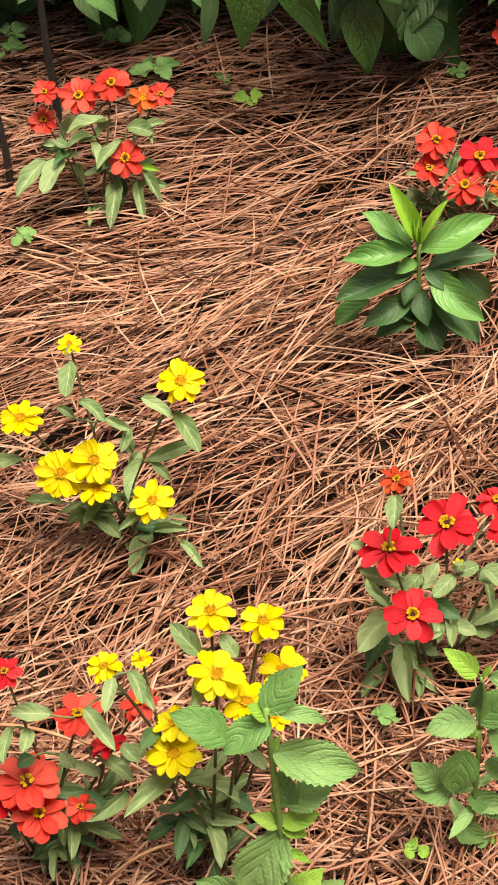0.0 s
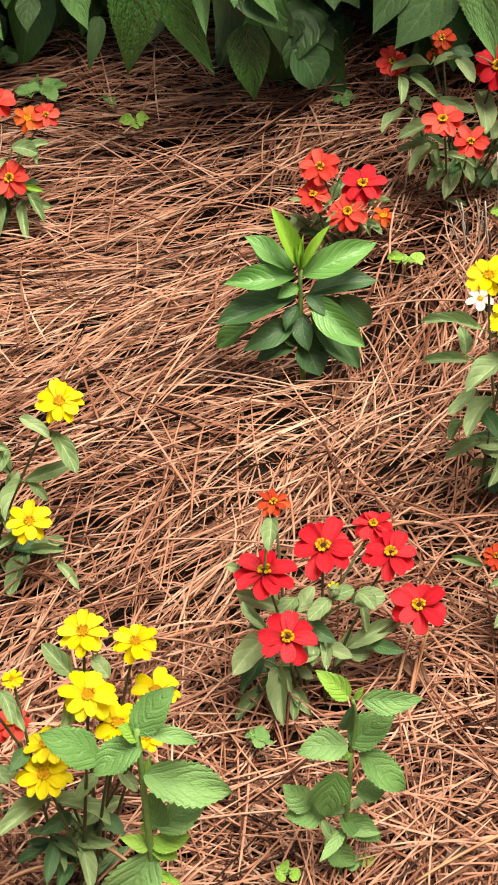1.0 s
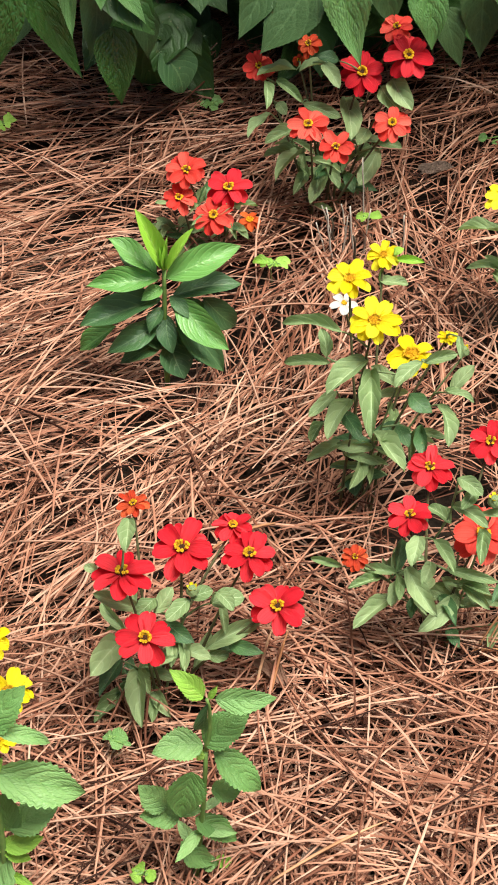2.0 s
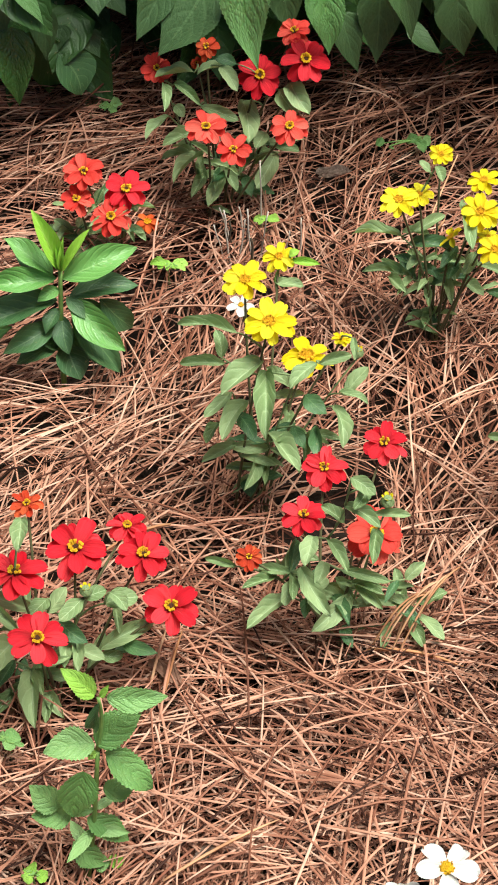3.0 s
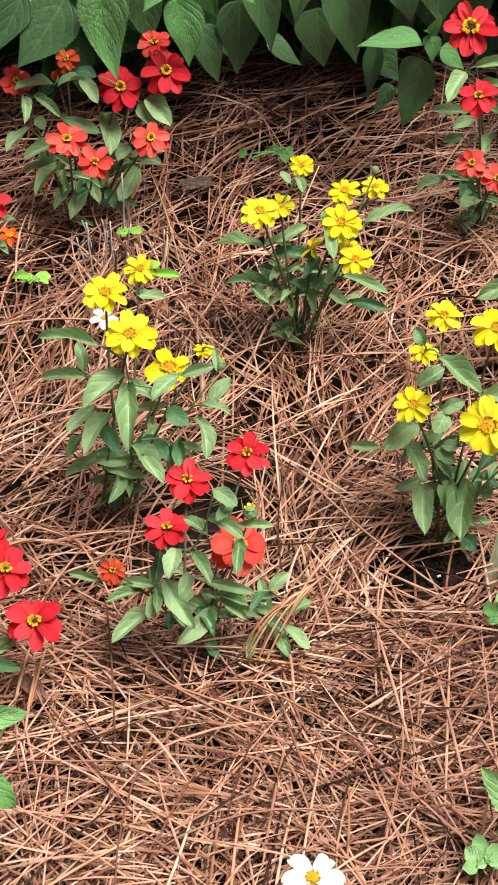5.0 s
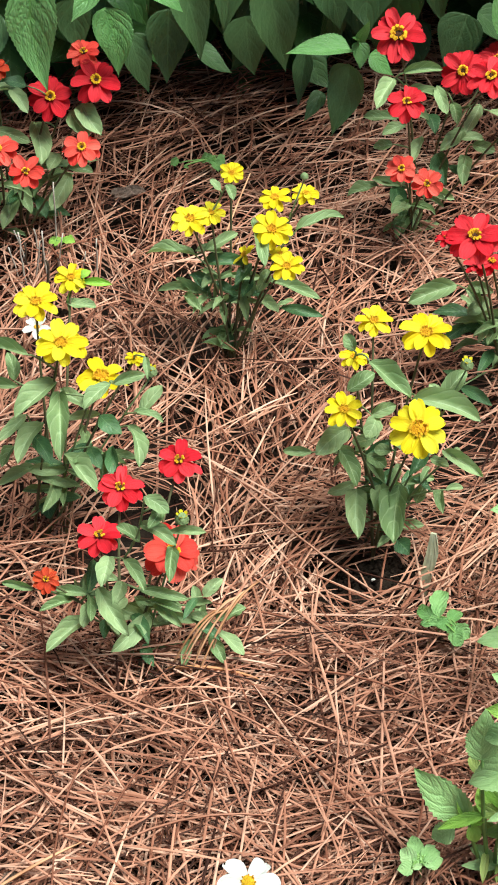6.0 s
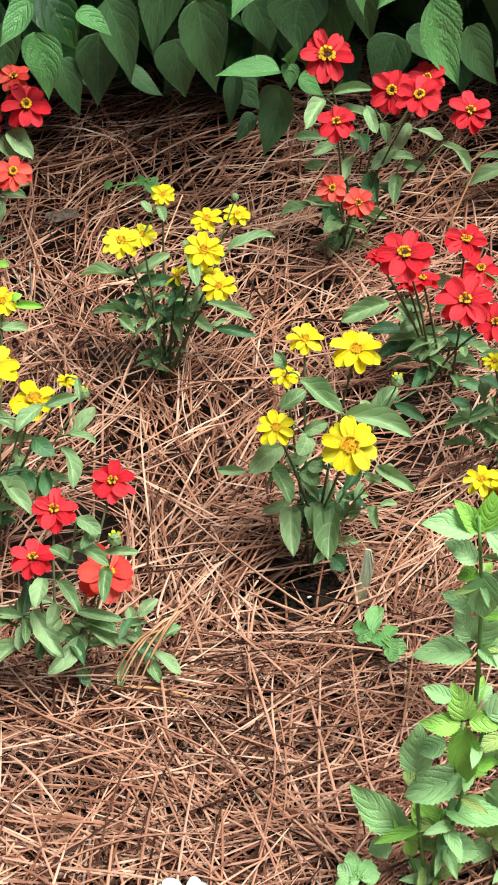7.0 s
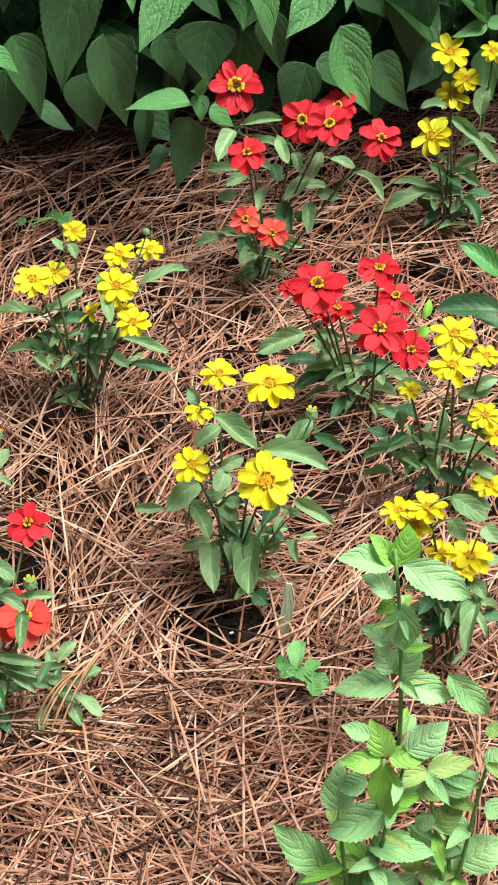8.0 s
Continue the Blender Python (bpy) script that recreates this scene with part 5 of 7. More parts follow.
leaf(sapling, (0.225, 1.705, 0.128), (0.140, 1.708, 0.132), 0.030, "s", False)
leaf(sapling, (0.232, 1.704, 0.127), (0.321, 1.709, 0.157), 0.036, "s", False)
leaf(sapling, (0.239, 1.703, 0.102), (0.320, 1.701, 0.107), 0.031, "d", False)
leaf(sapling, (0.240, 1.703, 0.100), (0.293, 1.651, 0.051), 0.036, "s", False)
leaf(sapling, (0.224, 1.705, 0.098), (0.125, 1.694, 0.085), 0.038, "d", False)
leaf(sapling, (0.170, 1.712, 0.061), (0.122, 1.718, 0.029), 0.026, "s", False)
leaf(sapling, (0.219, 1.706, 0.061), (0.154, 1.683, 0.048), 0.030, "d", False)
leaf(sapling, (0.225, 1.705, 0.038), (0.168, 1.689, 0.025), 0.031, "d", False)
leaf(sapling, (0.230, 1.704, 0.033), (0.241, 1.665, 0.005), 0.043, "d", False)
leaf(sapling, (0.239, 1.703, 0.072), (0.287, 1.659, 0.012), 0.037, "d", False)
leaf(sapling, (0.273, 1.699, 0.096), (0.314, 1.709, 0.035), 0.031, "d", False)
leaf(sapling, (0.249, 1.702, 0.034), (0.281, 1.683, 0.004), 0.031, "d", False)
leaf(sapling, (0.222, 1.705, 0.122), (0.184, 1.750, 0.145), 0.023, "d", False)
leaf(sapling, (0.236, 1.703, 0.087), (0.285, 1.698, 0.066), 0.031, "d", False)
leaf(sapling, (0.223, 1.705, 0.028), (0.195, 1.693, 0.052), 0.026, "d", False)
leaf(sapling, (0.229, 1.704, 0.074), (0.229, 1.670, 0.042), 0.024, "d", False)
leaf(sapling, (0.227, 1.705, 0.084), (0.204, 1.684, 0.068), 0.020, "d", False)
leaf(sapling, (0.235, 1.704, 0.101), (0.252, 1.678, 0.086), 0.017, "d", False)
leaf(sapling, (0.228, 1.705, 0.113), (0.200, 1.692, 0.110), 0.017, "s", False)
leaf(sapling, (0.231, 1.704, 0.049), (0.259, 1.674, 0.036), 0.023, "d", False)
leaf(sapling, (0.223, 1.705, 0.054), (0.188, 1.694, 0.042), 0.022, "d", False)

balm = plant("toothed_weed", 0.133, 0.995, "light green toothed weed in the straw", "weed", "weeds")
twig(balm, balm.location, (0.154, 0.992, 0.170), 0.0026, GREEN_STEM, 0.01)
twig(balm, (0.154, 0.992, 0.170), (0.158, 0.992, 0.239), 0.002, GREEN_STEM, 0.0)
leaf(balm, (0.155, 0.992, 0.242), (0.130, 1.002, 0.272), 0.019, "m", False)
leaf(balm, (0.165, 0.991, 0.238), (0.215, 0.979, 0.240), 0.022, "k", False)
leaf(balm, (0.153, 0.993, 0.177), (0.194, 0.995, 0.205), 0.030, "k", False)
leaf(balm, (0.152, 0.993, 0.177), (0.107, 0.992, 0.179), 0.028, "k", False)
leaf(balm, (0.160, 0.992, 0.165), (0.200, 0.978, 0.118), 0.029, "k", False)
leaf(balm, (0.159, 0.992, 0.234), (0.151, 0.993, 0.193), 0.012, "d", False)
leaf(balm, (0.141, 0.994, 0.140), (0.127, 0.985, 0.089), 0.034, "k", False)
leaf(balm, (0.156, 0.992, 0.112), (0.185, 0.990, 0.114), 0.021, "k", False)
leaf(balm, (0.116, 0.997, 0.092), (0.093, 1.005, 0.120), 0.025, "k", False)
leaf(balm, (0.126, 0.996, 0.078), (0.091, 0.994, 0.091), 0.024, "k", False)
leaf(balm, (0.140, 0.994, 0.073), (0.175, 0.984, 0.041), 0.023, "k", False)
leaf(balm, (0.126, 0.996, 0.039), (0.152, 0.987, 0.007), 0.023, "k", False)
leaf(balm, (0.143, 0.994, 0.004), (0.157, 0.989, 0.004), 0.016, "k", False)
leaf(balm, (0.155, 0.992, 0.004), (0.171, 0.991, 0.004), 0.013, "m", False)
leaf(balm, (0.161, 0.992, 0.173), (0.170, 0.994, 0.189), 0.008, "m", False)
leaf(balm, (0.152, 0.993, 0.169), (0.145, 0.991, 0.160), 0.007, "m", False)
leaf(balm, (0.160, 0.992, 0.239), (0.168, 0.994, 0.251), 0.006, "m", False)

tall_weed = plant("toothed_weed", 0.811, 1.045, "tall pale green weed with toothed leaves in pairs", "weed", "weeds")
twig(tall_weed, tall_weed.location, (0.783, 1.058, 0.273), 0.0023, GREEN_STEM, 0.01)
leaf(tall_weed, (0.789, 1.055, 0.254), (0.798, 1.065, 0.295), 0.028, "m", False)
leaf(tall_weed, (0.785, 1.057, 0.253), (0.765, 1.076, 0.284), 0.019, "m", False)
leaf(tall_weed, (0.783, 1.058, 0.255), (0.732, 1.073, 0.265), 0.028, "n", False)
leaf(tall_weed, (0.791, 1.054, 0.255), (0.849, 1.016, 0.225), 0.033, "n", False)
leaf(tall_weed, (0.788, 1.055, 0.216), (0.760, 1.074, 0.234), 0.023, "n", False)
leaf(tall_weed, (0.795, 1.052, 0.203), (0.794, 1.037, 0.153), 0.035, "n", False)
leaf(tall_weed, (0.790, 1.054, 0.203), (0.771, 1.060, 0.192), 0.015, "m", False)
leaf(tall_weed, (0.796, 1.052, 0.107), (0.782, 1.069, 0.141), 0.025, "n", False)
leaf(tall_weed, (0.799, 1.050, 0.104), (0.820, 1.055, 0.153), 0.029, "n", False)
leaf(tall_weed, (0.797, 1.051, 0.088), (0.740, 1.069, 0.085), 0.029, "n", False)
leaf(tall_weed, (0.807, 1.047, 0.099), (0.849, 1.021, 0.080), 0.027, "n", False)
leaf(tall_weed, (0.844, 1.030, 0.109), (0.881, 0.999, 0.063), 0.027, "n", False)
leaf(tall_weed, (0.798, 1.051, 0.092), (0.792, 1.051, 0.081), 0.009, "m", False)
leaf(tall_weed, (0.794, 1.053, 0.149), (0.764, 1.072, 0.165), 0.020, "n", False)

weed_patch = plant("toothed_weed", 0.688, 0.872, "spreading pale green weed with toothed leaves", "weed", "weeds")
twig(weed_patch, weed_patch.location, (0.689, 0.872, 0.223), 0.0022, GREEN_STEM, 0.01)
twig(weed_patch, weed_patch.location, (0.657, 0.886, 0.060), 0.0022, GREEN_STEM, 0.01)
twig(weed_patch, weed_patch.location, (0.700, 0.867, 0.156), 0.0022, GREEN_STEM, 0.01)
twig(weed_patch, weed_patch.location, (0.658, 0.885, 0.151), 0.0022, GREEN_STEM, 0.01)
twig(weed_patch, weed_patch.location, (0.686, 0.873, 0.101), 0.0022, GREEN_STEM, 0.01)
twig(weed_patch, weed_patch.location, (0.707, 0.864, 0.233), 0.0022, GREEN_STEM, 0.01)
leaf(weed_patch, (0.689, 0.872, 0.226), (0.679, 0.887, 0.263), 0.024, "m", False)
leaf(weed_patch, (0.676, 0.877, 0.254), (0.654, 0.890, 0.262), 0.016, "n", False)
leaf(weed_patch, (0.687, 0.873, 0.223), (0.650, 0.882, 0.227), 0.020, "m", False)
leaf(weed_patch, (0.693, 0.870, 0.226), (0.719, 0.851, 0.233), 0.020, "m", False)
leaf(weed_patch, (0.692, 0.870, 0.219), (0.692, 0.854, 0.159), 0.030, "m", False)
leaf(weed_patch, (0.658, 0.885, 0.151), (0.660, 0.898, 0.203), 0.031, "n", False)
leaf(weed_patch, (0.700, 0.867, 0.156), (0.646, 0.884, 0.123), 0.032, "n", False)
leaf(weed_patch, (0.657, 0.886, 0.064), (0.611, 0.919, 0.112), 0.033, "n", False)
leaf(weed_patch, (0.686, 0.873, 0.101), (0.741, 0.846, 0.099), 0.025, "n", False)
leaf(weed_patch, (0.655, 0.887, 0.060), (0.647, 0.899, 0.097), 0.010, "m", False)
leaf(weed_patch, (0.658, 0.886, 0.057), (0.675, 0.881, 0.072), 0.011, "m", False)
leaf(weed_patch, (0.660, 0.885, 0.055), (0.665, 0.877, 0.035), 0.014, "m", False)
leaf(weed_patch, (0.707, 0.864, 0.235), (0.738, 0.858, 0.267), 0.029, "n", False)
leaf(weed_patch, (0.684, 0.874, 0.051), (0.722, 0.854, 0.043), 0.028, "n", False)
leaf(weed_patch, (0.678, 0.877, 0.196), (0.655, 0.884, 0.182), 0.020, "n", False)
leaf(weed_patch, (0.646, 0.891, 0.047), (0.627, 0.896, 0.032), 0.021, "n", False)

weed_corner = plant("toothed_weed", 0.780, 0.865, "yellowing green weed with toothed leaves", "weed", "weeds")
twig(weed_corner, weed_corner.location, (0.741, 0.882, 0.173), 0.0022, GREEN_STEM, 0.01)
twig(weed_corner, weed_corner.location, (0.758, 0.875, 0.147), 0.0022, GREEN_STEM, 0.01)
twig(weed_corner, weed_corner.location, (0.755, 0.876, 0.097), 0.0022, GREEN_STEM, 0.01)
twig(weed_corner, weed_corner.location, (0.782, 0.864, 0.041), 0.0022, GREEN_STEM, 0.01)
twig(weed_corner, weed_corner.location, (0.747, 0.880, 0.022), 0.0022, GREEN_STEM, 0.01)
twig(weed_corner, weed_corner.location, (0.788, 0.861, 0.188), 0.0022, GREEN_STEM, 0.01)
leaf(weed_corner, (0.741, 0.882, 0.173), (0.780, 0.868, 0.188), 0.020, "y", False)
leaf(weed_corner, (0.726, 0.889, 0.153), (0.759, 0.871, 0.143), 0.022, "y", False)
leaf(weed_corner, (0.758, 0.875, 0.147), (0.786, 0.868, 0.170), 0.024, "n", False)
leaf(weed_corner, (0.755, 0.876, 0.097), (0.779, 0.872, 0.124), 0.023, "y", False)
leaf(weed_corner, (0.751, 0.878, 0.115), (0.738, 0.879, 0.094), 0.017, "n", False)
leaf(weed_corner, (0.775, 0.867, 0.049), (0.768, 0.876, 0.070), 0.023, "y", False)
leaf(weed_corner, (0.782, 0.864, 0.041), (0.823, 0.853, 0.074), 0.036, "n", False)
leaf(weed_corner, (0.740, 0.883, 0.064), (0.734, 0.878, 0.032), 0.023, "y", False)
leaf(weed_corner, (0.747, 0.880, 0.022), (0.778, 0.864, 0.017), 0.021, "y", False)
leaf(weed_corner, (0.782, 0.864, 0.236), (0.794, 0.856, 0.230), 0.015, "y", False)
leaf(weed_corner, (0.787, 0.862, 0.188), (0.806, 0.857, 0.203), 0.021, "n", False)
leaf(weed_corner, (0.793, 0.859, 0.135), (0.809, 0.848, 0.123), 0.020, "n", False)
leaf(weed_corner, (0.753, 0.877, 0.066), (0.725, 0.893, 0.076), 0.019, "n", False)
leaf(weed_corner, (0.792, 0.859, 0.009), (0.768, 0.865, 0.004), 0.025, "n", False)
leaf(weed_corner, (0.729, 0.888, 0.011), (0.748, 0.873, 0.004), 0.025, "n", False)

broad_weed = plant("broad_weed", 1.227, 1.581, "broad-leaved green weed at the edge of the bed", "weed", "weeds")
leaf(broad_weed, (1.201, 1.592, 0.122), (1.158, 1.636, 0.154), 0.028, "s")
leaf(broad_weed, (1.207, 1.590, 0.070), (1.130, 1.626, 0.067), 0.034, "d")
leaf(broad_weed, (1.210, 1.588, 0.044), (1.180, 1.610, 0.053), 0.022, "d")

# small seedlings in the straw

seedling_a = plant("seedling", 0.761, 1.166, "small round-leaved green seedling in the straw", "seedling", "seedlings")
leaf(seedling_a, (0.740, 1.154, 0.028), (0.757, 1.186, 0.035), 0.019, "o")
leaf(seedling_a, (0.735, 1.156, 0.028), (0.745, 1.179, 0.026), 0.011, "o")
leaf(seedling_a, (0.743, 1.151, 0.028), (0.721, 1.152, 0.026), 0.010, "o")
leaf(seedling_a, (0.734, 1.155, 0.028), (0.727, 1.178, 0.026), 0.014, "o")
leaf(seedling_a, (0.727, 1.153, 0.028), (0.740, 1.146, 0.026), 0.007, "o")
leaf(seedling_a, (0.735, 1.154, 0.028), (0.745, 1.144, 0.026), 0.007, "o")
leaf(seedling_a, (0.735, 1.150, 0.028), (0.748, 1.139, 0.026), 0.014, "o")
leaf(seedling_a, (0.732, 1.152, 0.028), (0.720, 1.154, 0.026), 0.006, "o")
leaf(seedling_a, (0.737, 1.150, 0.028), (0.747, 1.147, 0.026), 0.005, "o")
leaf(seedling_a, (0.749, 1.145, 0.028), (0.767, 1.161, 0.026), 0.015, "o")
leaf(seedling_a, (0.748, 1.143, 0.028), (0.742, 1.155, 0.026), 0.006, "o")
leaf(seedling_a, (0.750, 1.143, 0.028), (0.760, 1.135, 0.026), 0.006, "o")
leaf(seedling_a, (0.751, 1.138, 0.028), (0.762, 1.122, 0.026), 0.017, "o")
leaf(seedling_a, (0.754, 1.136, 0.028), (0.742, 1.135, 0.026), 0.006, "o")
leaf(seedling_a, (0.752, 1.139, 0.028), (0.755, 1.131, 0.026), 0.005, "o")
leaf(seedling_a, (0.748, 1.135, 0.028), (0.748, 1.114, 0.026), 0.015, "o")
leaf(seedling_a, (0.750, 1.131, 0.028), (0.745, 1.121, 0.026), 0.006, "o")
leaf(seedling_a, (0.749, 1.128, 0.028), (0.760, 1.131, 0.026), 0.005, "o")

seedling_b = plant("seedling", -0.042, 2.394, "sprawling light green seedlings in the straw", "seedling", "seedlings")
leaf(seedling_b, (-0.040, 2.303, 0.052), (-0.073, 2.302, 0.050), 0.021, "o")
leaf(seedling_b, (-0.033, 2.305, 0.052), (-0.040, 2.290, 0.050), 0.009, "o")
leaf(seedling_b, (-0.039, 2.294, 0.052), (-0.021, 2.296, 0.050), 0.010, "o")
leaf(seedling_b, (-0.032, 2.303, 0.052), (-0.018, 2.329, 0.050), 0.023, "o")
leaf(seedling_b, (-0.039, 2.305, 0.052), (-0.033, 2.296, 0.050), 0.006, "o")
leaf(seedling_b, (-0.030, 2.297, 0.052), (-0.028, 2.315, 0.050), 0.006, "o")
leaf(seedling_b, (-0.044, 2.304, 0.052), (-0.048, 2.339, 0.050), 0.021, "o")
leaf(seedling_b, (-0.042, 2.301, 0.052), (-0.053, 2.303, 0.050), 0.007, "o")
leaf(seedling_b, (-0.043, 2.307, 0.052), (-0.051, 2.317, 0.050), 0.005, "o")
leaf(seedling_b, (-0.028, 2.296, 0.052), (-0.006, 2.313, 0.050), 0.021, "o")
leaf(seedling_b, (-0.030, 2.300, 0.052), (-0.048, 2.304, 0.050), 0.010, "o")
leaf(seedling_b, (-0.024, 2.304, 0.052), (-0.006, 2.306, 0.050), 0.010, "o")
leaf(seedling_b, (-0.033, 2.293, 0.052), (-0.023, 2.271, 0.050), 0.019, "o")
leaf(seedling_b, (-0.040, 2.304, 0.052), (-0.033, 2.310, 0.050), 0.005, "o")
leaf(seedling_b, (-0.022, 2.299, 0.052), (-0.023, 2.291, 0.050), 0.005, "o")
leaf(seedling_b, (-0.061, 2.295, 0.052), (-0.074, 2.320, 0.050), 0.019, "o")
leaf(seedling_b, (-0.056, 2.283, 0.052), (-0.061, 2.300, 0.050), 0.007, "o")
leaf(seedling_b, (-0.065, 2.301, 0.052), (-0.057, 2.297, 0.050), 0.005, "o")

seedling_c = plant("seedling", 0.081, 2.266, "yellow-green seedling in the straw", "seedling", "seedlings")
leaf(seedling_c, (0.079, 2.182, 0.052), (0.060, 2.205, 0.050), 0.017, "p")
leaf(seedling_c, (0.069, 2.187, 0.052), (0.074, 2.209, 0.050), 0.009, "p")
leaf(seedling_c, (0.075, 2.179, 0.052), (0.083, 2.172, 0.050), 0.006, "p")
leaf(seedling_c, (0.083, 2.185, 0.052), (0.100, 2.201, 0.050), 0.018, "p")
leaf(seedling_c, (0.084, 2.189, 0.052), (0.089, 2.175, 0.050), 0.008, "p")
leaf(seedling_c, (0.083, 2.184, 0.052), (0.074, 2.180, 0.050), 0.006, "p")

seedling_d = plant("seedling", -0.251, 2.041, "faded green seedling in the straw", "seedling", "seedlings")
leaf(seedling_d, (-0.244, 1.994, 0.028), (-0.260, 1.988, 0.026), 0.014, "o")
leaf(seedling_d, (-0.239, 1.993, 0.028), (-0.233, 2.006, 0.026), 0.005, "o")
leaf(seedling_d, (-0.236, 1.989, 0.028), (-0.242, 2.006, 0.026), 0.006, "o")
leaf(seedling_d, (-0.243, 1.996, 0.028), (-0.228, 2.012, 0.026), 0.017, "o")
leaf(seedling_d, (-0.253, 2.000, 0.028), (-0.246, 2.008, 0.026), 0.004, "o")
leaf(seedling_d, (-0.240, 1.990, 0.028), (-0.234, 1.982, 0.026), 0.005, "o")
leaf(seedling_d, (-0.244, 2.002, 0.028), (-0.248, 2.022, 0.026), 0.012, "o")
leaf(seedling_d, (-0.245, 1.998, 0.028), (-0.253, 2.000, 0.026), 0.003, "o")
leaf(seedling_d, (-0.236, 1.993, 0.028), (-0.231, 1.989, 0.026), 0.003, "o")

seedling_e = plant("seedling", 0.084, 1.160, "small green seedling in the straw", "seedling", "seedlings")
leaf(seedling_e, (0.082, 1.133, 0.028), (0.095, 1.141, 0.026), 0.017, "o")
leaf(seedling_e, (0.089, 1.128, 0.028), (0.098, 1.125, 0.026), 0.005, "o")
leaf(seedling_e, (0.078, 1.139, 0.028), (0.081, 1.131, 0.026), 0.005, "o")
leaf(seedling_e, (0.081, 1.135, 0.028), (0.075, 1.144, 0.026), 0.012, "o")
leaf(seedling_e, (0.081, 1.133, 0.028), (0.078, 1.131, 0.026), 0.003, "o")
leaf(seedling_e, (0.076, 1.135, 0.028), (0.077, 1.140, 0.026), 0.002, "o")
leaf(seedling_e, (0.083, 1.133, 0.028), (0.084, 1.122, 0.026), 0.013, "o")
leaf(seedling_e, (0.081, 1.139, 0.028), (0.086, 1.146, 0.026), 0.004, "o")
leaf(seedling_e, (0.079, 1.139, 0.028), (0.083, 1.136, 0.026), 0.003, "o")

seedling_f = plant("seedling", 0.088, 1.000, "small bright green seedling in the straw", "seedling", "seedlings")
leaf(seedling_f, (0.086, 0.977, 0.028), (0.083, 0.990, 0.026), 0.014, "p")
leaf(seedling_f, (0.080, 0.979, 0.028), (0.086, 0.976, 0.026), 0.003, "p")
leaf(seedling_f, (0.090, 0.974, 0.028), (0.093, 0.971, 0.026), 0.003, "p")
leaf(seedling_f, (0.088, 0.976, 0.028), (0.098, 0.972, 0.026), 0.012, "p")
leaf(seedling_f, (0.084, 0.981, 0.028), (0.077, 0.985, 0.026), 0.004, "p")
leaf(seedling_f, (0.092, 0.977, 0.028), (0.099, 0.977, 0.026), 0.004, "p")
leaf(seedling_f, (0.084, 0.976, 0.028), (0.076, 0.973, 0.026), 0.011, "p")
leaf(seedling_f, (0.079, 0.977, 0.028), (0.074, 0.979, 0.026), 0.003, "p")
leaf(seedling_f, (0.083, 0.976, 0.028), (0.077, 0.980, 0.026), 0.003, "p")

seedling_g = plant("seedling", 0.388, 1.875, "creeping light green seedling in the straw", "seedling", "seedlings")
leaf(seedling_g, (0.380, 1.831, 0.028), (0.357, 1.843, 0.026), 0.012, "p")
leaf(seedling_g, (0.381, 1.825, 0.028), (0.394, 1.823, 0.026), 0.006, "p")
leaf(seedling_g, (0.377, 1.839, 0.028), (0.383, 1.825, 0.026), 0.007, "p")
leaf(seedling_g, (0.383, 1.830, 0.028), (0.405, 1.832, 0.026), 0.012, "p")
leaf(seedling_g, (0.379, 1.838, 0.028), (0.376, 1.823, 0.026), 0.007, "p")
leaf(seedling_g, (0.392, 1.826, 0.028), (0.392, 1.843, 0.026), 0.006, "p")
leaf(seedling_g, (0.387, 1.826, 0.028), (0.399, 1.819, 0.026), 0.009, "p")
leaf(seedling_g, (0.393, 1.831, 0.028), (0.398, 1.825, 0.026), 0.004, "p")
leaf(seedling_g, (0.390, 1.823, 0.028), (0.398, 1.824, 0.026), 0.004, "p")
leaf(seedling_g, (0.373, 1.832, 0.028), (0.365, 1.830, 0.026), 0.009, "p")
leaf(seedling_g, (0.368, 1.834, 0.028), (0.370, 1.832, 0.026), 0.002, "p")
leaf(seedling_g, (0.375, 1.825, 0.028), (0.379, 1.832, 0.026), 0.003, "p")

seedling_h = plant("seedling", 0.377, 2.251, "small green seedling near the hedge", "seedling", "seedlings")
leaf(seedling_h, (0.369, 2.199, 0.028), (0.357, 2.211, 0.026), 0.013, "o")
leaf(seedling_h, (0.371, 2.203, 0.028), (0.376, 2.195, 0.026), 0.005, "o")
leaf(seedling_h, (0.371, 2.204, 0.028), (0.381, 2.211, 0.026), 0.004, "o")
leaf(seedling_h, (0.371, 2.201, 0.028), (0.388, 2.215, 0.026), 0.015, "o")
leaf(seedling_h, (0.381, 2.207, 0.028), (0.378, 2.197, 0.026), 0.005, "o")
leaf(seedling_h, (0.364, 2.210, 0.028), (0.355, 2.204, 0.026), 0.005, "o")
leaf(seedling_h, (0.369, 2.198, 0.028), (0.374, 2.185, 0.026), 0.012, "o")
leaf(seedling_h, (0.373, 2.198, 0.028), (0.367, 2.194, 0.026), 0.003, "o")
leaf(seedling_h, (0.364, 2.199, 0.028), (0.361, 2.195, 0.026), 0.003, "o")

seedling_i = plant("seedling", 0.530, 1.941, "small light green seedling by dry stalks", "seedling", "seedlings")
leaf(seedling_i, (0.519, 1.894, 0.028), (0.505, 1.905, 0.026), 0.012, "p")
leaf(seedling_i, (0.520, 1.892, 0.028), (0.524, 1.907, 0.026), 0.005, "p")
leaf(seedling_i, (0.516, 1.896, 0.028), (0.509, 1.891, 0.026), 0.004, "p")
leaf(seedling_i, (0.521, 1.894, 0.028), (0.539, 1.898, 0.026), 0.012, "p")
leaf(seedling_i, (0.516, 1.900, 0.028), (0.505, 1.901, 0.026), 0.005, "p")
leaf(seedling_i, (0.526, 1.899, 0.028), (0.514, 1.902, 0.026), 0.006, "p")

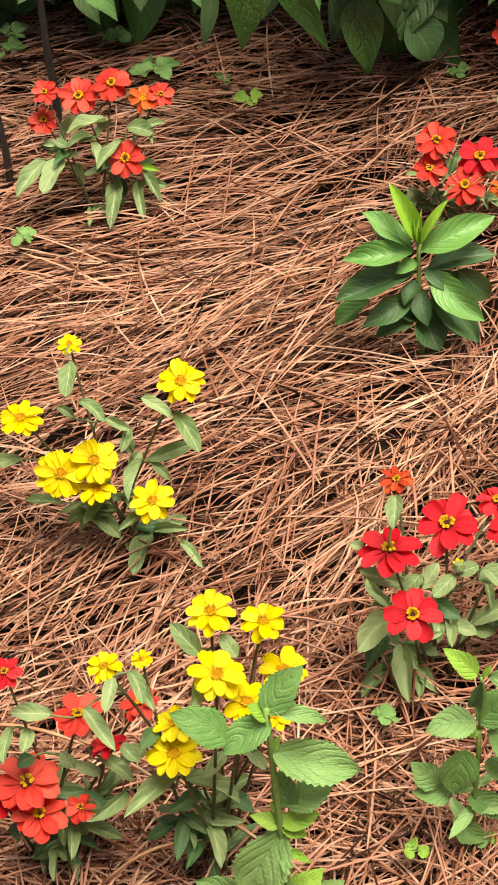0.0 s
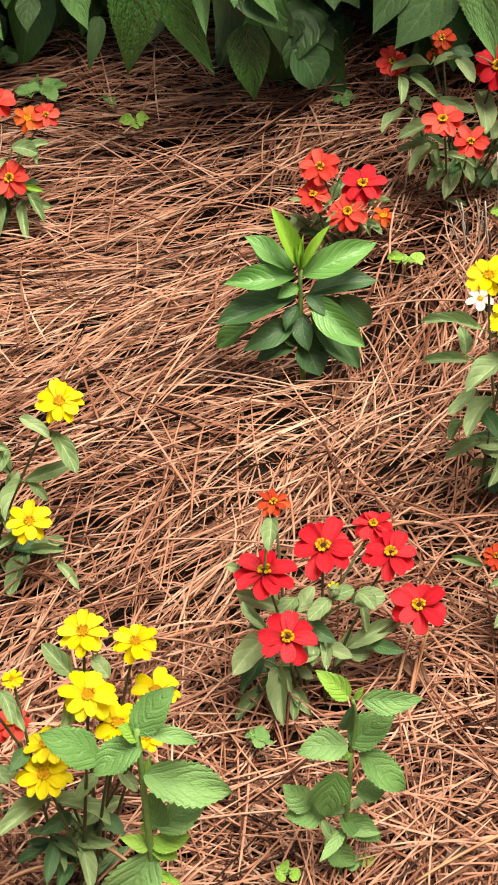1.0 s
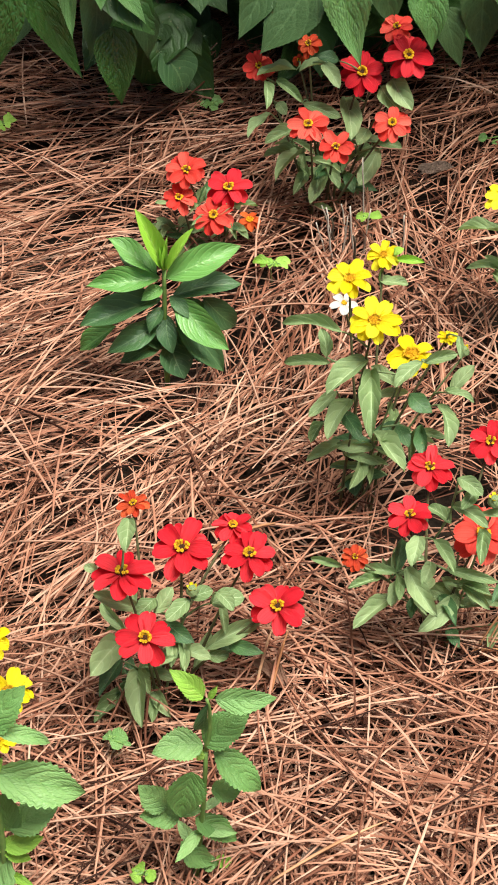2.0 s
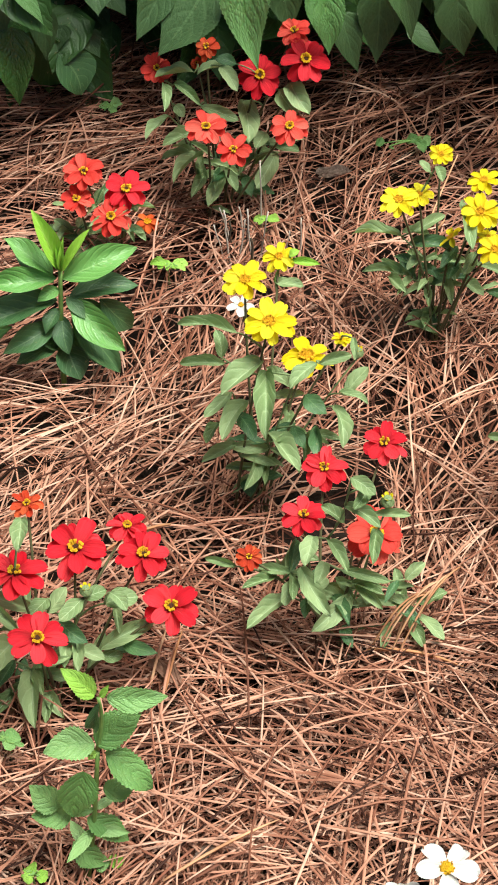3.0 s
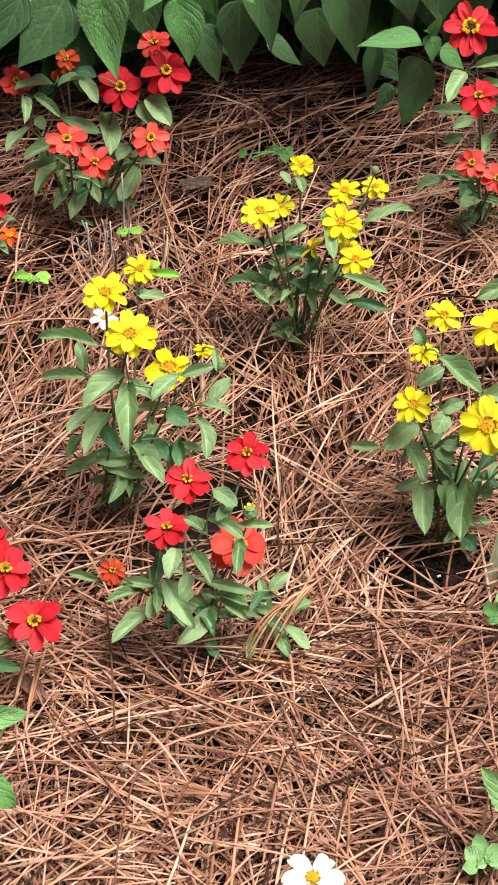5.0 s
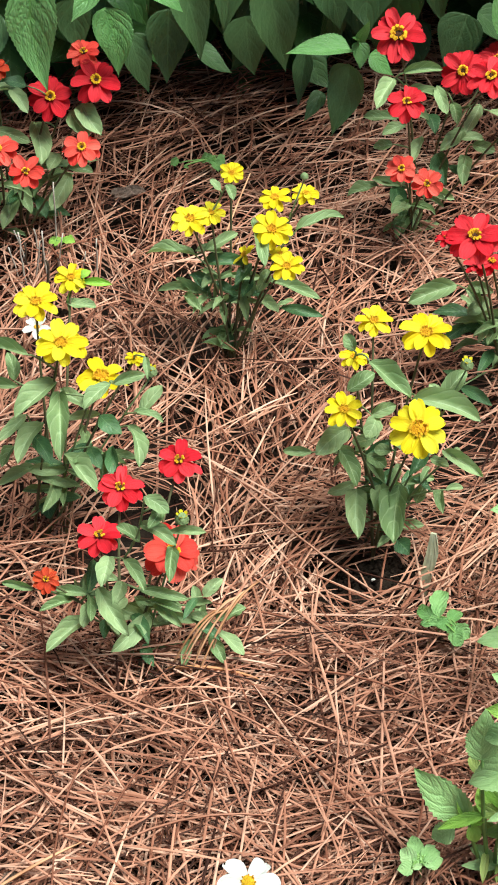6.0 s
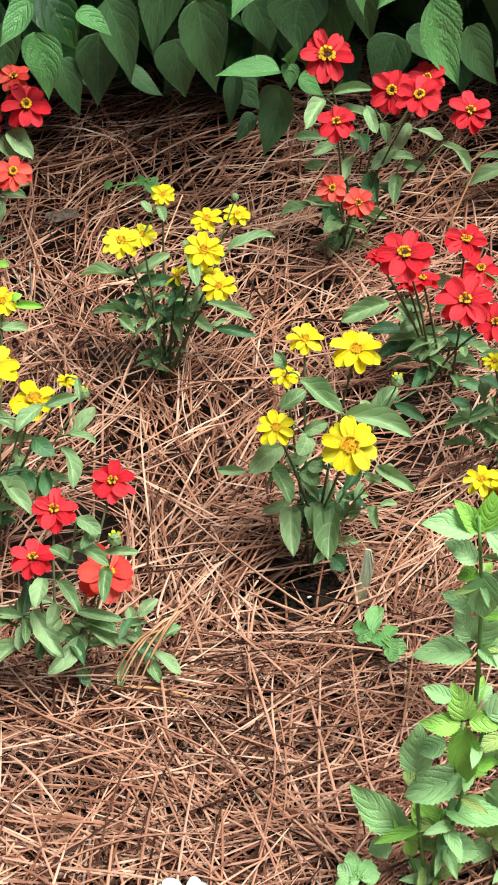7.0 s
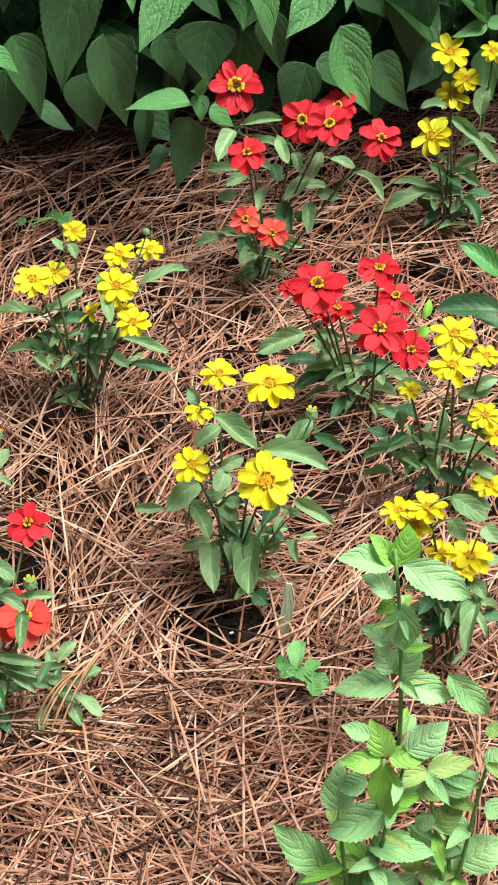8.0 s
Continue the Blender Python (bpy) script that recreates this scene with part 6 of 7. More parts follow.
seedling_j = plant("seedling", 0.781, 2.077, "small green seedling by a yellow zinnia", "seedling", "seedlings")
leaf(seedling_j, (0.763, 2.026, 0.028), (0.751, 2.039, 0.026), 0.016, "o")
leaf(seedling_j, (0.772, 2.032, 0.028), (0.784, 2.033, 0.026), 0.005, "o")
leaf(seedling_j, (0.766, 2.034, 0.028), (0.766, 2.026, 0.026), 0.004, "o")
leaf(seedling_j, (0.767, 2.025, 0.028), (0.779, 2.018, 0.026), 0.014, "o")
leaf(seedling_j, (0.765, 2.028, 0.028), (0.767, 2.023, 0.026), 0.003, "o")
leaf(seedling_j, (0.769, 2.030, 0.028), (0.761, 2.034, 0.026), 0.004, "o")
leaf(seedling_j, (0.763, 2.023, 0.028), (0.764, 2.001, 0.026), 0.014, "o")
leaf(seedling_j, (0.766, 2.014, 0.028), (0.757, 2.024, 0.026), 0.006, "o")
leaf(seedling_j, (0.753, 2.030, 0.028), (0.760, 2.026, 0.026), 0.004, "o")
leaf(seedling_j, (0.717, 2.030, 0.028), (0.707, 2.039, 0.026), 0.013, "o")
leaf(seedling_j, (0.720, 2.019, 0.028), (0.727, 2.017, 0.026), 0.003, "o")
leaf(seedling_j, (0.724, 2.023, 0.028), (0.721, 2.018, 0.026), 0.003, "o")

seedling_k = plant("seedling", -0.257, 2.510, "green seedlings by the hedge", "seedling", "seedlings")
leaf(seedling_k, (-0.247, 2.415, 0.052), (-0.257, 2.445, 0.050), 0.025, "o")
leaf(seedling_k, (-0.246, 2.426, 0.052), (-0.257, 2.433, 0.050), 0.006, "o")
leaf(seedling_k, (-0.254, 2.413, 0.052), (-0.257, 2.406, 0.050), 0.005, "o")
leaf(seedling_k, (-0.244, 2.417, 0.052), (-0.230, 2.443, 0.050), 0.025, "o")
leaf(seedling_k, (-0.252, 2.411, 0.052), (-0.262, 2.401, 0.050), 0.009, "o")
leaf(seedling_k, (-0.234, 2.418, 0.052), (-0.221, 2.419, 0.050), 0.007, "o")
leaf(seedling_k, (-0.248, 2.462, 0.052), (-0.258, 2.492, 0.050), 0.024, "o")
leaf(seedling_k, (-0.239, 2.448, 0.052), (-0.231, 2.450, 0.050), 0.005, "o")
leaf(seedling_k, (-0.236, 2.462, 0.052), (-0.243, 2.460, 0.050), 0.005, "o")
leaf(seedling_k, (-0.237, 2.458, 0.052), (-0.220, 2.488, 0.050), 0.024, "o")
leaf(seedling_k, (-0.240, 2.469, 0.052), (-0.235, 2.487, 0.050), 0.007, "o")
leaf(seedling_k, (-0.237, 2.455, 0.052), (-0.222, 2.446, 0.050), 0.009, "o")

seedling_l = plant("seedling", 0.052, 2.334, "small green seedling in the straw", "seedling", "seedlings")
leaf(seedling_l, (0.051, 2.280, 0.028), (0.041, 2.304, 0.026), 0.013, "o")
leaf(seedling_l, (0.057, 2.268, 0.028), (0.057, 2.283, 0.026), 0.004, "o")
leaf(seedling_l, (0.059, 2.281, 0.028), (0.051, 2.277, 0.026), 0.005, "o")
leaf(seedling_l, (0.052, 2.279, 0.028), (0.063, 2.297, 0.026), 0.013, "o")
leaf(seedling_l, (0.051, 2.279, 0.028), (0.053, 2.271, 0.026), 0.004, "o")
leaf(seedling_l, (0.061, 2.271, 0.028), (0.054, 2.270, 0.026), 0.004, "o")

seedling_m = plant("seedling", -0.094, 2.498, "green seedlings under the hedge", "seedling", "seedlings")
leaf(seedling_m, (-0.090, 2.401, 0.052), (-0.106, 2.419, 0.050), 0.023, "o")
leaf(seedling_m, (-0.089, 2.404, 0.052), (-0.079, 2.402, 0.050), 0.006, "o")
leaf(seedling_m, (-0.083, 2.406, 0.052), (-0.070, 2.410, 0.050), 0.007, "o")
leaf(seedling_m, (-0.087, 2.403, 0.052), (-0.070, 2.423, 0.050), 0.023, "o")
leaf(seedling_m, (-0.086, 2.395, 0.052), (-0.074, 2.386, 0.050), 0.008, "o")
leaf(seedling_m, (-0.094, 2.410, 0.052), (-0.098, 2.394, 0.050), 0.009, "o")
leaf(seedling_m, (-0.084, 2.396, 0.052), (-0.069, 2.388, 0.050), 0.020, "o")
leaf(seedling_m, (-0.081, 2.399, 0.052), (-0.068, 2.405, 0.050), 0.008, "o")
leaf(seedling_m, (-0.092, 2.399, 0.052), (-0.100, 2.398, 0.050), 0.005, "o")

seedling_n = plant("seedling", 0.617, 0.895, "small toothed green seedling in the straw", "seedling", "seedlings")
leaf(seedling_n, (0.606, 0.878, 0.028), (0.597, 0.897, 0.026), 0.016, "n")
leaf(seedling_n, (0.609, 0.876, 0.028), (0.621, 0.884, 0.026), 0.008, "n")
leaf(seedling_n, (0.602, 0.878, 0.028), (0.615, 0.886, 0.026), 0.008, "n")
leaf(seedling_n, (0.610, 0.881, 0.028), (0.632, 0.883, 0.026), 0.016, "n")
leaf(seedling_n, (0.612, 0.882, 0.028), (0.624, 0.885, 0.026), 0.006, "n")
leaf(seedling_n, (0.608, 0.882, 0.028), (0.613, 0.895, 0.026), 0.008, "n")
leaf(seedling_n, (0.609, 0.884, 0.028), (0.613, 0.907, 0.028), 0.015, "n")
leaf(seedling_n, (0.615, 0.886, 0.028), (0.630, 0.891, 0.026), 0.008, "n")
leaf(seedling_n, (0.611, 0.884, 0.028), (0.613, 0.896, 0.026), 0.007, "n")
leaf(seedling_n, (0.611, 0.875, 0.028), (0.632, 0.875, 0.026), 0.014, "n")
leaf(seedling_n, (0.611, 0.872, 0.028), (0.624, 0.875, 0.026), 0.007, "n")
leaf(seedling_n, (0.612, 0.876, 0.028), (0.617, 0.889, 0.026), 0.008, "n")
leaf(seedling_n, (0.601, 0.875, 0.028), (0.586, 0.876, 0.026), 0.014, "n")
leaf(seedling_n, (0.599, 0.873, 0.028), (0.611, 0.874, 0.026), 0.006, "n")
leaf(seedling_n, (0.602, 0.878, 0.028), (0.610, 0.884, 0.026), 0.005, "n")

# white flowers

white = plant("white_flower", 0.428, 0.867, "white open-faced flower at the front of the bed", "flower")
flower(white, (0.436, 0.865, 0.083), 0.065, "W", 3, 0, petals=5)
flower(white, (0.400, 0.874, 0.050), 0.035, "W", -19, 0)

fallen_white = plant("white_flower", 0.445, 1.716, "small white flower behind a yellow zinnia", "flower")
flower(fallen_white, (0.446, 1.716, 0.042), 0.037, "W", 14, 0)

# sticks, stakes and chips

def stick(name, a, b, r, material, label, category, group=""):
    """A thin, slightly crooked rod from the ground up."""
    root = new(name)
    root.location = a
    rng = random.Random(round(a[0] * 1e4))
    d = Vector(b) - Vector(a)
    side = d.orthogonal().normalized()
    pts = [d * (i / 6) + side * (rng.uniform(-1, 1) * r * (0.5 if r > 0.004 else 1.8) if 0 < i < 6 else 0) for i in range(7)]
    part("shaft", tube_mesh("shaft", pts, [r * (1.1 - 0.3 * i / 6) for i in range(7)], material, 7), material, root)
    tagged(root, label, category, group)

stick("iron_stake", (-0.189, 2.235, -0.020), (-0.168, 2.255, 0.273), 0.0060, IRON, "thin black iron stake leaning in the bed", "stake", "stakes")
stick("iron_stake", (-0.263, 2.155, -0.020), (-0.251, 2.175, 0.193), 0.0054, IRON, "thin black iron stake leaning in the bed", "stake", "stakes")
stick("dry_stalk", (0.516, 1.901, -0.020), (0.513, 1.902, 0.116), 0.0011, GREY_STALK, "grey dried stalk standing in the straw", "stalk", "dry stalks")
stick("dry_stalk", (0.495, 1.906, -0.020), (0.487, 1.908, 0.045), 0.0011, GREY_STALK, "grey dried stalk standing in the straw", "stalk", "dry stalks")
stick("dry_stalk", (0.467, 1.863, -0.020), (0.458, 1.866, 0.074), 0.0013, GREY_STALK, "grey dried stalk standing in the straw", "stalk", "dry stalks")
stick("dry_stalk", (0.494, 1.857, -0.020), (0.487, 1.859, 0.076), 0.0013, GREY_STALK, "grey dried stalk standing in the straw", "stalk", "dry stalks")
stick("dry_stalk", (0.555, 1.855, -0.020), (0.556, 1.855, 0.054), 0.0011, GREY_STALK, "grey dried stalk standing in the straw", "stalk", "dry stalks")
stick("dry_stalk", (0.479, 1.897, -0.020), (0.460, 1.902, 0.052), 0.0010, GREY_STALK, "grey dried stalk standing in the straw", "stalk", "dry stalks")
stick("dry_stalk", (0.504, 1.867, -0.020), (0.515, 1.864, 0.064), 0.0010, GREY_STALK, "grey dried stalk standing in the straw", "stalk", "dry stalks")
stick("dry_stalk", (0.476, 1.861, -0.020), (0.484, 1.859, 0.061), 0.0010, GREY_STALK, "grey dried stalk standing in the straw", "stalk", "dry stalks")
stick("dry_stalk", (0.539, 1.871, -0.020), (0.545, 1.870, 0.025), 0.0010, GREY_STALK, "grey dried stalk standing in the straw", "stalk", "dry stalks")
stick("dry_stalk", (0.463, 1.877, -0.020), (0.448, 1.880, 0.043), 0.0010, GREY_STALK, "grey dried stalk standing in the straw", "stalk", "dry stalks")
stick("dry_stalk", (0.490, 1.843, -0.030), (0.488, 1.844, 0.041), 0.0019, WOOD, "brown broken stalk standing in the straw", "stalk", "dry stalks")
stick("dry_stalk", (0.472, 1.878, -0.030), (0.468, 1.879, 0.047), 0.0015, WOOD, "brown broken stalk standing in the straw", "stalk", "dry stalks")
stick("dry_stalk", (0.484, 1.866, -0.030), (0.489, 1.865, 0.046), 0.0012, WOOD, "brown broken stalk standing in the straw", "stalk", "dry stalks")

# the hedge along the back: each shrub with its leaning stems and large hanging leaves

def shrub(x, y, label, seed):
    """A leafy shrub: woody stems, inner foliage with shade in its colour and, added after, the large leaves in front.
    """
    p = plant("hedge_shrub", x, y, label, "shrub", "hedge shrubs")
    rng = random.Random(seed)
    for k in range(7):
        a = p.location + Vector((rng.uniform(-0.12, 0.12), rng.uniform(-0.05, 0.15), 0))
        b = a + Vector((rng.uniform(-0.2, 0.2), rng.uniform(-0.2, 0.2), rng.uniform(0.5, 0.9)))
        twig(p, a, b, rng.uniform(0.004, 0.007), WOOD, 0.1)
    place = leaf_shape(0.5, 0.95, 0.3, 0.3, 0.03, 0, seed)
    vs, fs, uvs = [], [], []
    for k in range(1000):
        # leaves above 0.5 m are out of view, added to shade the straw
        c = Vector((rng.uniform(-0.28, 0.28), rng.uniform(-0.30, 0.30), rng.uniform(0.05, 1.4)))
        c.y += 0.02 + max(0, 0.30 - c.z) * 0.7 + (min(0.16, max(0, c.z - 0.25) * 0.5) if c.z < 0.5 else -0.03)
        out = Vector((rng.uniform(-0.7, 0.7), rng.uniform(-1.0, 0.1), rng.uniform(-1.3, 0.1))).normalized()
        size = rng.uniform(0.07, 0.13)
        m = along(c, c + out * size, size * rng.uniform(0.5, 0.68), Vector((rng.uniform(-0.4, 0.4), -0.6, 0.8)), rng.uniform(-0.5, 0.5))
        o = len(vs)
        for i in range(6):
            for j in range(3):
                u, v = j - 1, i / 5
                vs.append(m @ Vector(place(u, v)))
                uvs.append((u * 0.5, v))
        for i in range(5):
            for j in range(2):
                f = o + i * 3 + j
                fs.append((f, f + 1, f + 4, f + 3))
    me = bpy.data.meshes.new("inner_foliage")
    me.from_pydata(vs, [], fs)
    lay = me.uv_layers.new(name="UVMap")
    for lp in me.loops:
        lay.data[lp.index].uv = uvs[lp.vertex_index]
    smooth(me)
    tagged(part("inner_foliage", me, HEDGE_BACK_SHADED, p, "dark green leaves in the shade"), kind="stuff")
    return p



hedge_a = shrub(-0.300, 2.680, "dense green shrub with large leaves at the back", 301)
leaf(hedge_a, (-0.106, 2.160, 0.282), (-0.073, 2.140, 0.230), 0.032, "b", False)
leaf(hedge_a, (-0.117, 2.200, 0.253), (-0.097, 2.180, 0.206), 0.029, "h", False)
leaf(hedge_a, (-0.166, 2.180, 0.307), (-0.196, 2.160, 0.267), 0.043, "h", False)
leaf(hedge_a, (0.027, 2.160, 0.304), (0.035, 2.140, 0.229), 0.043, "b", False)
leaf(hedge_a, (0.054, 2.200, 0.212), (0.027, 2.180, 0.143), 0.024, "h", False)
leaf(hedge_a, (-0.032, 2.220, 0.242), (-0.043, 2.200, 0.202), 0.033, "h", False)

hedge_b = shrub(0.120, 2.620, "dense green shrub with large hanging leaves", 302)
leaf(hedge_b, (0.094, 2.140, 0.312), (0.077, 2.120, 0.162), 0.067, "g", False)
leaf(hedge_b, (0.141, 2.200, 0.224), (0.094, 2.180, 0.158), 0.044, "h", False)
leaf(hedge_b, (0.138, 2.160, 0.271), (0.192, 2.140, 0.134), 0.047, "g", False)
leaf(hedge_b, (0.187, 2.130, 0.296), (0.184, 2.110, 0.213), 0.027, "b", False)
leaf(hedge_b, (0.225, 2.170, 0.245), (0.205, 2.150, 0.152), 0.044, "h", False)
leaf(hedge_b, (0.240, 2.150, 0.200), (0.239, 2.130, 0.090), 0.055, "g", False)
leaf(hedge_b, (0.283, 2.180, 0.206), (0.282, 2.160, 0.136), 0.041, "h", False)
leaf(hedge_b, (0.242, 2.130, 0.272), (0.278, 2.110, 0.220), 0.030, "b", False)
leaf(hedge_b, (0.223, 2.130, 0.267), (0.222, 2.110, 0.246), 0.016, "b", False)
leaf(hedge_b, (0.303, 2.200, 0.121), (0.332, 2.180, 0.065), 0.064, "d", False)
leaf(hedge_b, (0.315, 2.220, 0.152), (0.303, 2.200, 0.124), 0.032, "h", False)
leaf(hedge_b, (0.346, 2.220, 0.139), (0.361, 2.200, 0.107), 0.032, "h", False)
leaf(hedge_b, (0.362, 2.200, 0.224), (0.395, 2.180, 0.178), 0.047, "h", False)

hedge_c = shrub(0.500, 2.420, "dense green shrub with bright young leaves", 303)
leaf(hedge_c, (0.421, 2.020, 0.313), (0.378, 2.000, 0.247), 0.044, "h", False)
leaf(hedge_c, (0.469, 2.000, 0.314), (0.399, 1.980, 0.235), 0.077, "h", False)
leaf(hedge_c, (0.506, 1.965, 0.362), (0.520, 1.945, 0.222), 0.061, "b", False)
leaf(hedge_c, (0.350, 2.060, 0.307), (0.339, 2.040, 0.265), 0.049, "h", False)
leaf(hedge_c, (0.580, 2.060, 0.279), (0.585, 2.040, 0.209), 0.050, "h", False)
leaf(hedge_c, (0.600, 1.965, 0.315), (0.610, 1.945, 0.228), 0.048, "b", False)
leaf(hedge_c, (0.639, 2.000, 0.253), (0.661, 1.980, 0.175), 0.042, "h", False)
leaf(hedge_c, (0.593, 1.960, 0.362), (0.549, 1.940, 0.314), 0.035, "b", False)

hedge_d = shrub(0.780, 2.380, "dense green shrub with large hanging leaves", 304)
leaf(hedge_d, (0.690, 2.000, 0.282), (0.683, 1.980, 0.186), 0.055, "h", False)
leaf(hedge_d, (0.694, 1.980, 0.339), (0.723, 1.960, 0.225), 0.060, "h", False)
leaf(hedge_d, (0.742, 2.040, 0.200), (0.786, 2.020, 0.162), 0.034, "h", False)
leaf(hedge_d, (0.647, 1.940, 0.351), (0.686, 1.920, 0.320), 0.028, "b", False)
leaf(hedge_d, (0.775, 1.955, 0.439), (0.742, 1.935, 0.274), 0.078, "h", False)
leaf(hedge_d, (0.815, 1.985, 0.319), (0.840, 1.965, 0.188), 0.065, "h", False)
leaf(hedge_d, (0.807, 2.040, 0.234), (0.816, 2.020, 0.154), 0.058, "h", False)
leaf(hedge_d, (0.836, 1.950, 0.410), (0.835, 1.930, 0.370), 0.019, "b", False)
leaf(hedge_d, (0.917, 1.955, 0.402), (0.844, 1.935, 0.310), 0.063, "b", False)
leaf(hedge_d, (0.912, 2.040, 0.274), (0.933, 2.020, 0.206), 0.059, "h", False)
leaf(hedge_d, (0.915, 1.940, 0.227), (0.817, 1.920, 0.245), 0.042, "b", False)
leaf(hedge_d, (0.924, 1.930, 0.242), (0.919, 1.910, 0.213), 0.023, "b", False)
leaf(hedge_d, (0.921, 1.930, 0.243), (0.927, 1.910, 0.285), 0.014, "b", False)
leaf(hedge_d, (0.922, 1.930, 0.241), (0.904, 1.910, 0.262), 0.007, "b", False)
leaf(hedge_d, (0.944, 1.940, 0.216), (0.971, 1.920, 0.191), 0.030, "b", False)
leaf(hedge_d, (0.919, 1.945, 0.201), (0.893, 1.925, 0.107), 0.052, "h", False)
leaf(hedge_d, (0.870, 1.980, 0.206), (0.857, 1.960, 0.138), 0.026, "h", False)
leaf(hedge_d, (0.893, 1.970, 0.149), (0.862, 1.950, 0.119), 0.023, "h", False)
leaf(hedge_d, (0.879, 1.990, 0.194), (0.904, 1.970, 0.152), 0.039, "h", False)

hedge_e = shrub(1.120, 2.340, "dense green shrub with broad heart-shaped leaves", 305)
leaf(hedge_e, (0.964, 1.990, 0.309), (0.954, 1.970, 0.229), 0.078, "h", False)
leaf(hedge_e, (0.950, 2.020, 0.350), (0.981, 2.000, 0.302), 0.032, "h", False)
leaf(hedge_e, (0.997, 1.960, 0.407), (1.028, 1.940, 0.284), 0.051, "b", False)
leaf(hedge_e, (1.068, 2.040, 0.281), (1.080, 2.020, 0.196), 0.045, "h", False)
leaf(hedge_e, (1.104, 1.955, 0.374), (1.042, 1.935, 0.298), 0.056, "b", False)
leaf(hedge_e, (1.101, 1.990, 0.224), (1.069, 1.970, 0.146), 0.061, "h", False)
leaf(hedge_e, (1.120, 2.000, 0.219), (1.172, 1.980, 0.169), 0.047, "h", False)
leaf(hedge_e, (1.123, 1.945, 0.298), (1.169, 1.925, 0.171), 0.067, "b", False)
leaf(hedge_e, (1.198, 1.975, 0.230), (1.245, 1.955, 0.143), 0.051, "h", False)
leaf(hedge_e, (1.138, 1.950, 0.355), (1.124, 1.930, 0.323), 0.014, "b", False)
leaf(hedge_e, (1.192, 2.030, 0.316), (1.226, 2.010, 0.260), 0.050, "h", False)
leaf(hedge_e, (1.264, 2.010, 0.339), (1.262, 1.990, 0.187), 0.081, "h", False)
leaf(hedge_e, (1.301, 1.980, 0.233), (1.239, 1.960, 0.169), 0.052, "h", False)

hedge_f = shrub(1.500, 2.280, "dense green shrub with broad heart-shaped leaves", 306)
leaf(hedge_f, (1.325, 1.930, 0.280), (1.269, 1.910, 0.340), 0.035, "b", False)
leaf(hedge_f, (1.333, 1.930, 0.275), (1.270, 1.910, 0.276), 0.021, "b", False)
leaf(hedge_f, (1.336, 1.930, 0.277), (1.361, 1.910, 0.274), 0.021, "b", False)
leaf(hedge_f, (1.336, 1.940, 0.275), (1.321, 1.920, 0.333), 0.023, "b", False)
leaf(hedge_f, (1.346, 1.940, 0.232), (1.354, 1.920, 0.160), 0.040, "b", False)
leaf(hedge_f, (1.406, 1.980, 0.222), (1.428, 1.960, 0.122), 0.055, "h", False)
leaf(hedge_f, (1.348, 2.030, 0.152), (1.366, 2.010, 0.087), 0.044, "h", False)
leaf(hedge_f, (1.450, 1.990, 0.287), (1.438, 1.970, 0.178), 0.070, "h", False)
leaf(hedge_f, (1.506, 1.990, 0.218), (1.497, 1.970, 0.094), 0.064, "h", False)

hedge_g = shrub(1.900, 2.220, "dense green shrub at the end of the hedge", 307)
leaf(hedge_g, (1.403, 2.000, 0.281), (1.418, 1.980, 0.167), 0.064, "h", False)

# long needles that lean over the plants

def arching_needle(a, b, lift, wide=0.0014):
    """A long bent needle from a to b, both in the world."""
    pts = bow(a, b, lift, 9)
    part("needle", tube_mesh("needle", pts, [wide * f for f in (0.8, 1, 1, 1, 1, 1, 0.9, 0.7, 0.4)], PALE_NEEDLE, 4), PALE_NEEDLE, STRAW)


arching_needle((0.541, 1.208, 0.065), (0.465, 1.175, 0.004), 0.05, 0.0013)
arching_needle((0.534, 1.210, 0.061), (0.482, 1.181, 0.004), 0.05, 0.0013)
arching_needle((0.546, 1.211, 0.068), (0.493, 1.171, 0.004), 0.05, 0.0013)
arching_needle((0.538, 1.205, 0.061), (0.472, 1.165, 0.004), 0.05, 0.0013)
arching_needle((0.524, 1.201, 0.058), (0.458, 1.182, 0.004), 0.05, 0.0013)
arching_needle((0.523, 1.198, 0.058), (0.465, 1.180, 0.004), 0.05, 0.0013)
arching_needle((0.562, 1.217, 0.071), (0.478, 1.161, 0.004), 0.05, 0.0013)
arching_needle((0.762, 1.867, 0.110), (0.639, 1.708, 0.000), 0.02, 0.0013)
arching_needle((0.719, 1.777, 0.080), (0.665, 1.748, 0.000), 0.02, 0.0015)
arching_needle((-0.295, 1.170, 0.070), (-0.200, 1.110, 0.090), 0.02, 0.0020)
arching_needle((-0.205, 1.117, 0.090), (-0.123, 1.060, 0.060), 0.02, 0.0017)
arching_needle((-0.179, 1.136, 0.050), (-0.058, 1.027, 0.020), 0.03, 0.0017)
arching_needle((-0.099, 1.047, 0.050), (-0.008, 0.969, 0.010), 0.02, 0.0017)
arching_needle((-0.203, 1.002, 0.020), (-0.088, 1.006, 0.050), 0.05, 0.0017)
arching_needle((1.236, 1.890, 0.100), (1.083, 1.881, 0.000), 0.02, 0.0017)
arching_needle((1.209, 1.905, 0.060), (1.126, 1.825, 0.000), 0.02, 0.0015)
arching_needle((0.294, 1.392, 0.020), (0.174, 1.346, 0.000), 0.04, 0.0017)
arching_needle((0.456, 1.181, 0.010), (0.548, 1.145, 0.000), 0.02, 0.0017)
arching_needle((0.199, 0.949, 0.020), (0.317, 0.991, 0.020), 0.012, 0.0017)
arching_needle((0.244, 1.166, 0.020), (0.274, 1.230, 0.030), 0.01, 0.0017)
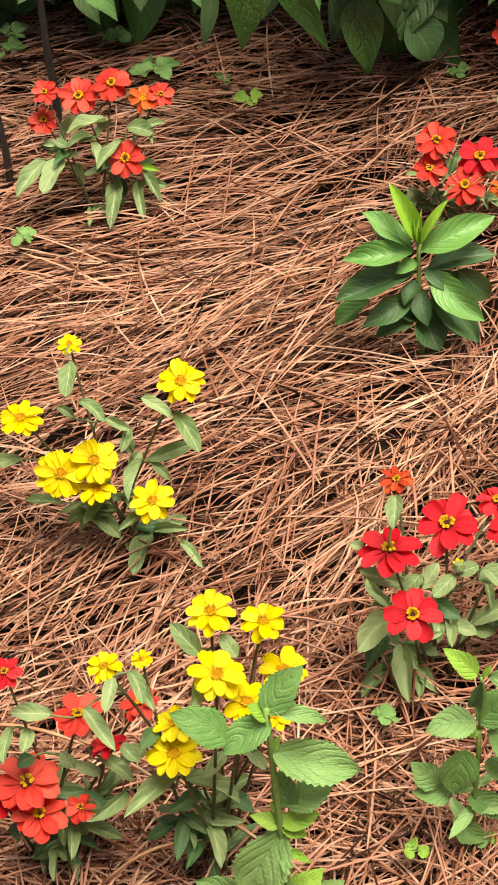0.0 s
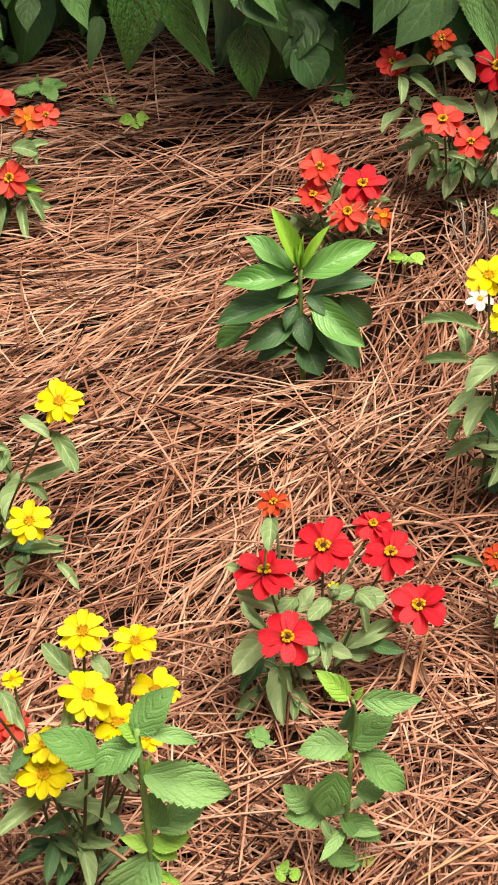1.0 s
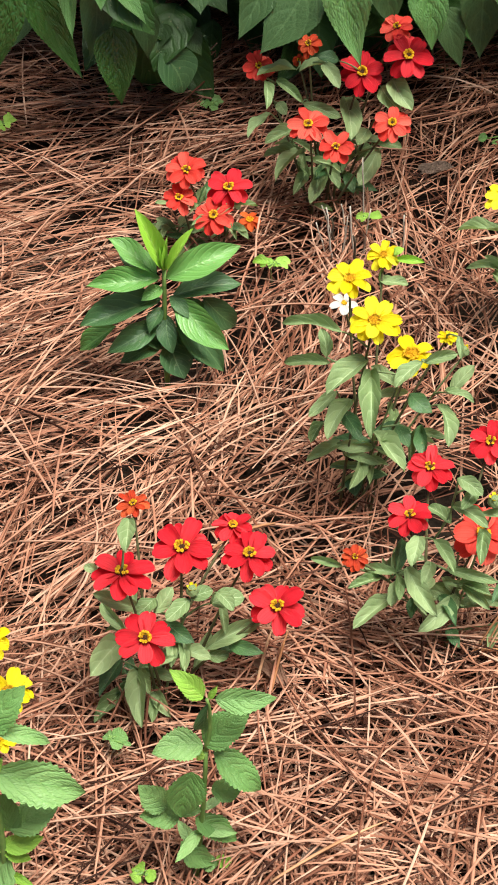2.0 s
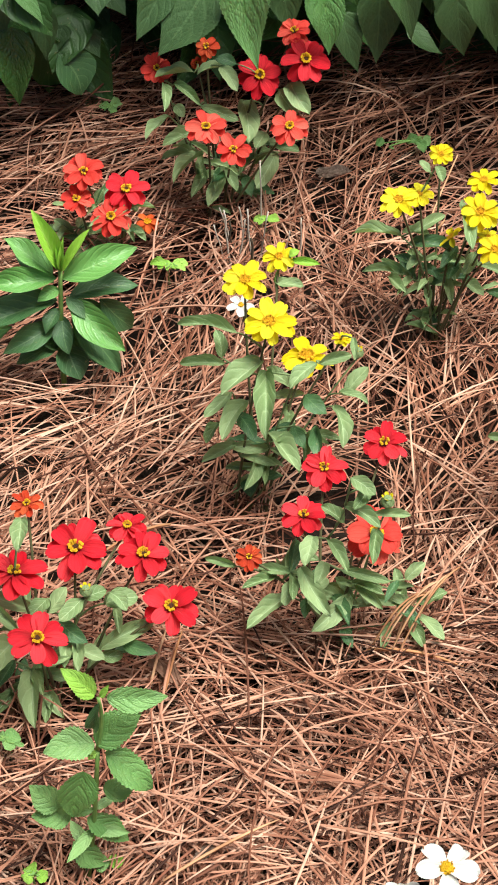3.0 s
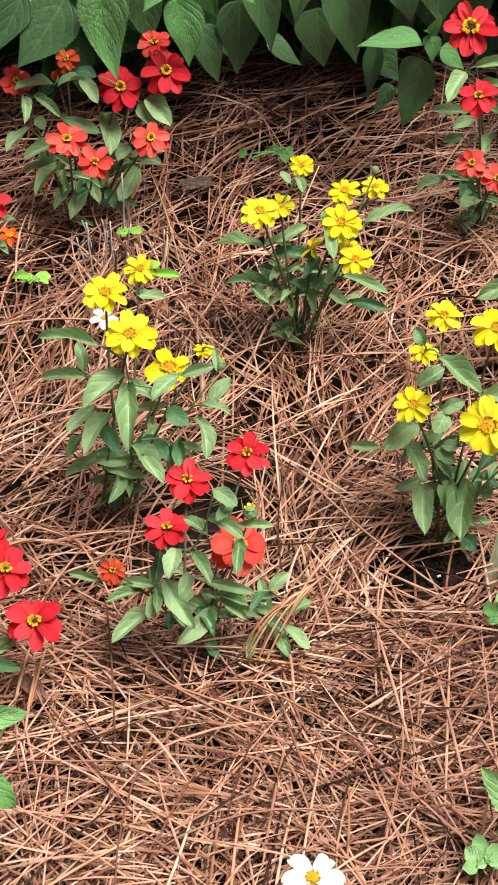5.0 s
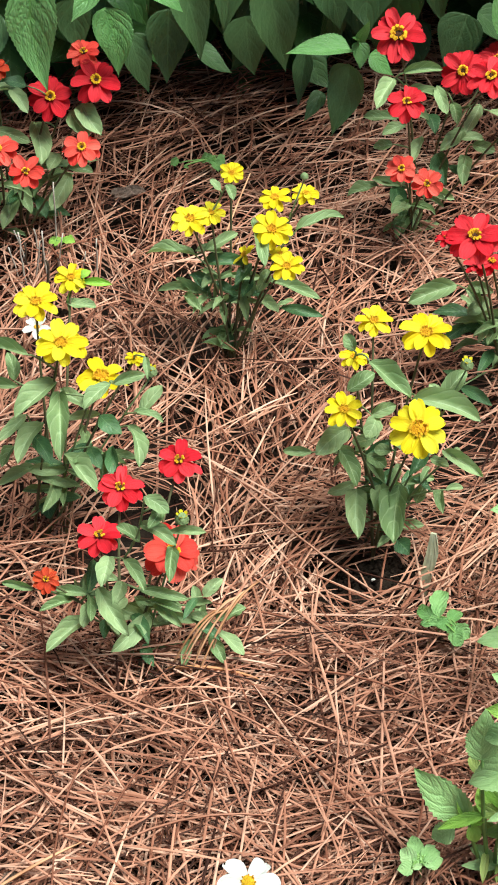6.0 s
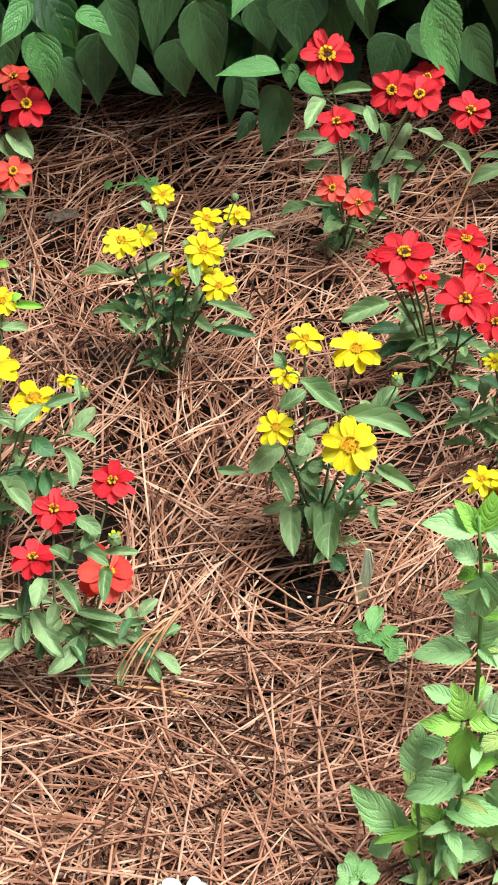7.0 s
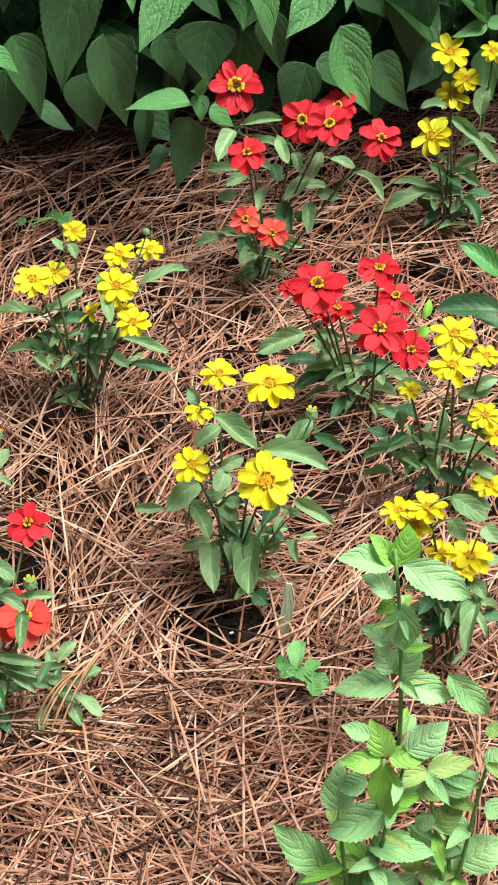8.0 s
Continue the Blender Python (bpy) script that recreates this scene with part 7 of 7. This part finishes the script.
arching_needle((0.232, 1.183, 0.012), (0.258, 1.234, 0.030), 0.01, 0.0020)

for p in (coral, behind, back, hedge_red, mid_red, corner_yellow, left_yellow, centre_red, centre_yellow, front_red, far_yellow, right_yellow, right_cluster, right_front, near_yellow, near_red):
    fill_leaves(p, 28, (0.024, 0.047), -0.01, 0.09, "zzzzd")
for p, n in ((weed_patch, 26), (weed_corner, 26), (tall_weed, 12)):
    fill_leaves(p, n, (0.026, 0.045), 0.0, 0.22, "nnnmy")
fill_leaves(toothed, 8, (0.026, 0.045), 0.0, 0.16, "kkm")
fill_leaves(balm, 5, (0.02, 0.04), 0.0, 0.1, "nm")


# ---- small things on the straw ----
def chip(name, x, y, size, material, label, category, seed, group="", flat=0.22, turn=0.0, proud=0.006):
    """A rough chip or pebble that lies on the straw."""
    rng = random.Random(seed)
    bm = bmesh.new()
    bmesh.ops.create_icosphere(bm, subdivisions=3, radius=0.5)
    for v in bm.verts:
        k = 1 + 0.30 * noise.noise(v.co * 2.5 + Vector((seed, 0, 0))) + 0.28 * noise.noise(v.co * 7)
        v.co = Vector((v.co.x * k, v.co.y * k * 0.55, v.co.z * k * flat))
    ob = part(name, bm, material, None, "", Matrix.LocRotScale((x, y, ground_z(x, y) + proud), Euler((rng.uniform(-0.2, 0.2), 0, turn)), Vector((size, size, size))))
    tagged(ob, label, category, group)


chip("bark_chip", 0.637, 2.003, 0.045, BARK, "flat brown bark chip lying on the straw", "bark chip", 3, "", 0.2, 0.1, 0.008)
for k, (x, y) in enumerate(((0.712, 1.262), (0.746, 1.250), (0.690, 1.285))):
    chip("pebble", x, y, 0.005, PEBBLE, "tiny pale pebble on bare soil", "pebble", 20 + k, "pebbles", 0.6, k, -0.022)


def dry_leaf(a, b, width, seed):
    """A curled dead leaf that lies on the straw."""
    me = sheet("dry_leaf", DRY_LEAF, 14, 6, leaf_shape(0.6, 0.8, 0.35, 0.3, 0.12, 0, seed, 0.5, 0.06))
    ob = part("dry_leaf", me, DRY_LEAF, None, "", along(a, b, width, Vector((0.1, -0.5, 1))))
    tagged(ob, "curled brown dead leaf lying on the straw", "leaf")


dry_leaf((0.262, 1.178, 0.010), (0.234, 1.216, 0.012), 0.017, 61)
chip("bark_chip", 0.242, 0.978, 0.022, BARK, "small pinkish bark flake among the needles", "bark chip", 8, "", 0.18, 0.6, 0.002)


def sliver(a, b, width):
    """A weathered flat piece of wood stuck upright in the soil."""
    a, b = Vector(a), Vector(b)
    bm = bmesh.new()
    bmesh.ops.create_cube(bm, size=1.0)
    bmesh.ops.subdivide_edges(bm, edges=bm.edges[:], cuts=5, use_grid_fill=True)
    for v in bm.verts:
        t = v.co.z + 0.5
        w = 1 - 0.55 * max(0, t - 0.75) / 0.25 - 0.5 * max(0, 0.12 - t) / 0.12
        v.co = Vector((v.co.x * width * w + 0.0015 * math.sin(t * 7), v.co.y * width * 0.22 + 0.0008 * noise.noise(v.co * 9), t * (b - a).length))
    q = (b - a).to_track_quat("Z", "Y")
    ob = part("wood_sliver", bm, PALE_WOOD, None, "", Matrix.LocRotScale(a, q, None))
    tagged(ob, "weathered pale flat wood sliver stuck upright in soil", "wood sliver")


sliver((0.7616, 1.235, -0.025), (0.772, 1.250, 0.052), 0.013)


def clods():
    """Crumbs of earth on the bare patch, as one mesh."""
    rng = random.Random(5)
    bm = bmesh.new()
    for k in range(520):
        a, d = rng.uniform(0, 6.28), rng.random() ** 0.5
        x, y = 0.715 + 0.085 * d * math.cos(a), 1.275 + 0.06 * d * math.sin(a)
        r = rng.uniform(0.0012, 0.0055)
        m = Matrix.LocRotScale((x, y, soil_z(x, y) + r * 0.2), Euler((rng.uniform(0, 3), rng.uniform(0, 3), 0)), Vector((r, r * rng.uniform(0.6, 1), r * rng.uniform(0.5, 0.9))))
        made = bmesh.ops.create_icosphere(bm, subdivisions=1, radius=1.0, matrix=m)
        for v in made["verts"]:
            v.co += Vector((rng.uniform(-1, 1), rng.uniform(-1, 1), rng.uniform(-1, 1))) * r * 0.18
    tagged(part("soil_crumbs", bm, SOIL, None), "dark crumbs of bare soil among the straw", "soil", "", "stuff")


clods()


# ---- loose needles on top of the straw ----
def loose_needles():
    meshes = []
    for k in range(14):
        rng = random.Random(700 + k)
        bend, arch, long = rng.uniform(-0.35, 0.35), rng.uniform(-0.02, 0.05), rng.uniform(0.14, 0.26)
        pts, a = [Vector((0, 0, 0))], -bend
        for i in range(6):
            pts.append(pts[-1] + Vector((math.cos(a), math.sin(a), 0)) * long / 6)
            a += bend / 3
        mid = sum(pts, Vector()) / len(pts)
        pts = [p - mid + Vector((0, 0, arch * (0.25 - (i / 6 - 0.5) ** 2))) for i, p in enumerate(pts)]
        w = rng.uniform(0.0009, 0.0014)
        meshes.append(tube_mesh("needle", pts, [w * f for f in (0.6, 1, 1, 1, 1, 0.85, 0.35)], NEEDLE, 4))
    rng = random.Random(77)
    n = 0
    while n < 300:
        y = rng.uniform(0.98, 2.3)
        x = rng.uniform(-0.16 * y - 0.05, 0.60 * y)
        if any(((x - hx) / rx) ** 2 + ((y - hy) / ry) ** 2 < 1.6 for hx, hy, rx, ry, share in HOLLOWS):
            continue
        m = pose(x, y, ground_z(x, y) + rng.uniform(0.006, 0.012), rng.uniform(-3, 3), rng.uniform(-4, 4), math.degrees(swirl(x, y)) + rng.gauss(0, 45))
        part("needle", meshes[n % 14], NEEDLE, STRAW, "", m)
        n += 1


loose_needles()
